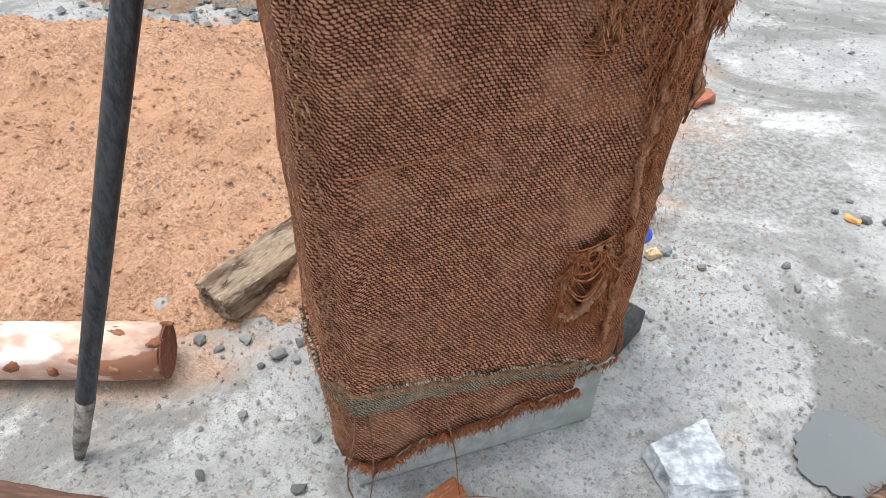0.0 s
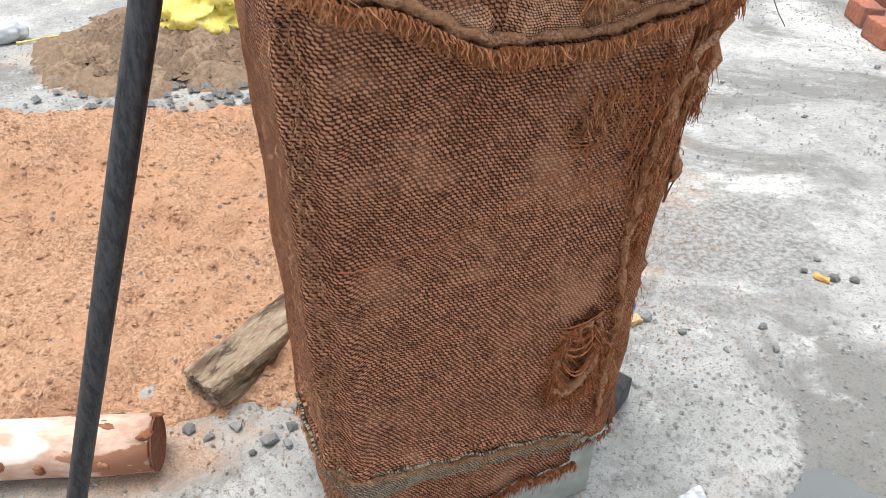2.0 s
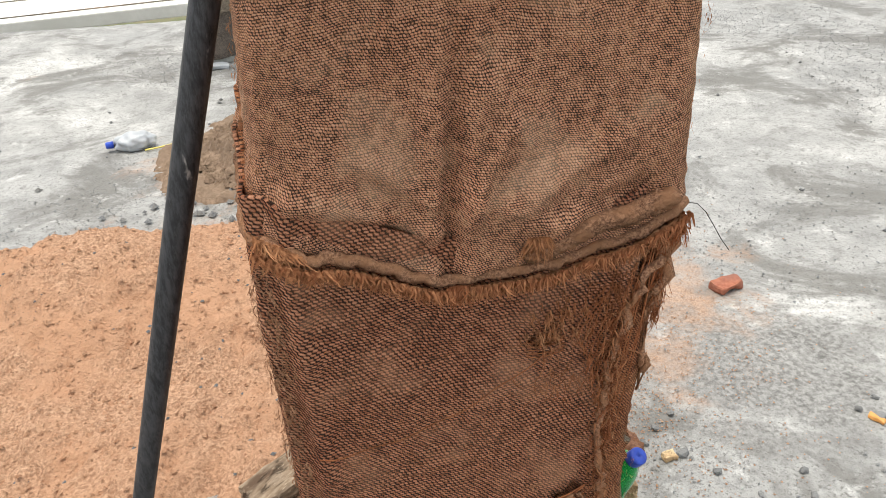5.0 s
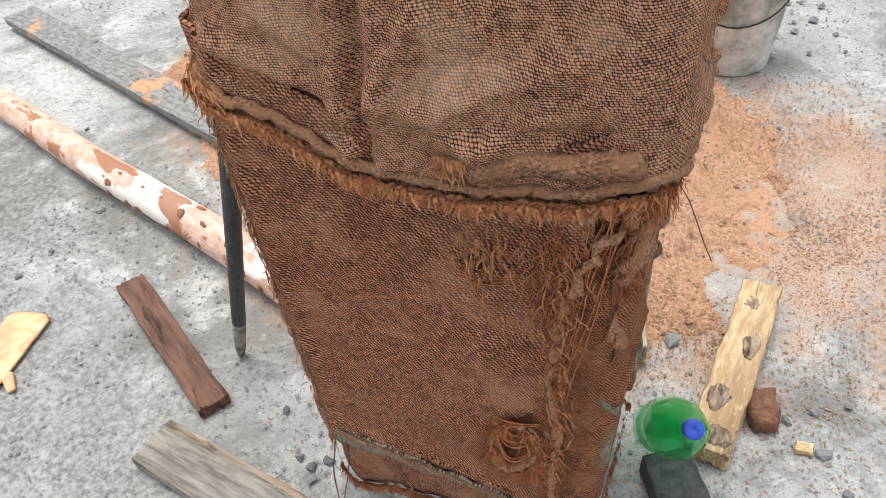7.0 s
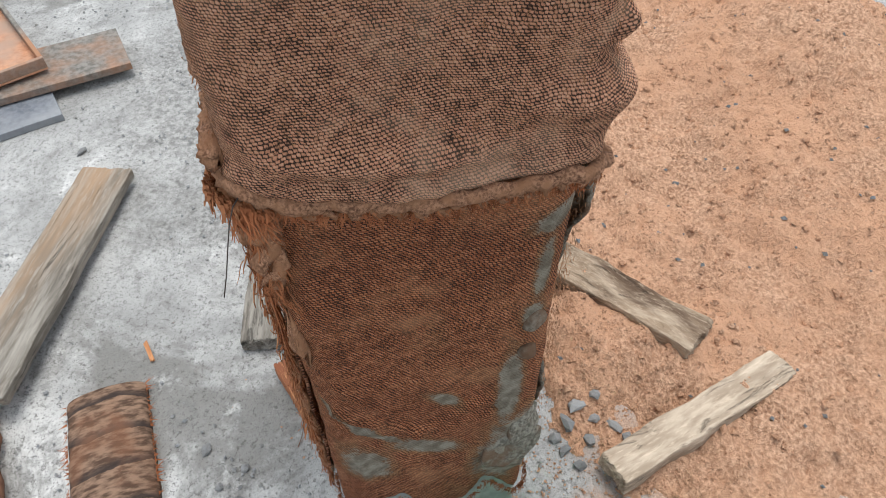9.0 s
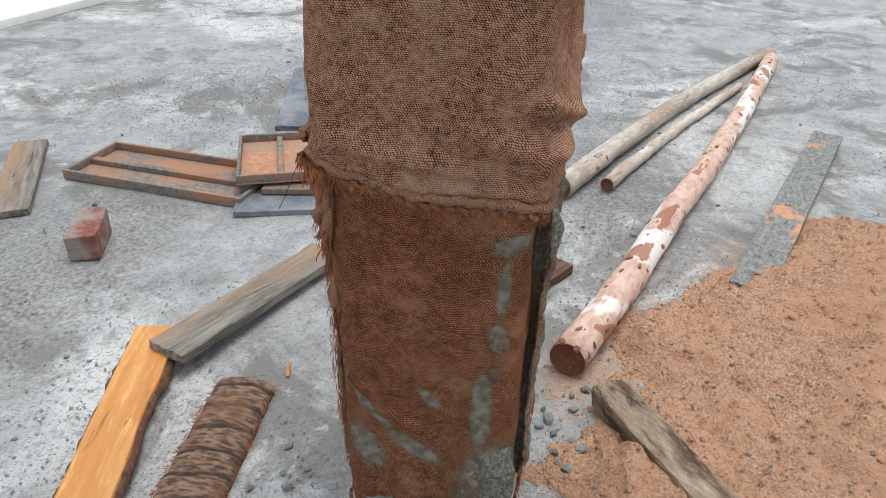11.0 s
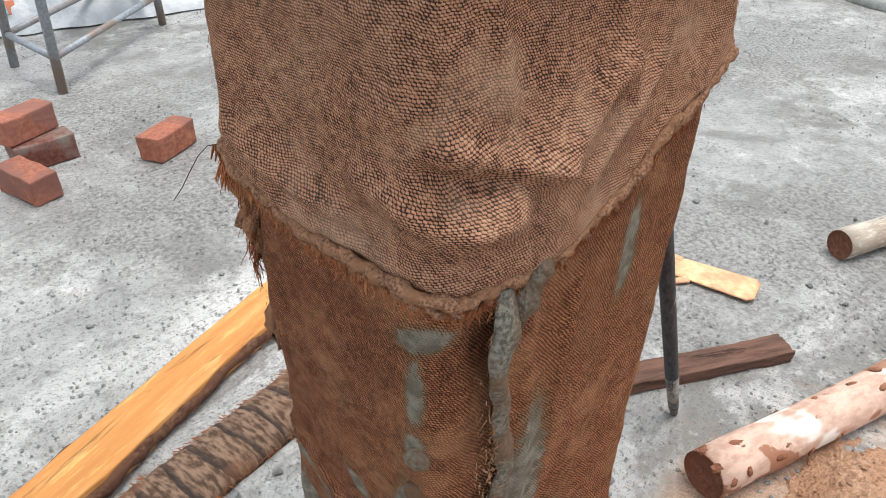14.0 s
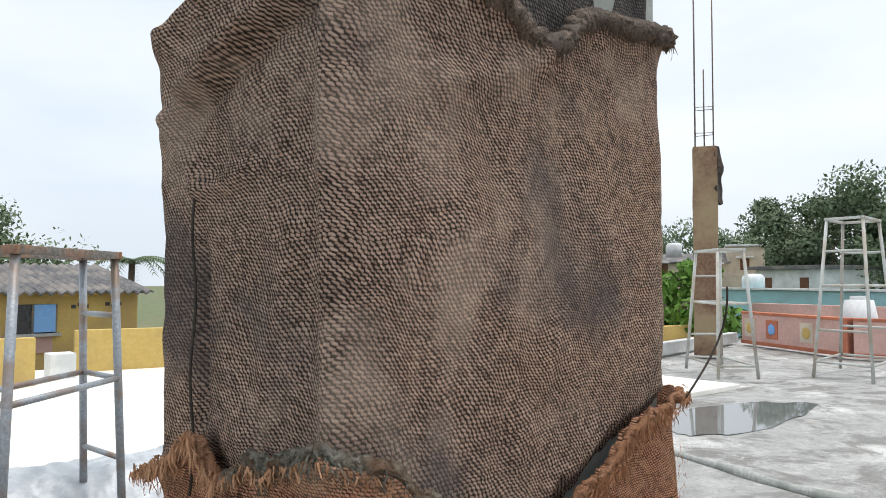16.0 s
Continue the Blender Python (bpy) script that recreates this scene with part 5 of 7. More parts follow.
for r0, r1 in zip(rings, rings[1:]):
    for k in range(sides):
        bm.faces.new((r0[k], r0[k + 1], r1[k + 1], r1[k]))
    bm.faces.new((r0[sides], r0[0], r1[0], r1[sides]))
bm.faces.new(rings[0])
bm.faces.new(rings[-1][::-1])
bmesh.ops.recalc_face_normals(bm, faces=bm.faces)
m_p, t_p, b_p = nt("palm_trunk_rings", 0.9, 0, 0.2)
v_p = coords(t_p)
sx_p = t_p.nodes.new("ShaderNodeSeparateXYZ")
t_p.links.new(v_p, sx_p.inputs[0])
ringf = mth(t_p, "FRACT", mth(t_p, "ADD", mth(t_p, "MULTIPLY", sx_p.outputs[0], 15.0), mth(t_p, "MULTIPLY", noi(t_p, v_p, 6, 5), 1.0)))
colp = mixc(t_p, ramp(t_p, noi(t_p, coords(t_p, "Object", (3, 1, 1)), 40, 5), 0.35, 0.65), (0.10, 0.06, 0.04), (0.34, 0.22, 0.15))
colp = mixc(t_p, ramp(t_p, ringf, 0.70, 0.95, 0, 0.85), colp, (0.045, 0.035, 0.032))
colp = mixc(t_p, ramp(t_p, noi(t_p, v_p, 7, 4), 0.52, 0.68, 0, 0.6), colp, (0.26, 0.12, 0.065))
t_p.links.new(colp, b_p.inputs["Base Color"])
bump(t_p, b_p, mth(t_p, "ADD", noi(t_p, coords(t_p, "Object", (4, 1, 1)), 60, 6, 0.75), mth(t_p, "MULTIPLY", ringf, 0.5)), 0.9, 0.006)
part("trunk_slab", bm, m_p, palm)
# frayed fibres along its edges
verts, faces = [], []
rng = random.Random(33)
for _ in range(500):
    x = rng.uniform(-length / 2, length / 2)
    sd = rng.choice((-1, 1))
    p = Vector((x, sd * 0.070, 0.012))
    d = Vector((rng.uniform(-0.6, 0.9), sd * rng.uniform(0.3, 1), rng.uniform(-0.3, 0.4))) * rng.uniform(0.008, 0.022)
    b0 = len(verts)
    verts += [p, p + Vector((0.0018, 0, 0)), p + Vector((0, 0, 0.0018)), p + d]
    faces += [(b0, b0 + 1, b0 + 3), (b0 + 1, b0 + 2, b0 + 3), (b0 + 2, b0, b0 + 3)]
me = bpy.data.meshes.new("edge_fibre")
me.from_pydata([tuple(v) for v in verts], [], faces)
me.materials.append(M["fibre"])
fz = new("edge_fibre", me)
fz.parent = palm
tagged(fz, "frayed reddish palm fibre", kind="stuff")

# bricks
brick_bm = box(0.19, 0.09, 0.085, None, 0.006, 3, 0.004, 5, 20)
first = solo("brick", brick_bm, M["brick"], "single worn red brick on the slab", "brick", "loose bricks", pose(-0.305, -1.362, 0, 0, 0, 33), "", False)
first["label"] = "damp red brick with a dark wet side on the slab"
for k, (x, y, z, r, tilt) in enumerate(((0.375, -1.985, 0.088, 28, 0), (0.345, -1.945, 0.0, 8, 0), (0.435, -1.745, 0.0, 110, 0), (-0.01, -1.79, 0.0, 33, 0), (2.62, 1.98, 0, 70, 0), (2.78, 2.12, 0, 55, 0), (2.95, 2.22, 0, 60, 0), (2.50, 1.72, 0, 75, 0), (2.62, 1.62, 0.0, 80, 0), (2.75, 1.66, 0.0, 68, 0), (2.68, 1.60, 0.086, 72, 0), (2.95, 2.05, 0.0, 30, 0), (3.02, 2.12, 0.086, 62, 0), (2.55, 1.48, 0.0, 85, 0), (2.70, 1.45, 0.0, 76, 0), (3.10, 1.95, 0.0, 64, 0), (3.10, 2.30, 0.0, 64, 0))):
    b = copy_thing(first, pose(x, y, z, 0, 0, r))
    b["label"] = "loose red brick lying on the slab" if k < 4 else "red brick in a rough heap"
    if k == 1:
        b.data = b.data.copy()
        b.data.materials[0] = M["brick_damp"]
        b["label"] = "dark damp brick under another"
    if k >= 4:
        b["group"] = "heap of bricks"
first.data = first.data.copy()
first.data.materials[0] = M["brick_damp"]

# shards, chips and husk
solo("brick_shard", box(0.085, 0.05, 0.03, None, 0.008, 4, 0.010, 8, 25), M["brick"], "broken red brick shard on the slab", "brick", "", pose(1.061, 0.913, 0, 0, 0, 20), "", False)
solo("wood_chip", box(0.035, 0.016, 0.008, None, 0.002, 3, 0.004, 3, 60), M["orange_wood"], "small orange chip of wood", "wood", "", pose(1.150, 0.352, 0, 0, 0, 120), "", False)
solo("wood_chip", box(0.030, 0.022, 0.012, None, 0.003, 3, 0.005, 4, 60), M["pale_wood"], "small pale chip of wood", "wood", "", pose(0.659, 0.314, 0, 0, 0, 15), "", False)
solo("fibre_husk", box(0.05, 0.085, 0.035, None, 0.012, 5, 0.014, 6, 40), M["orange_bark"], "reddish fibrous husk beside the offcut", "husk", "", pose(0.575, 0.352, 0, 0, 0, 25))
# stones beside the column
stone_bm = bmesh.new()
foot = [stone_bm.verts.new((x, y, 0)) for x, y in ((0.440, -0.133), (0.448, -0.218), (0.553, -0.245), (0.566, -0.098))]
crest = [stone_bm.verts.new((x, y, z)) for x, y, z in ((0.446, -0.139, 0.033), (0.454, -0.212, 0.036), (0.548, -0.238, 0.030), (0.557, -0.106, 0.028))]
stone_bm.faces.new(crest)
stone_bm.faces.new(foot[::-1])
for k in range(4):
    stone_bm.faces.new((foot[k], foot[(k + 1) % 4], crest[(k + 1) % 4], crest[k]))
bmesh.ops.recalc_face_normals(stone_bm, faces=stone_bm.faces)
bmesh.ops.subdivide_edges(stone_bm, edges=stone_bm.edges[:], cuts=9, use_grid_fill=True)
for v in stone_bm.verts:
    q = v.co.copy()
    v.co += noise.noise_vector(q * 30) * 0.005 + noise.noise_vector(q * 110) * 0.0022
    v.co.z = max(v.co.z, -0.002)
solo("cut_stone", stone_bm, M["white_stone"], "pale flat broken stone slab with rough dark sides", "stone", "", None, "", False)
solo("dark_block", box(0.085, 0.10, 0.05, None, 0.004, 3, 0.003, 9, 20), M["dark_stone"], "wet black stone block under the bottle", "stone", "", pose(0.485, 0.130, 0, 0, 0, 38), "", False)
solo("stone_block", box(0.046, 0.042, 0.040, None, 0.004, 2, 0.004, 11, 40), M["stone"], "small grey cube of stone on the sand", "stone", "", pose(0.082, 0.382, 0.004, 0, 0, 40), "", False)

# green bottle leaning at the column foot
ax_from, ax_to = Vector((0.437, 0.218, 0.046)), Vector((0.492, 0.100, 0.245))
axis = (ax_to - ax_from).normalized()
bott = thing("bottle", "green plastic drink bottle with a blue cap leaning at the column", "bottle", "", Matrix.Translation(ax_from) @ axis.to_track_quat("Z", "Y").to_matrix().to_4x4())
prof = ((0.0005, -0.045), (0.030, -0.048), (0.046, -0.042), (0.051, -0.025), (0.051, 0.03), (0.0485, 0.045), (0.0505, 0.06), (0.050, 0.10), (0.043, 0.145), (0.030, 0.185), (0.017, 0.212), (0.0135, 0.225), (0.0135, 0.238))
bm = lathe(prof, 32)
for v in bm.verts:
    k = 0.004 * noise.noise(v.co * 30)
    v.co += Vector((v.co.x, v.co.y, 0)).normalized() * k * (1 if v.co.z < 0.15 else 0.2)
body = part("body", bm, M["bottle"], bott, "dented translucent green body")
body.visible_shadow = False
body.modifiers.new("wall", "SOLIDIFY").thickness = 0.0012
part("cap", lathe(((0.0148, 0.222), (0.0152, 0.226), (0.0152, 0.242), (0.0138, 0.2445), (0.0025, 0.2445), (0.0022, 0.2425), (0.0003, 0.2425)), 28), M["cap"], bott, "blue screw cap")

# orange rubber glove lying flat
glove = thing("glove", "orange rubber work glove lying flat on the slab", "glove", "", pose(-0.855, -0.275, 0.0, 0, 0, 110))


def pad(length, w0, w1, h, m, seed):
    b = bmesh.new()
    n, k = 14, 12
    rings = []
    for i in range(n + 1):
        f = i / n
        w = (w0 + (w1 - w0) * f) * (1.0 if 0 < i < n else 0.7)
        hh = h * (0.45 if i in (0, n) else 1.0)
        rings.append([b.verts.new((length * f, w / 2 * math.cos(2 * math.pi * a / k), h * 0.5 + hh / 2 * math.sin(2 * math.pi * a / k) + 0.002 * noise.noise(Vector((f * 9, a, seed))))) for a in range(k)])
    for r0, r1 in zip(rings, rings[1:]):
        for a in range(k):
            b.faces.new((r0[a], r0[(a + 1) % k], r1[(a + 1) % k], r1[a]))
    b.faces.new(rings[0][::-1])
    b.faces.new(rings[-1])
    bmesh.ops.recalc_face_normals(b, faces=b.faces)
    bmesh.ops.transform(b, matrix=m, verts=b.verts)
    return b


part("cuff", pad(0.215, 0.095, 0.112, 0.012, pose(-0.05, 0, 0, 0, 0, 0), 1), M["glove"], glove)
for k, (y, r, ln) in enumerate(((0.034, 172, 0.075), (0.012, 178, 0.092), (-0.012, 184, 0.088), (-0.034, 191, 0.070), (-0.045, 225, 0.055))):
    part("finger", pad(ln, 0.026, 0.018, 0.012, pose(-0.04 if k < 4 else 0.0, y, 0.0005, 0, 0, r), k + 3), M["glove"], glove)


# formwork pans
def tray(name, label, a, b, depth, z, tilt, roll, mat, ribs, rim_h=0.03):
    root = thing(name, label, "formwork", "formwork pans", along(a, b, z, tilt, roll))
    ln = span(a, b)
    part("plate", box(ln, depth, 0.006, None, 0.001), mat, root)
    for nm, sx, sy, px, py in (("rim", ln, 0.012, 0, depth / 2 - 0.006), ("rim", ln, 0.012, 0, -depth / 2 + 0.006), ("rim", 0.012, depth - 0.024, ln / 2 - 0.006, 0), ("rim", 0.012, depth - 0.024, -ln / 2 + 0.006, 0)):
        part(nm, box(sx, sy, rim_h, pose(px, py, 0.006), 0.002), M["rust_steel"], root)
    for k in range(ribs):
        if ln > 0.5:
            part("rib", box(ln - 0.03, 0.03, rim_h * 0.7, pose(0, 0, 0.006), 0.002), M["rust_steel"], root)
        else:
            part("rib", box(0.02, depth - 0.03, rim_h * 0.7, pose(0, 0, 0.006), 0.002), M["rust_steel"], root)
    return root


tray("formwork_pan", "long rusty steel formwork pan lying face up", (-0.80, -1.84), (-0.86, -1.10), 0.30, 0.0, 0, 0, M["rust_steel"], 1)
tray("formwork_pan", "small orange-rusted formwork pan propped on another", (-0.93, -1.245), (-1.10, -0.985), 0.40, 0.055, 0, 0, M["orange_steel"], 1)
solo("ply_offcut", box(0.29, 0.18, 0.02, None, 0.002, 3, 0.001), M["slate_board"], "dark film-faced plywood offcut", "plywood", "", along((-0.72, -1.12), (-0.86, -0.85), 0.0), "", False)
solo("ply_offcut", box(0.42, 0.20, 0.02, None, 0.002, 3, 0.001), M["rust_steel"], "brown plywood offcut under the pan", "plywood", "", along((-0.88, -1.10), (-1.05, -0.70), 0.024), "", False)

# sand heap
OUTLINE = [Vector(p) for p in ((-0.56, 0.20), (-0.38, 0.27), (-0.18, 0.24), (-0.08, 0.25), (0.08, 0.20), (0.20, 0.31), (0.34, 0.38), (0.47, 0.62), (0.52, 0.92), (0.30, 1.36), (-0.02, 1.58), (-0.35, 1.52), (-0.90, 1.58), (-1.50, 1.15), (-1.42, 0.74), (-1.00, 0.52), (-0.68, 0.35))]


def edge_dist(p):
    inside, best = False, 9.0
    for a, b in zip(OUTLINE, OUTLINE[1:] + OUTLINE[:1]):
        ab = b - a
        f = max(0, min(1, (p - a).dot(ab) / ab.length_squared))
        best = min(best, (a + ab * f - p).length)
        if (a.y > p.y) != (b.y > p.y) and p.x < (b.x - a.x) * (p.y - a.y) / (b.y - a.y) + a.x:
            inside = not inside
    return best if inside else -best


def sand_h(x, y):
    d = edge_dist(Vector((x, y))) + (0.05 + 0.12 * max(0, min(1, x + 0.2))) * noise.noise(Vector((x * 7, y * 7, 0))) + 0.035 * noise.noise(Vector((x * 21, y * 21, 1))) + 0.022 * noise.noise(Vector((x * 55, y * 55, 2)))
    if d <= 0:
        return -0.02 + max(-0.02, d * 0.2)
    h = 0.006 + 0.03 * min(1, d / 0.15)
    h += 0.17 * math.exp(-((x + 0.75) / 0.42) ** 2 - ((y - 1.12) / 0.30) ** 2)
    h += 0.09 * math.exp(-((x + 0.2) / 0.35) ** 2 - ((y - 1.1) / 0.28) ** 2)
    h *= min(1, d / (0.10 + 0.16 * max(0, min(1, (x + 0.1) * 2))))
    h += 0.030 * fbm(x * 4, y * 4) * min(1, d / 0.12) + 0.022 * abs(fbm(x * 9, y * 9, 7)) * min(1, d / 0.1) + 0.013 * fbm(x * 28, y * 28, 3) * min(1, d / 0.05)
    h -= 0.03 * math.exp(-((x + 0.95) / 0.07) ** 2 - ((y - 0.80) / 0.20) ** 2)
    return h


bm = bmesh.new()
gx, gy = np.linspace(-1.62, 0.64, 240), np.linspace(0.10, 1.72, 180)
vs = [[bm.verts.new((x, y, sand_h(x, y))) for x in gx] for y in gy]
for j in range(len(gy) - 1):
    for i in range(len(gx) - 1):
        q = (vs[j][i], vs[j][i + 1], vs[j + 1][i + 1], vs[j + 1][i])
        if max(v.co.z for v in q) > -0.012:
            bm.faces.new(q)
for v in [v for v in bm.verts if not v.link_faces]:
    bm.verts.remove(v)
solo("sand_heap", bm, M["sand"], "spread heap of coarse reddish construction sand", "sand", "", None, "stuff")


# scattered stones
def pebble_mesh(seed):
    b = bmesh.new()
    bmesh.ops.create_icosphere(b, subdivisions=1, radius=1)
    for v in b.verts:
        v.co *= 1 + 0.75 * noise.noise(v.co * 1.3 + Vector((seed * 3.1, 0, 0)))
        v.co.z *= 0.65
    me = bpy.data.meshes.new("pebble")
    b.to_mesh(me)
    b.free()
    me.materials.append(M["stone"])
    return me


PEB = [pebble_mesh(k) for k in range(6)]
rng = random.Random(77)


def pebble(x, y, r, z=0.0):
    ob = new("pebble", PEB[rng.randrange(6)])
    ob.matrix_world = pose(x, y, z + r * 0.35, rng.uniform(-15, 15), rng.uniform(-15, 15), rng.uniform(0, 360)) @ Matrix.Diagonal((r * rng.uniform(0.8, 1.3), r * rng.uniform(0.7, 1.1), r, 1))
    return tagged(ob, "grey chip of crushed stone on the slab", "pebble", "scattered stones")


for x, y, r in ((1.178, 0.347, 0.014), (0.914, 0.236, 0.013), (0.739, 0.26, 0.010), (0.69, 0.32, 0.014), (0.382, 0.448, 0.015), (-0.234, 0.227, 0.014), (-0.233, 0.466, 0.007), (-0.019, -0.222, 0.010), (1.16, 0.36, 0.012), (1.22, 0.33, 0.013), (1.13, 0.39, 0.010), (1.19, 0.42, 0.009), (0.90, 0.17, 0.012), (0.80, 0.19, 0.008), (0.62, 0.36, 0.010), (0.66, 0.40, 0.009), (0.58, 0.33, 0.012), (0.71, 0.44, 0.008),
                (-0.10, 0.17, 0.013), (-0.07, 0.155, 0.011), (-0.13, 0.15, 0.009), (-0.06, 0.19, 0.010), (-0.20, 0.20, 0.009), (-0.155, 0.215, 0.010), (-0.16, 0.05, 0.008), (-0.05, -0.01, 0.011), (-0.08, -0.10, 0.010), (-0.10, -0.125, 0.011), (-0.085, -0.145, 0.009), (-0.13, -0.12, 0.009), (-0.22, -0.05, 0.009),
                (0.235, 0.275, 0.016), (0.215, 0.300, 0.014), (0.26, 0.29, 0.013), (0.185, 0.325, 0.015), (0.245, 0.335, 0.013), (0.205, 0.355, 0.014), (0.29, 0.31, 0.012), (0.165, 0.36, 0.012), (0.225, 0.385, 0.014), (0.255, 0.40, 0.012), (0.05, 0.245, 0.012), (0.03, 0.225, 0.010), (-0.03, 0.26, 0.012), (-0.05, 0.235, 0.010), (0.0, 0.21, 0.009),
                (0.30, -0.27, 0.012), (0.27, -0.30, 0.009), (0.24, -0.26, 0.010), (0.33, -0.34, 0.009), (0.36, -0.25, 0.011), (0.20, -0.33, 0.010), (0.42, -0.34, 0.010)):
    pebble(x, y, r, max(0, sand_h(x, y)) * 0.9)
for _ in range(150):
    x, y = rng.uniform(-2.6, 2.6), rng.uniform(-2.6, 3.4)
    if abs(x - 0.18) < 0.28 and abs(y - 0.03) < 0.22:
        continue
    pebble(x, y, rng.choice((0.005, 0.006, 0.007, 0.008, 0.011)), max(0, sand_h(x, y)) * 0.9)


def grit(name, label, n, pick, rmin, rmax, mat, seed):
    rg = random.Random(seed)
    verts, faces = [], []
    oct_f = ((0, 2, 4), (2, 1, 4), (1, 3, 4), (3, 0, 4), (2, 0, 5), (1, 2, 5), (3, 1, 5), (0, 3, 5))
    for _ in range(n):
        x, y, z = pick(rg)
        r = rg.uniform(rmin, rmax)
        a = rg.uniform(0, 6.28)
        b0 = len(verts)
        ca, sa = math.cos(a), math.sin(a)
        for ux, uy, uz in ((1, 0, 0), (-1, 0, 0), (0, 0.8, 0), (0, -0.8, 0), (0.1, 0.1, 0.7), (0, 0, -0.5)):
            ux, uy, uz = ux * rg.uniform(0.7, 1.2), uy * rg.uniform(0.7, 1.2), uz * rg.uniform(0.7, 1.2)
            verts.append((x + r * (ux * ca - uy * sa), y + r * (ux * sa + uy * ca), z + r * (uz + 0.3)))
        faces += [tuple(b0 + i for i in f) for f in oct_f]
    me = bpy.data.meshes.new(name)
    me.from_pydata(verts, [], faces)
    me.materials.append(mat)
    return tagged(new(name, me), label, "gravel", kind="stuff")


def pick_clump(rg):
    while True:
        x, y = rg.uniform(-4.5, 3.2), rg.uniform(-3.4, 4.2)
        if noise.noise(Vector((x * 0.9, y * 0.9, 5))) + 0.35 * noise.noise(Vector((x * 4, y * 4, 2))) > rg.uniform(-0.2, 0.8):
            return x, y, 0.0


def pick_sand(rg):
    while True:
        x, y = rg.uniform(-1.5, 0.55), rg.uniform(0.2, 1.6)
        h = sand_h(x, y)
        if h > 0.002:
            return x, y, h - 0.001


grit("grit", "grey grit and crumbs strewn over the slab", 34000, pick_clump, 0.0015, 0.006, M["stone"], 41)
grit("sand_grains", "coarse grains and small stones in the sand", 14000, pick_sand, 0.0012, 0.0040, M["sand"], 42)


def pick_spill(rg):
    while True:
        a, r = rg.uniform(-2.2, 2.6), 0.30 + abs(rg.gauss(0, 0.28))
        x, y = 0.22 + r * math.cos(a), 0.82 + r * math.sin(a)
        if noise.noise(Vector((x * 6, y * 6, 4))) > rg.uniform(-0.7, 0.5):
            return x, y, max(0.0, sand_h(x, y))


grit("sand_spill", "loose reddish sand grains strewn round the heap", 14000, pick_spill, 0.001, 0.0035, M["sand"], 44)
grit("sand_clods", "damp clods and coarse lumps of sand", 1500, pick_sand, 0.004, 0.011, M["sand"], 45)
grit("sand_stones", "pale stones in the sand", 160, pick_sand, 0.003, 0.008, M["stone"], 43)


def pick_soil(rg):
    while True:
        a, r = rg.uniform(0, 6.28), math.sqrt(rg.random())
        x, y = -0.28 + 0.42 * r * math.cos(a), 2.25 + 0.42 * r * math.sin(a)
        return x, y, 0.125 * max(0, 1 - 0.8 * r) - 0.012


bm = bmesh.new()
vs = {}
for j in range(61):
    for i in range(61):
        x, y = -0.95 + 1.35 * i / 60, 1.62 + 1.25 * j / 60
        r = math.hypot((x + 0.28) / 0.55, (y - 2.25) / 0.52) + 0.25 * noise.noise(Vector((x * 5, y * 5, 0)))
        h = 0.12 * max(0, 1 - r) + 0.035 * fbm(x * 12, y * 12) * (r < 1.1) - (0.02 if r > 1 else 0)
        vs[i, j] = bm.verts.new((x, y, h))
for j in range(60):
    for i in range(60):
        q = (vs[i, j], vs[i + 1, j], vs[i + 1, j + 1], vs[i, j + 1])
        if max(v.co.z for v in q) > -0.01:
            bm.faces.new(q)
for v in [v for v in bm.verts if not v.link_faces]:
    bm.verts.remove(v)
solo("soil_heap", bm, M["soil"], "small heap of lumpy brown soil and gravel", "soil", "", None, "stuff")
grit("soil_lumps", "lumps of soil and gravel round the heap", 2600, pick_soil, 0.010, 0.030, M["soil"], 44)
grit("heap_gravel", "grey gravel round the soil heap", 260, lambda g: (g.gauss(-0.15, 0.28), g.gauss(1.85, 0.13), 0.0), 0.010, 0.024, M["stone"], 45)

# yellow sack and its string
bm = bmesh.new()
bmesh.ops.create_icosphere(bm, subdivisions=5, radius=1)
for v in bm.verts:
    c = v.co.copy()
    k = 1 + 0.35 * noise.noise(c * 1.7) + 0.16 * noise.noise(c * 4.5 + Vector((3, 0, 0)))
    ridge = 0.16 * abs(noise.noise(c * 3.2 + Vector((7, 1, 0)))) + 0.20 * abs(noise.noise(c * 7.5 + Vector((2, 5, 0)))) - 0.06
    v.co = Vector((c.x * 0.22 * (k + ridge), c.y * 0.17 * (k - ridge), max(-0.04, c.z * 0.13 * (k + 2 * ridge))))
sack = solo("sack", bm, M["sack"], "crumpled bright yellow plastic sack on the soil", "sack", "", pose(-0.15, 2.30, 0.080, 0, 0, 20))
pts = [Vector((-0.30 - 0.05 * i, 2.46 + 0.02 * math.sin(i * 0.9) - 0.006 * i, max(0.008, 0.09 - 0.012 * i))) for i in range(13)]
part("string", tube(pts, 0.004, 6, True, 0.002, 40), M["sack"], sack, "loose yellow string")
sack.children[0].matrix_parent_inverse = sack.matrix_world.inverted()
bm = bmesh.new()
bmesh.ops.create_icosphere(bm, subdivisions=4, radius=1)
for v in bm.verts:
    c = v.co.copy()
    k = 1 + 0.25 * noise.noise(c * 2.3)
    v.co = Vector((c.x * 0.085 * k, c.y * 0.05 * k, max(-0.03, c.z * 0.045 * k)))
pouch = solo("plastic_pouch", bm, M["white_plastic"], "crumpled clear plastic bottle with a blue end", "bottle", "", pose(-0.95, 2.42, 0.03, 0, 0, 10))
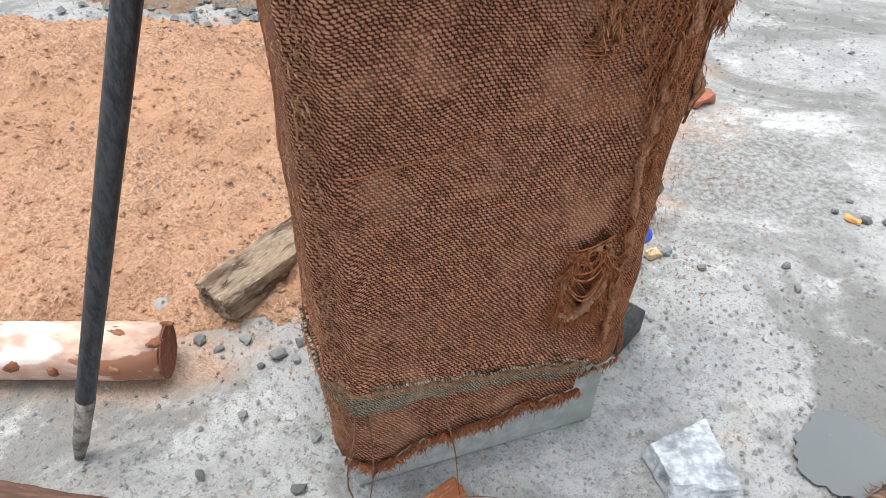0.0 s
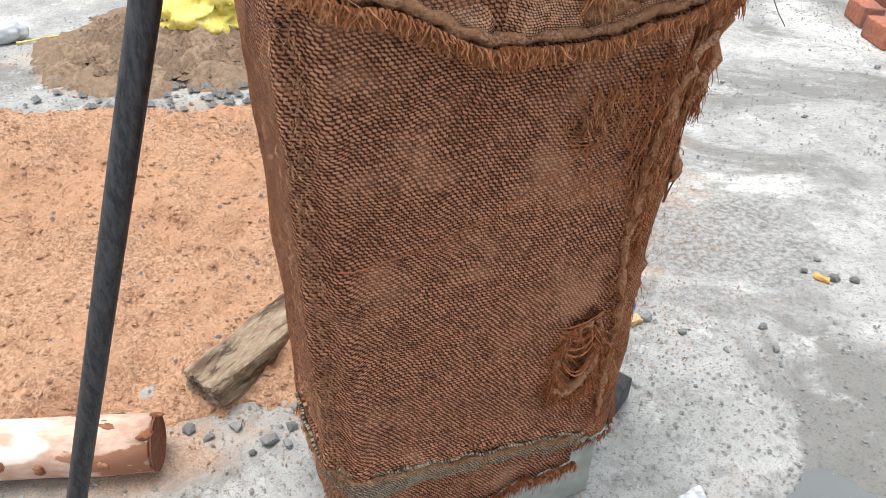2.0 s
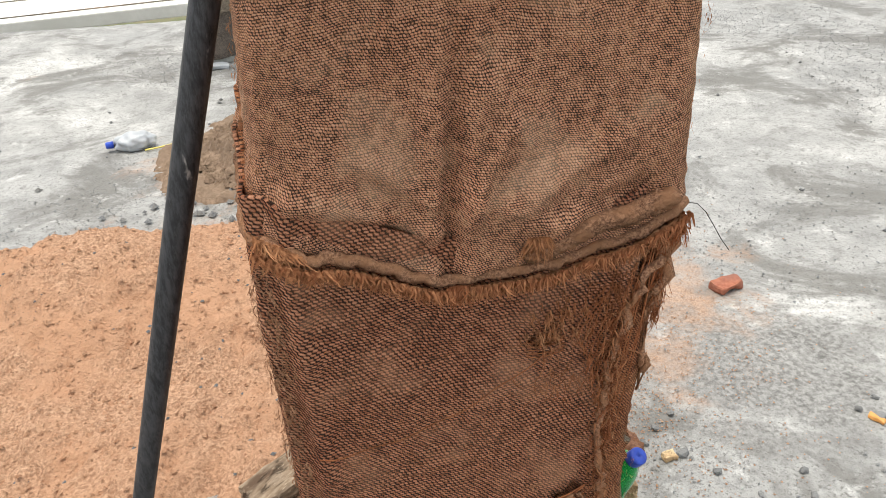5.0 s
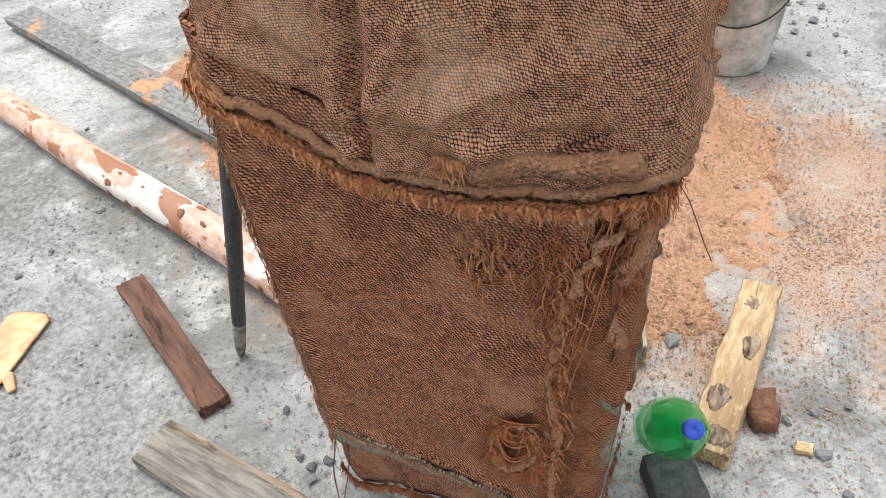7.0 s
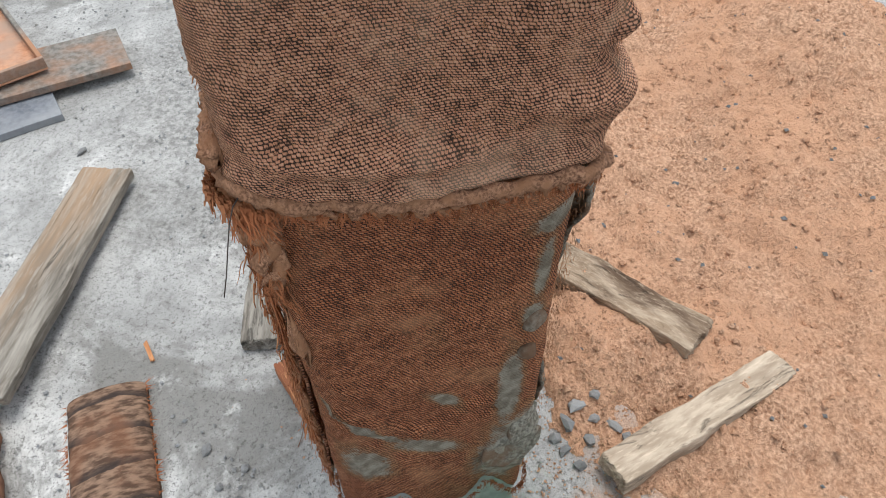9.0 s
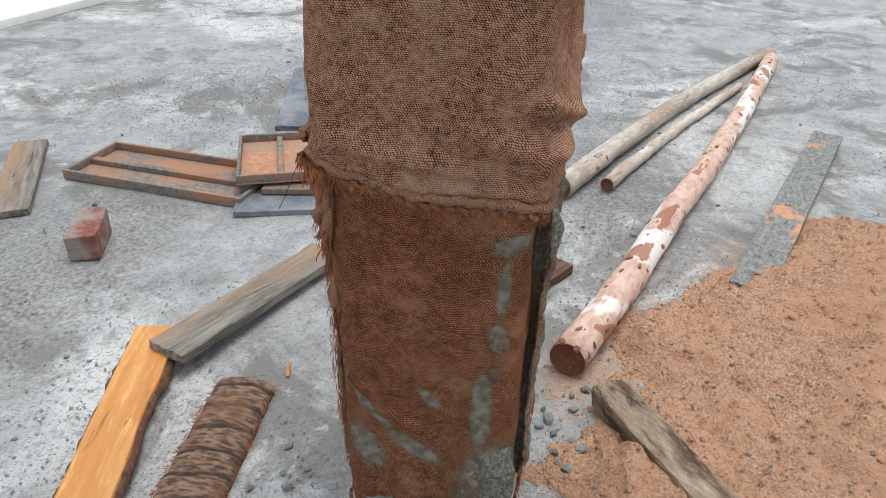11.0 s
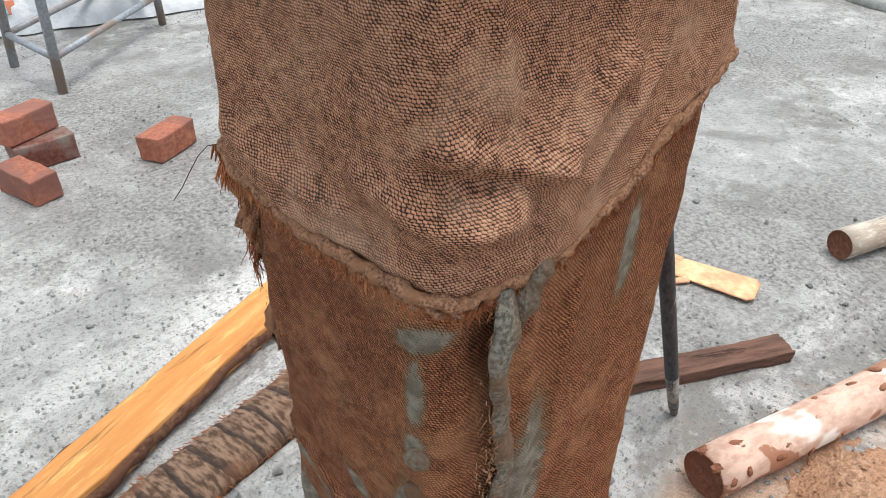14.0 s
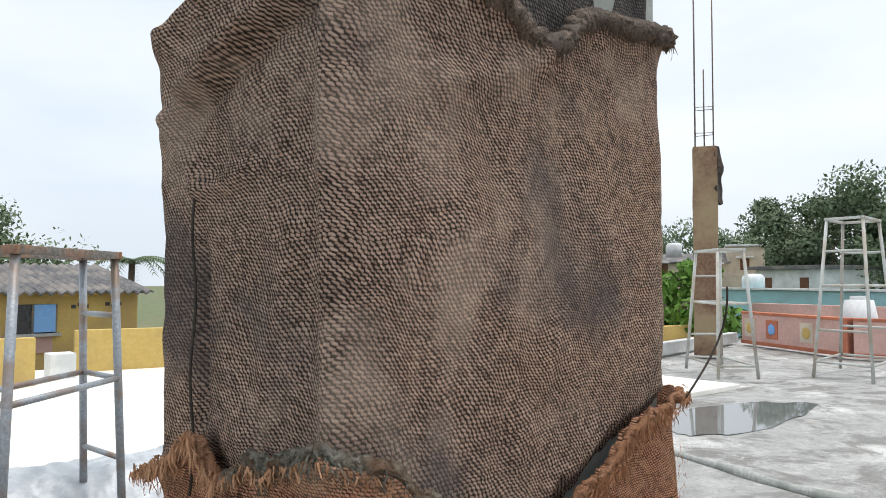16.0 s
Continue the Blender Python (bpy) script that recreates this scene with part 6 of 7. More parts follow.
part("end", lathe(((0.0005, -0.02), (0.014, -0.02), (0.016, 0.01), (0.0005, 0.012)), 14, pose(-0.10, 0, 0.0, 0, 90, 0)), M["cap"], pouch, "blue cap")
solo("plastic_scrap", box(0.09, 0.12, 0.012, None, 0.003, 4, 0.02, 3, 12), M["blue_plastic"], "light blue plastic scrap", "scrap", "", pose(-0.12, 4.3, 0.01, 0, 0, 20))
solo("cloth_scrap", box(0.16, 0.06, 0.02, None, 0.004, 4, 0.02, 6, 14), M["white_plastic"], "white scrap of cloth on the slab", "scrap", "", pose(-0.80, 3.62, 0.0, 0, 0, 8))

# bucket
bucket = thing("bucket", "white plastic bucket splashed with dried cement", "bucket", "", pose(0.19, 1.57, 0))
part("shell", lathe(((0.0005, 0.006), (0.104, 0.0), (0.110, 0.006), (0.128, 0.24), (0.135, 0.245), (0.136, 0.268), (0.131, 0.270), (0.133, 0.290), (0.138, 0.294), (0.136, 0.300), (0.129, 0.298), (0.105, 0.02), (0.0005, 0.018)), 40), M["bucket"], bucket)
pts = [Vector((0.139 * math.cos(a), -0.139 * math.sin(a) * 0.9, 0.262 - 0.10 * math.sin(a))) for a in [math.pi * i / 16 for i in range(17)]]
part("handle", tube(pts, 0.0025, 6), M["wire"], bucket, "wire bail handle")
for sx in (-1, 1):
    part("ear", box(0.012, 0.03, 0.03, pose(0.138 * sx, 0, 0.248), 0.003), M["bucket"], bucket)

# second column with sacking to the north
col2 = thing("column", "neighbouring concrete column wrapped in grubby sacking", "column", "", pose(-0.66, 3.88, 0, 0, 0, 8))
part("core", box(0.40, 0.26, 3.0, None, 0.006), M["concrete"], col2)


def wrap2(name, z0, z1, o, mat, seed):
    part(name, sheet(0, 1.46, lambda s: z0 + 0.03 * noise.noise(Vector((s * 9, seed, 0))), lambda s: z1 + 0.02 * noise.noise(Vector((s * 9, seed, 4))), lambda z: (0.215 + o, 0.145 + o, 0),
                     lambda s, z, u, d: 0.010 * fbm(s * 6, z * 5, seed), 110, 40), mat, col2)


# first colour is again the shade painted between the threads
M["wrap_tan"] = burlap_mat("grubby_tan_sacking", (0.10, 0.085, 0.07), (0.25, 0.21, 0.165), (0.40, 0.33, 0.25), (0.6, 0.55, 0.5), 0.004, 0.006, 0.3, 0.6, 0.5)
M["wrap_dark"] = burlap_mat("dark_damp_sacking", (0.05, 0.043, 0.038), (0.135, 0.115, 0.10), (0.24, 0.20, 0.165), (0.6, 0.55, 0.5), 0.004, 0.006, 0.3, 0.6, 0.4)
wrap2("sacking", 0.03, 0.36, 0.004, M["wrap_dark"], 2)
wrap2("sacking", 0.30, 0.75, 0.010, M["wrap_tan"], 5)
wrap2("sacking", 0.70, 2.0, 0.004, M["wrap_dark"], 9)

# ---------------------------------------------------------------- scaffold stools


def stool(name, label, feet, top_z, shrink, mat, tag_group, r=0.019, top_mat=None, ladder=(2,)):
    """Pipe trestle: four leaning legs, a top frame and rings of rungs."""
    cx, cy = sum(f[0] for f in feet) / 4, sum(f[1] for f in feet) / 4
    root = thing(name, label, "trestle", tag_group, pose(cx, cy, 0))
    low = [Vector((f[0] - cx, f[1] - cy, 0)) for f in feet]
    high = [Vector((v.x * shrink, v.y * shrink, top_z)) for v in low]
    for a, b in zip(low, high):
        part("leg", tube([a, b], r, 10), mat, root)
    for i in range(4):
        a, b = high[i], high[(i + 1) % 4]
        d = (b - a).normalized() * 0.02
        part("top_rail", box((b - a).length + 0.05, 0.05, 0.035, Matrix.Translation((a + b) / 2 + Vector((0, 0, -0.005))) @ pose(0, 0, 0, 0, 0, math.degrees(math.atan2(d.y, d.x))), 0.003), top_mat or mat, root)
        for f, nm in ((0.10, "rung"), (0.58, "rung")) + (((0.30, "rung"), (0.80, "rung")) if i in ladder else ()):
            p, q = low[i].lerp(high[i], f), low[(i + 1) % 4].lerp(high[(i + 1) % 4], f)
            part(nm, tube([p, q], r * 0.75, 8), mat, root)
    return root


stool("trestle", "grey steel pipe trestle standing on the slab", ((0.14, -2.53), (0.225, -2.95), (-0.43, -3.60), (-0.50, -3.18)), 1.37, 0.80, M["stool_steel"], "trestles", 0.019, M["rust_steel"])
stool("trestle", "pale steel pipe trestle beside the far column", ((-8.23, -4.47), (-8.63, -4.14), (-9.40, -5.08), (-9.0, -5.41)), 1.67, 0.66, M["stool_far"], "trestles", 0.022)
stool("trestle", "pale steel pipe trestle near the pink parapet", ((-9.41, -3.79), (-9.32, -3.03), (-10.66, -3.2), (-10.75, -3.99)), 2.08, 0.62, M["stool_far"], "trestles", 0.022, None, (0, 2))

# far column with bare reinforcement
far = thing("column", "far column wrapped in brown sacking with bare reinforcement above", "column", "", pose(-11.0, -6.25, 0, 0, 0, 30))
part("shaft", box(0.36, 0.40, 3.58, None, 0.01, 6, 0.02, 3, 3), rough_mat("brown_wrapped_shaft", (0.15, 0.085, 0.055), (0.24, 0.15, 0.10), (0.34, 0.26, 0.16), 0.9, 25, 0.95, 0.5, 0.01), far)
part("flap", box(0.05, 0.20, 0.95, pose(0.06, 0.20, 2.60, 0, 0, 60), 0.01, 8, 0.07, 5, 6), M["wrap_dark"], far, "loose flap of dark sacking")
for k in range(8):
    a = k % 4
    x, y = ((-0.13, -0.15), (0.13, -0.15), (0.13, 0.15), (-0.13, 0.15))[a] if k < 4 else ((0, -0.15), (0.13, 0), (0, 0.15), (-0.13, 0))[a]
    part("rebar", tube([(x, y, 3.5), (x + 0.01 * a, y, 6.2 if k < 4 else 4.9)], 0.011, 6), M["rebar"], far)
for z in (3.8, 4.25):
    part("stirrup", tube([(-0.12, -0.14, z), (0.12, -0.14, z + 0.01), (0.12, 0.14, z), (-0.12, 0.14, z + 0.01), (-0.12, -0.14, z)], 0.006, 5), M["rebar"], far)

# rope-like bund across the slab
solo("mortar_bund", tube([Vector((-4.1 - 0.13 * math.sin(i * 0.4) + 0.012 * i, -3.7 + 0.22 * i, 0.012)) for i in range(13)], [0.035 + 0.008 * math.sin(i * 1.7) for i in range(13)], 8, True, 0.02, 6), M["concrete"], "low ridge of mortar holding curing water", "bund", "", None, "structure")

# plastic cement bags laid over the slab's southern edge
bm = bmesh.new()
vs = {}
for i in range(121):
    for j in range(21):
        x = -0.95 + 2.6 * i / 120
        f = j / 20
        y = -3.36 - 0.05 * math.sin(x * 2) - 0.55 * f
        z = 0.006 + 0.27 * math.sin(min(1.0, f * 1.35) * math.pi / 2) + (0.02 * fbm(x * 5, f * 4) + 0.012 * fbm(x * 16, f * 3, 4)) * min(1, f * 6)
        vs[i, j] = bm.verts.new((x, y + 0.03 * noise.noise(Vector((x * 7, f * 3, 0))), z))
for i in range(120):
    for j in range(20):
        bm.faces.new((vs[i, j], vs[i + 1, j], vs[i + 1, j + 1], vs[i, j + 1]))
sheet_ob = solo("plastic_sheet", bm, M["white_plastic"], "white printed cement-bag sheeting draped over the low kerb", "sheeting")
for k, (x, w, mt) in enumerate(((0.20, 0.10, "terracotta"), (0.07, 0.10, "terracotta"), (0.13, 0.05, "teal"), (-1.05, 0.12, "terracotta"))):
    part("print_mark", box(w, 0.004, 0.07, pose(x, -3.432 - 0.05 * math.sin(x * 2), 0.085, 42, 0, 0), 0.001), M[mt], sheet_ob, "red and blue printed mark")
solo("kerb", box(2.5, 0.25, 0.22, pose(0.35, -3.74, 0), 0.01), M["white_paint"], "low kerb at the slab edge", "kerb", kind="structure", smooth=False)

# potted plant and perforated post
pot = thing("plant_pot", "dusty brown pot with a sparse green plant", "plant pot", "", pose(0.18, -4.35, 0.05))
part("pot", lathe(((0.0005, 0.0), (0.075, 0.0), (0.105, 0.13), (0.118, 0.13), (0.118, 0.155), (0.105, 0.155), (0.10, 0.125), (0.0005, 0.12)), 24), M["pot_brown"], pot)
bm = bmesh.new()
rng = random.Random(5)
for _ in range(8):
    a = rng.uniform(0, 6.28)
    pts = [Vector((0.03 * math.cos(a) * i, 0.03 * math.sin(a) * i, 0.12 + 0.05 * i)) for i in range(5)]
    put_in(bm, tube(pts, 0.003, 5))
part("stem", bm, M["trunk"], pot)
bm = bmesh.new()
for _ in range(70):
    a, h = rng.uniform(0, 6.28), rng.uniform(0.16, 0.36)
    r = (h - 0.1) * rng.uniform(0.2, 0.7)
    m = pose(r * math.cos(a), r * math.sin(a), h, rng.uniform(0, 180), rng.uniform(0, 180), rng.uniform(0, 360))
    q = [bm.verts.new(m @ Vector(c)) for c in ((0, 0, 0), (0.018, 0.012, 0.004), (0.042, 0, 0), (0.018, -0.012, 0.004))]
    bm.faces.new(q)
part("leaves", bm, M["leaf"], pot)
post = thing("perforated_post", "tall yellow perforated steel post", "post", "", pose(-0.03, -4.76, 0.05))
part("strip", box(0.055, 0.012, 1.07, None, 0.002), M["yellow_paint"], post)
for k in range(17):
    for sx in (-0.018, 0.018):
        part("slot", box(0.014, 0.004, 0.035, pose(sx, 0.0072, 0.08 + 0.055 * k), 0.0), M["wire"], post, "", False)

solo("wooden_post", tube([(0.36, -3.36, 0.0), (0.42, -3.37, 0.30), (0.50, -3.38, 0.66)], [0.030, 0.028, 0.026], 12, True, 0.006, 20), M["dark_wood"], "leaning brown wooden post at the slab edge", "post")

# ---------------------------------------------------------------- neighbouring roofs and houses


def wall_box(name, x0, y0, x1, y1, t, z0, z1, mat, label, bev=0.01):
    return solo(name, box(span((x0, y0), (x1, y1)), t, z1 - z0, None, bev), mat, label, "wall", "", along((x0, y0), (x1, y1), z0), "structure", False)


tagged(new("neighbour_roof", mesh_of("neighbour_roof", box(11.0, 6.7, 0.3, pose(-2.2, -7.25, -0.25), 0.01), M["lime"])), "bright lime-washed neighbouring roof", "roof", kind="structure")
wall_box("wall_south", -1.27, -9.05, 3.2, -9.10, 0.15, 0.0, 0.60, M["yellow_paint"], "ochre yellow parapet wall")
wall_box("wall_south_west", -7.6, -9.35, -1.95, -10.10, 0.15, 0.0, 0.60, M["yellow_paint"], "ochre yellow parapet wall")
solo("pillar", box(0.30, 0.30, 0.36, None, 0.01), M["white_paint"], "short white pillar between the parapets", "pillar", "", pose(-1.66, -9.55, 0.0), "structure", False)


def window_unit(house, x, y, z, w, h, rz, shutter=None):
    wn = part("window", box(w, 0.06, h, pose(x, y, z, 0, 0, rz), 0.01), M["window_dark"], house, "", False)
    for dx in (-w / 2, w / 2, 0):
        c = pose(x, y, z, 0, 0, rz) @ pose(dx, 0.035, 0)
        part("frame", box(0.05, 0.04, h, c, 0.003), M["grey_wood"], wn, "", False)
    part("sill", box(w + 0.15, 0.12, 0.05, pose(x, y, z, 0, 0, rz) @ pose(0, 0.04, -0.05), 0.004), M["concrete"], wn, "", False)
    if shutter:
        part("shutter", box(w * 0.48, 0.03, h * 0.95, pose(x, y, z, 0, 0, rz) @ pose(-w * 0.24, 0.07, 0.02), 0.004), M[shutter], wn, "blue painted shutter", False)
    return wn


yh = thing("house", "old yellow house with a dark corrugated sheet roof", "house", "", pose(1.13, -14.1, -3.6, 0, 0, 8))
part("wall", box(9.0, 4.0, 4.66, None, 0.02), M["yellow_paint"], yh, "weathered yellow wall", False)
bm = bmesh.new()
for sgn in (1, -1):
    rows = []
    for j in range(2):
        rows.append([bm.verts.new((-4.62 + 9.24 * i / 240, sgn * (2.30 if j == 0 else 0.0), (4.64 if j == 0 else 5.12) + 0.030 * math.sin(i * math.pi / 2))) for i in range(241)])
    for i in range(240):
        bm.faces.new((rows[0][i], rows[0][i + 1], rows[1][i + 1], rows[1][i]))
rf = part("roof", bm, M["asbestos"], yh, "dark weathered corrugated roof", False)
rf.modifiers.new("thick", "SOLIDIFY").thickness = 0.03
for end in (-4.5, 4.5):
    bm = bmesh.new()
    gable = [bm.verts.new(c) for c in ((end, -2.0, 4.64), (end, 2.0, 4.64), (end, 0, 5.06))]
    bm.faces.new(gable)
    part("gable", bm, M["yellow_paint"], yh, "", False).modifiers.new("thick", "SOLIDIFY").thickness = 0.12
window_unit(yh, -2.80, 2.0, 4.02, 0.66, 0.46, 0, "shutter_blue")
window_unit(yh, -1.55, 2.0, 4.02, 0.42, 0.46, 0)
window_unit(yh, 1.2, 2.0, 4.02, 0.66, 0.46, 0)
for k in range(6):
    part("vent", box(0.07, 0.03, 0.06, pose(-3.42 - 0.10 * k - (0.25 if k > 2 else 0), 2.0, 4.40 + 0.03 * (k % 2)), 0.0), M["window_dark"], yh, "", False)
part("stain_band", box(1.5, 0.04, 0.30, pose(-2.35, 2.0, 3.70), 0.01, 4, 0.02, 3, 3), M["pink"], yh, "bare patched plaster", False)

ch = thing("house", "cream two-storey house with dark roof sheets and brown windows", "house", "", pose(-34.6, -20.2, -3.6, 0, 0, 120))
part("wall", box(3.9, 4.0, 5.85, pose(-0.85, 0, 0), 0.03), M["cream"], ch, "", False)
part("wall", box(1.7, 4.0, 6.55, pose(1.95, 0, 0), 0.03), M["cream"], ch, "", False)
part("roof", box(4.2, 4.6, 0.10, pose(-0.85, 0, 6.0, 7, 0, 0), 0.02), M["asbestos"], ch, "dark sheet roof", False)
part("roof", box(1.9, 4.3, 0.10, pose(1.95, 0, 6.55), 0.02), M["white_paint"], ch, "", False)
part("balcony", box(2.6, 1.2, 0.75, pose(1.5, -2.6, 4.45), 0.02), M["cream"], ch, "", False)
for x, z in ((-2.0, 5.15), (-0.2, 5.1), (0.55, 5.1), (1.9, 5.4)):
    part("window", box(0.42 if x > 1 else 0.62, 0.06, 0.55, pose(x, -2.02, z), 0.01), M["door_wood"], ch, "", False)
    part("sunshade", box(0.8, 0.35, 0.06, pose(x, -2.18, z + 0.6), 0.005), M["white_paint"], ch, "", False)
part("water_tank", lathe(((0.001, 6.1), (0.42, 6.1), (0.42, 6.75), (0.28, 6.88), (0.001, 6.9)), 18, pose(-1.5, 0.4, 0)), M["white_paint"], ch, "white roof tank")
th = thing("house", "low house with pale teal parapet walls", "house", "", pose(-22.3, -8.2, -3.6, 0, 0, 72))
part("wall", box(7.0, 4.0, 4.60, None, 0.03), M["teal"], th, "", False)
part("parapet_cap", box(7.1, 0.2, 0.06, pose(0, -2.0, 4.60), 0.01), M["white_paint"], th, "", False)
part("water_tank", lathe(((0.001, 4.60), (0.34, 4.60), (0.34, 4.98), (0.24, 5.08), (0.001, 5.10)), 18, pose(-2.6, -1.2, 0)), M["white_paint"], th, "white roof tank")
gh = thing("house", "low pale blue house among trees", "house", "", pose(-29.0, -11.6, -3.6, 0, 0, 66))
part("wall", box(3.4, 4.0, 5.3, None, 0.03), M["white_paint"], gh, "", False)
part("roof", box(3.8, 4.6, 0.14, pose(0, 0, 5.3), 0.02), M["asbestos"], gh, "", False)
for x in (-1.0, 0.9):
    part("window", box(0.4, 0.06, 0.7, pose(x, -2.02, 4.3), 0.01), M["door_wood"], gh, "", False)

# pink parapet with painted panels on the slab's far side
def parapet(label, p, q, height, panels):
    root = thing("parapet", label, "wall", "", along(p, q, 0), "structure")
    ln = span(p, q)
    part("wall", box(ln, 0.14, height, None, 0.01), M["pink"], root, "", False)
    part("coping", box(ln, 0.18, 0.05, pose(0, 0, height), 0.01), M["terracotta"], root, "terracotta coping", False)
    part("base_band", box(ln, 0.17, 0.07, None, 0.005), M["terracotta"], root, "terracotta base band", False)
    part("end_post", box(0.10, 0.18, height, pose(ln / 2 - 0.05, 0, 0), 0.005), M["terracotta"], root, "terracotta corner band", False)
    for f, face, flower in panels:
        part("panel", box(0.34, 0.02, 0.36, pose(-ln / 2 + f * ln, -0.075, 0.15), 0.004), M[face], root, "painted panel", False)
        part("motif", lathe(((0.001, 0.0), (0.11, 0.004), (0.10, 0.012), (0.04, 0.016), (0.001, 0.014)), 10, pose(-ln / 2 + f * ln, -0.085, 0.33, 90, 0, 0)), M[flower], root)
    return root


# pink terrace walls with painted panels on the slab's far side
parapet("pink parapet wall with painted floral panels", (-13.9, -7.1), (-12.6, -4.54), 0.60, ((0.10, "cream", "yellow_paint"), (0.33, "terracotta", "shutter_blue"), (0.66, "cream", "yellow_paint")))
parapet("pink return wall of the terrace with a painted panel", (-12.6, -4.50), (-13.4, -1.2), 0.60, ((0.2, "cream", "yellow_paint"),))
wall_box("wall_terrace_back", -17.2, -8.6, -16.2, -1.0, 0.15, 0.0, 0.72, M["pink"], "pale pink back wall of the terrace")
tank = thing("water_tank", "white plastic water tank on the terrace", "water tank", "", pose(-13.9, -4.9, 0))
part("drum", lathe(((0.001, 0.0), (0.30, 0.0), (0.31, 0.55), (0.24, 0.92), (0.001, 0.95)), 22), M["white_paint"], tank)
part("lid", lathe(((0.15, 0.90), (0.15, 0.99), (0.001, 1.0)), 16), M["white_paint"], tank)
wall_box("wall_west_edge", -13.9, -7.35, -8.6, -6.55, 0.18, 0.0, 0.20, M["white_paint"], "low white-washed kerb at the slab edge")
wall_box("wall_west_yellow", -15.0, -8.6, -8.4, -9.2, 0.2, -0.6, 0.28, M["yellow_paint"], "ochre wall beyond the slab")
tagged(new("floor_west", mesh_of("floor_west", box(11.4, 7.6, 3.55, pose(-12.5, -4.35, -3.6), 0.0), M["slab"], False)), "grey concrete roof slab continuing behind", "floor", kind="structure")

# northern house with pink fascia and green posts
nh = thing("house", "pink-fasciaed house porch with green posts and a brown door", "house", "", pose(8.2, 7.4, -3.6, 0, 0, -38))
part("fascia", box(14.0, 0.25, 1.0, pose(0, 0, 3.12), 0.01), M["pink"], nh, "pale pink fascia", False)
part("roof", box(14.0, 4.0, 0.12, pose(0, 2.1, 4.12), 0.01), M["pink"], nh, "", False)
for x, w, mt in ((-2.3, 0.36, "white_paint"), (-1.98, 0.26, "green_post"), (-0.55, 0.42, "green_post"), (1.35, 0.36, "green_post"), (-5.0, 0.36, "green_post")):
    part("post", box(w, 0.3, 3.12, pose(x, 0.25, 0), 0.01), M[mt], nh, "painted post", False)
part("door", box(1.35, 0.08, 2.6, pose(0.42, 0.6, 0), 0.01), M["door_wood"], nh, "brown panelled wooden door", False)
for k in range(3):
    part("door_stile", box(0.05, 0.03, 2.5, pose(0.0 + 0.42 * k, 0.54, 0.02), 0.004), M["door_wood"], nh, "", False)
part("wall", box(6.0, 0.2, 3.12, pose(4.2, 1.0, 0), 0.01), M["green_post"], nh, "", False)
for k in range(5):
    part("ornament", lathe(((0.001, 0.0), (0.09, 0.0), (0.07, 0.02), (0.03, 0.03), (0.001, 0.03)), 8, pose(-0.6 + 0.55 * k, -0.13, 3.62 + 0.06 * (k % 2), 90, 0, 0)), M["white_paint"], nh, "white moulded ornament")
# white sheeted roof to the north-west
wr = thing("neighbour_roof", "bright white tiled neighbouring roof with dark joints", "roof", "", pose(-3.4, 7.6, -0.10, 0, 0, 14), "structure")
part("deck", box(7.0, 4.8, 0.1, None, 0.01), M["lime"], wr, "", False)
for k in range(6):
    part("joint", box(7.0, 0.018, 0.008, pose(0, -2.2 + 0.75 * k, 0.1), 0.0), M["grey_wood"], wr, "", False)
part("batten", box(0.55, 0.07, 0.05, pose(1.95, -1.45, 0.10), 0.004), M["white_paint"], wr, "", False)

# ---------------------------------------------------------------- trees


def crown(n, spread, lobes, leaf, seed, flat=0.7):
    rg = random.Random(seed)
    verts, faces = [], []
    cs = [(Vector((rg.uniform(-1, 1) * spread[0], rg.uniform(-1, 1) * spread[1], rg.uniform(-0.6, 0.8) * spread[2])), rg.uniform(0.28, 0.55) * spread[0]) for _ in range(lobes)]
    for _ in range(n):
        c, r = cs[rg.randrange(lobes)]
        d = Vector((rg.gauss(0, 1), rg.gauss(0, 1), rg.gauss(0, 1))).normalized()
        p = c + Vector((d.x, d.y, d.z * flat)) * r * rg.uniform(0.35, 1.04)
        s = leaf * rg.uniform(0.6, 1.4)
        u = Vector((rg.gauss(0, 1), rg.gauss(0, 1), rg.gauss(0, 1))).normalized()
        w = u.cross(d + Vector((0.1, 0.2, 0.3))).normalized()
        b0 = len(verts)
        verts += [p - u * s, p + w * s * 0.55, p + u * s, p - w * s * 0.55]
        faces.append((b0, b0 + 1, b0 + 2, b0 + 3))
    me = bpy.data.meshes.new("crown")
    me.from_pydata([tuple(v) for v in verts], [], faces)
    return me


def tree(x, y, h, spread, label, mat, seed, n=2600, leaf=0.16, lobes=14):
    root = thing("tree", label, "tree", "trees beyond the roofs", pose(x, y, -3.6))
    rg = random.Random(seed)
    tr = h - spread[2] * 0.9
    part("trunk", tube([(0, 0, 0), (0.1, 0.05, tr * 0.5), (0.05, 0.1, tr)], [0.22, 0.16, 0.10], 8, True, 0.03, 3), M["trunk"], root)
    for k in range(6):
        a = k * 1.05 + rg.uniform(-0.3, 0.3)
        part("limb", tube([(0.05, 0.1, tr * 0.8), (spread[0] * 0.35 * math.cos(a), spread[1] * 0.35 * math.sin(a), tr + 0.25 * spread[2]), (spread[0] * 0.8 * math.cos(a), spread[1] * 0.8 * math.sin(a), tr + 0.55 * spread[2])], [0.09, 0.06, 0.02], 6), M["trunk"], root)
    me = crown(n, spread, lobes, leaf, seed)
    me.materials.append(mat)
    cr = new("crown", me)
    cr.parent = root
    cr.location = (0, 0, h - spread[2] * 0.55)
    return root


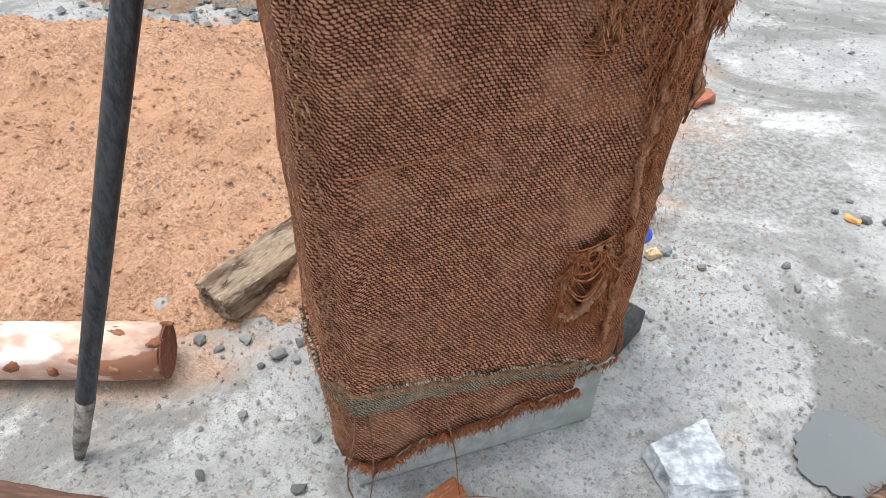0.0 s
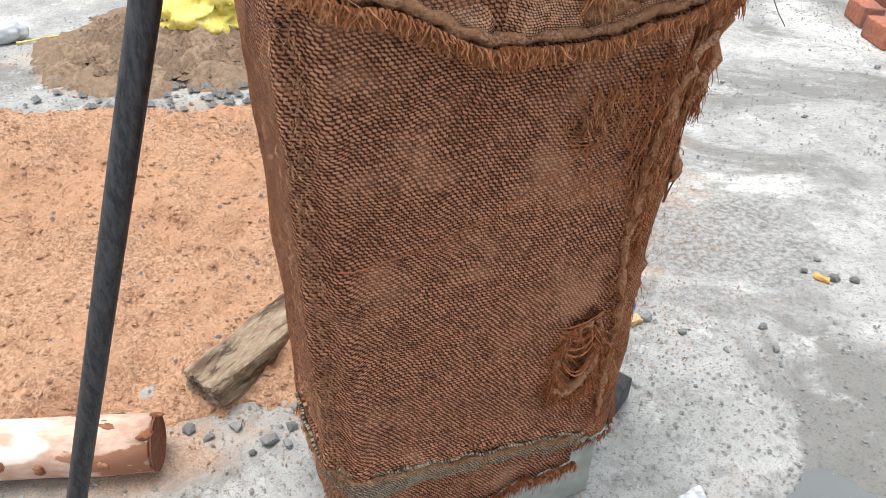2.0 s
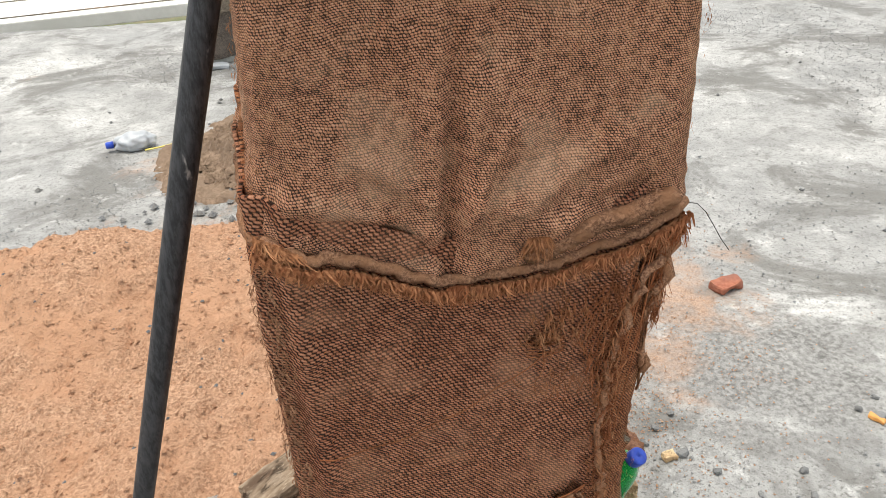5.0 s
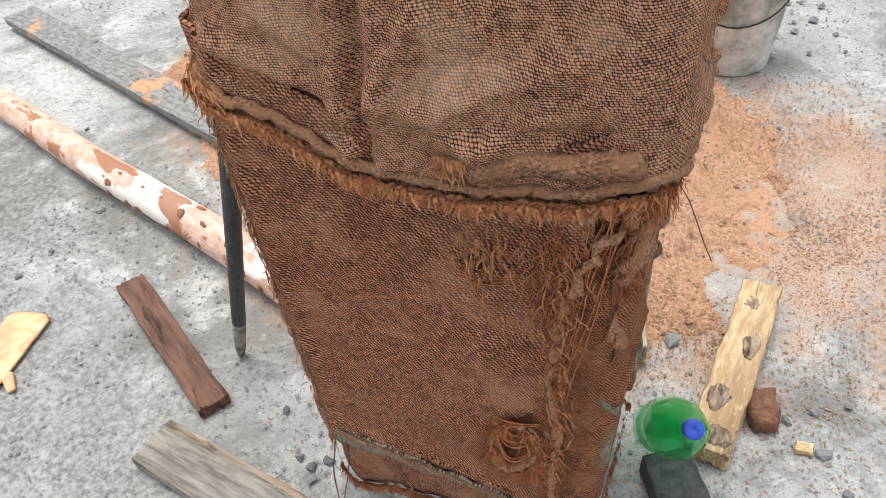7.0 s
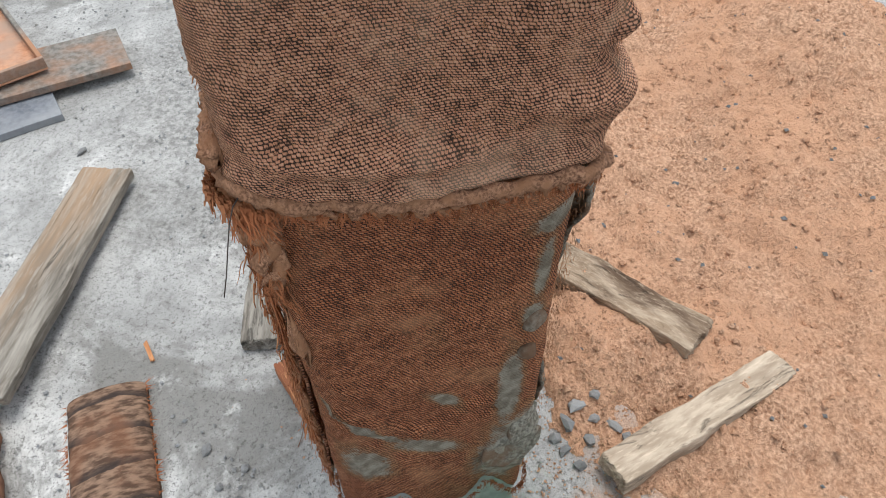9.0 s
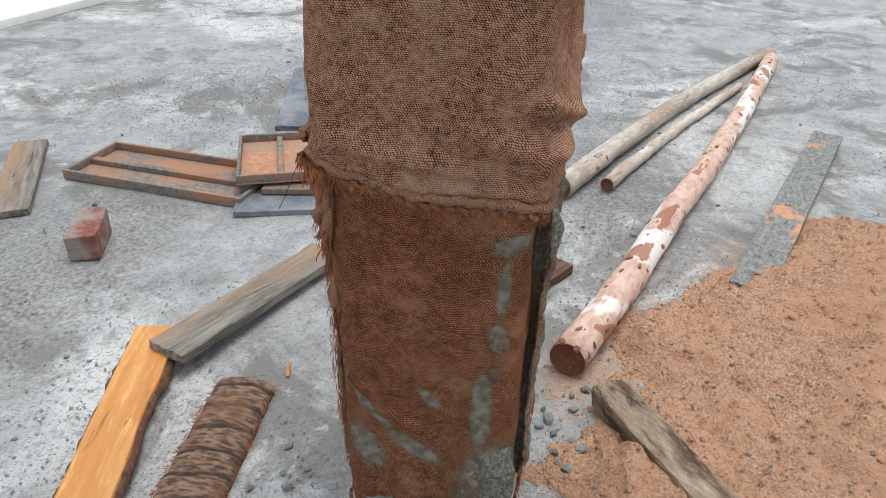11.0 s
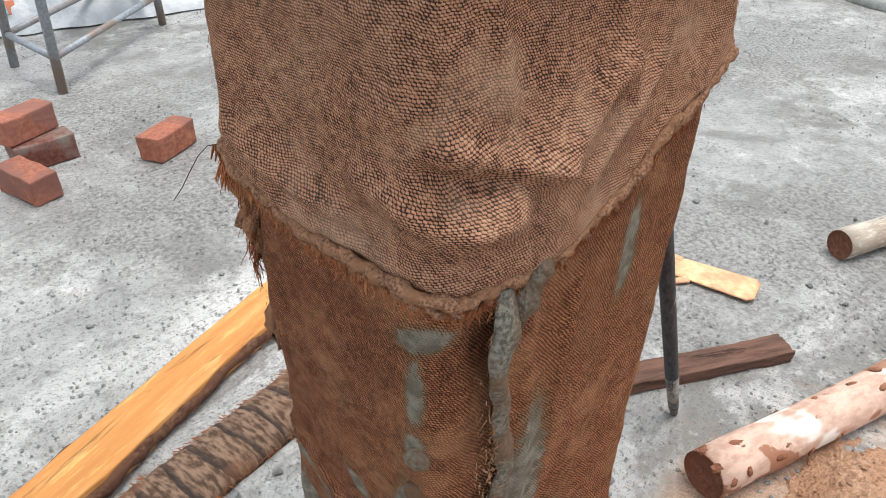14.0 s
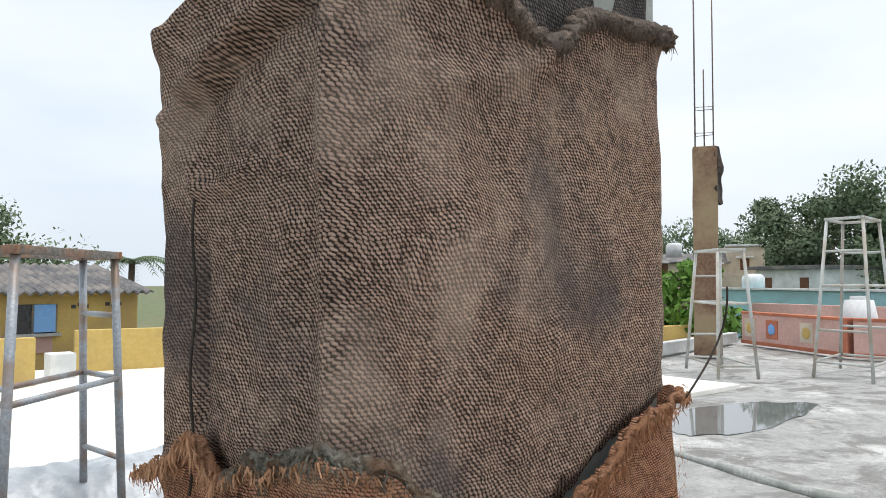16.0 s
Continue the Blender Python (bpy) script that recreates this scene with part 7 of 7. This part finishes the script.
tree(-1.2, -21.0, 6.2, (2.6, 2.2, 1.5), "broad feathery green tree behind the yellow house", M["leaf"], 3, 14000, 0.065, 24)
tree(-30.5, -12.2, 7.4, (2.4, 2.4, 2.2), "large dense green tree", M["leaf"], 5, 26000, 0.085, 30)
tree(-31.5, -9.2, 7.9, (2.6, 2.6, 2.4), "large dense green tree", M["leaf"], 6, 26000, 0.085, 30)
tree(-43.0, -31.5, 7.4, (4.0, 3.2, 1.9), "dark green tree on the skyline", M["leaf"], 7, 9000, 0.13, 20)
tree(-31.0, -5.2, 7.6, (3.0, 3.0, 2.3), "large dense green tree", M["leaf"], 8, 16000, 0.09, 24)
tree(-14.8, -9.4, 4.95, (1.5, 1.5, 1.3), "bright green shrubby tree by the slab", M["leaf_light"], 9, 5000, 0.10, 14)
tree(-45.0, -22.0, 7.6, (4.0, 3.5, 2.0), "dark green tree on the skyline", M["leaf"], 10, 8000, 0.12, 18)
tree(10.0, 12.5, 4.4, (3.2, 2.2, 1.8), "dense garden tree behind the porch", M["leaf"], 11, 6000, 0.14, 18)
tree(6.9, 11.0, 4.2, (2.4, 2.0, 1.7), "dense garden tree behind the porch", M["leaf"], 12, 5000, 0.12, 16)
tree(6.4, 8.1, 2.9, (0.9, 0.8, 0.7), "bright green garden shrub", M["leaf_light"], 13, 2500, 0.07, 10)
for k in range(9):
    tree(-60 + 5 * k, -50 + 2.2 * k - 9 * (k % 2), 7.0 + (k % 3), (5.5, 4, 2.3), "hazy distant tree on the skyline", M["leaf"], 20 + k, 2600, 0.3, 14)
pt = thing("palm_tree", "slender coconut palm on the skyline", "palm", "", pose(-7.0, -24.0, -4.1))
part("trunk", tube([(0, 0, 0), (0.1, 0, 3), (0, 0, 6.0)], [0.16, 0.13, 0.10], 8), M["trunk"], pt)
for k in range(15):
    a = k * 2.4
    droop = 0.35 + 0.5 * (k % 4) / 3
    bm = bmesh.new()
    for i in range(14):
        f = i / 14
        c = Vector((math.cos(a) * 1.2 * f, math.sin(a) * 1.2 * f, 6.0 + 0.6 * f - droop * 1.6 * f * f))
        sd = Vector((-math.sin(a), math.cos(a), 0))
        for sg in (-1, 1):
            tip = c + sd * sg * 0.32 * (1 - 0.6 * f) + Vector((math.cos(a) * 0.15, math.sin(a) * 0.15, -0.16))
            q = [bm.verts.new(v) for v in (c, c + Vector((math.cos(a) * 0.07, math.sin(a) * 0.07, 0)), tip)]
            bm.faces.new(q)
    part("frond", bm, M["leaf"], pt, "", False)
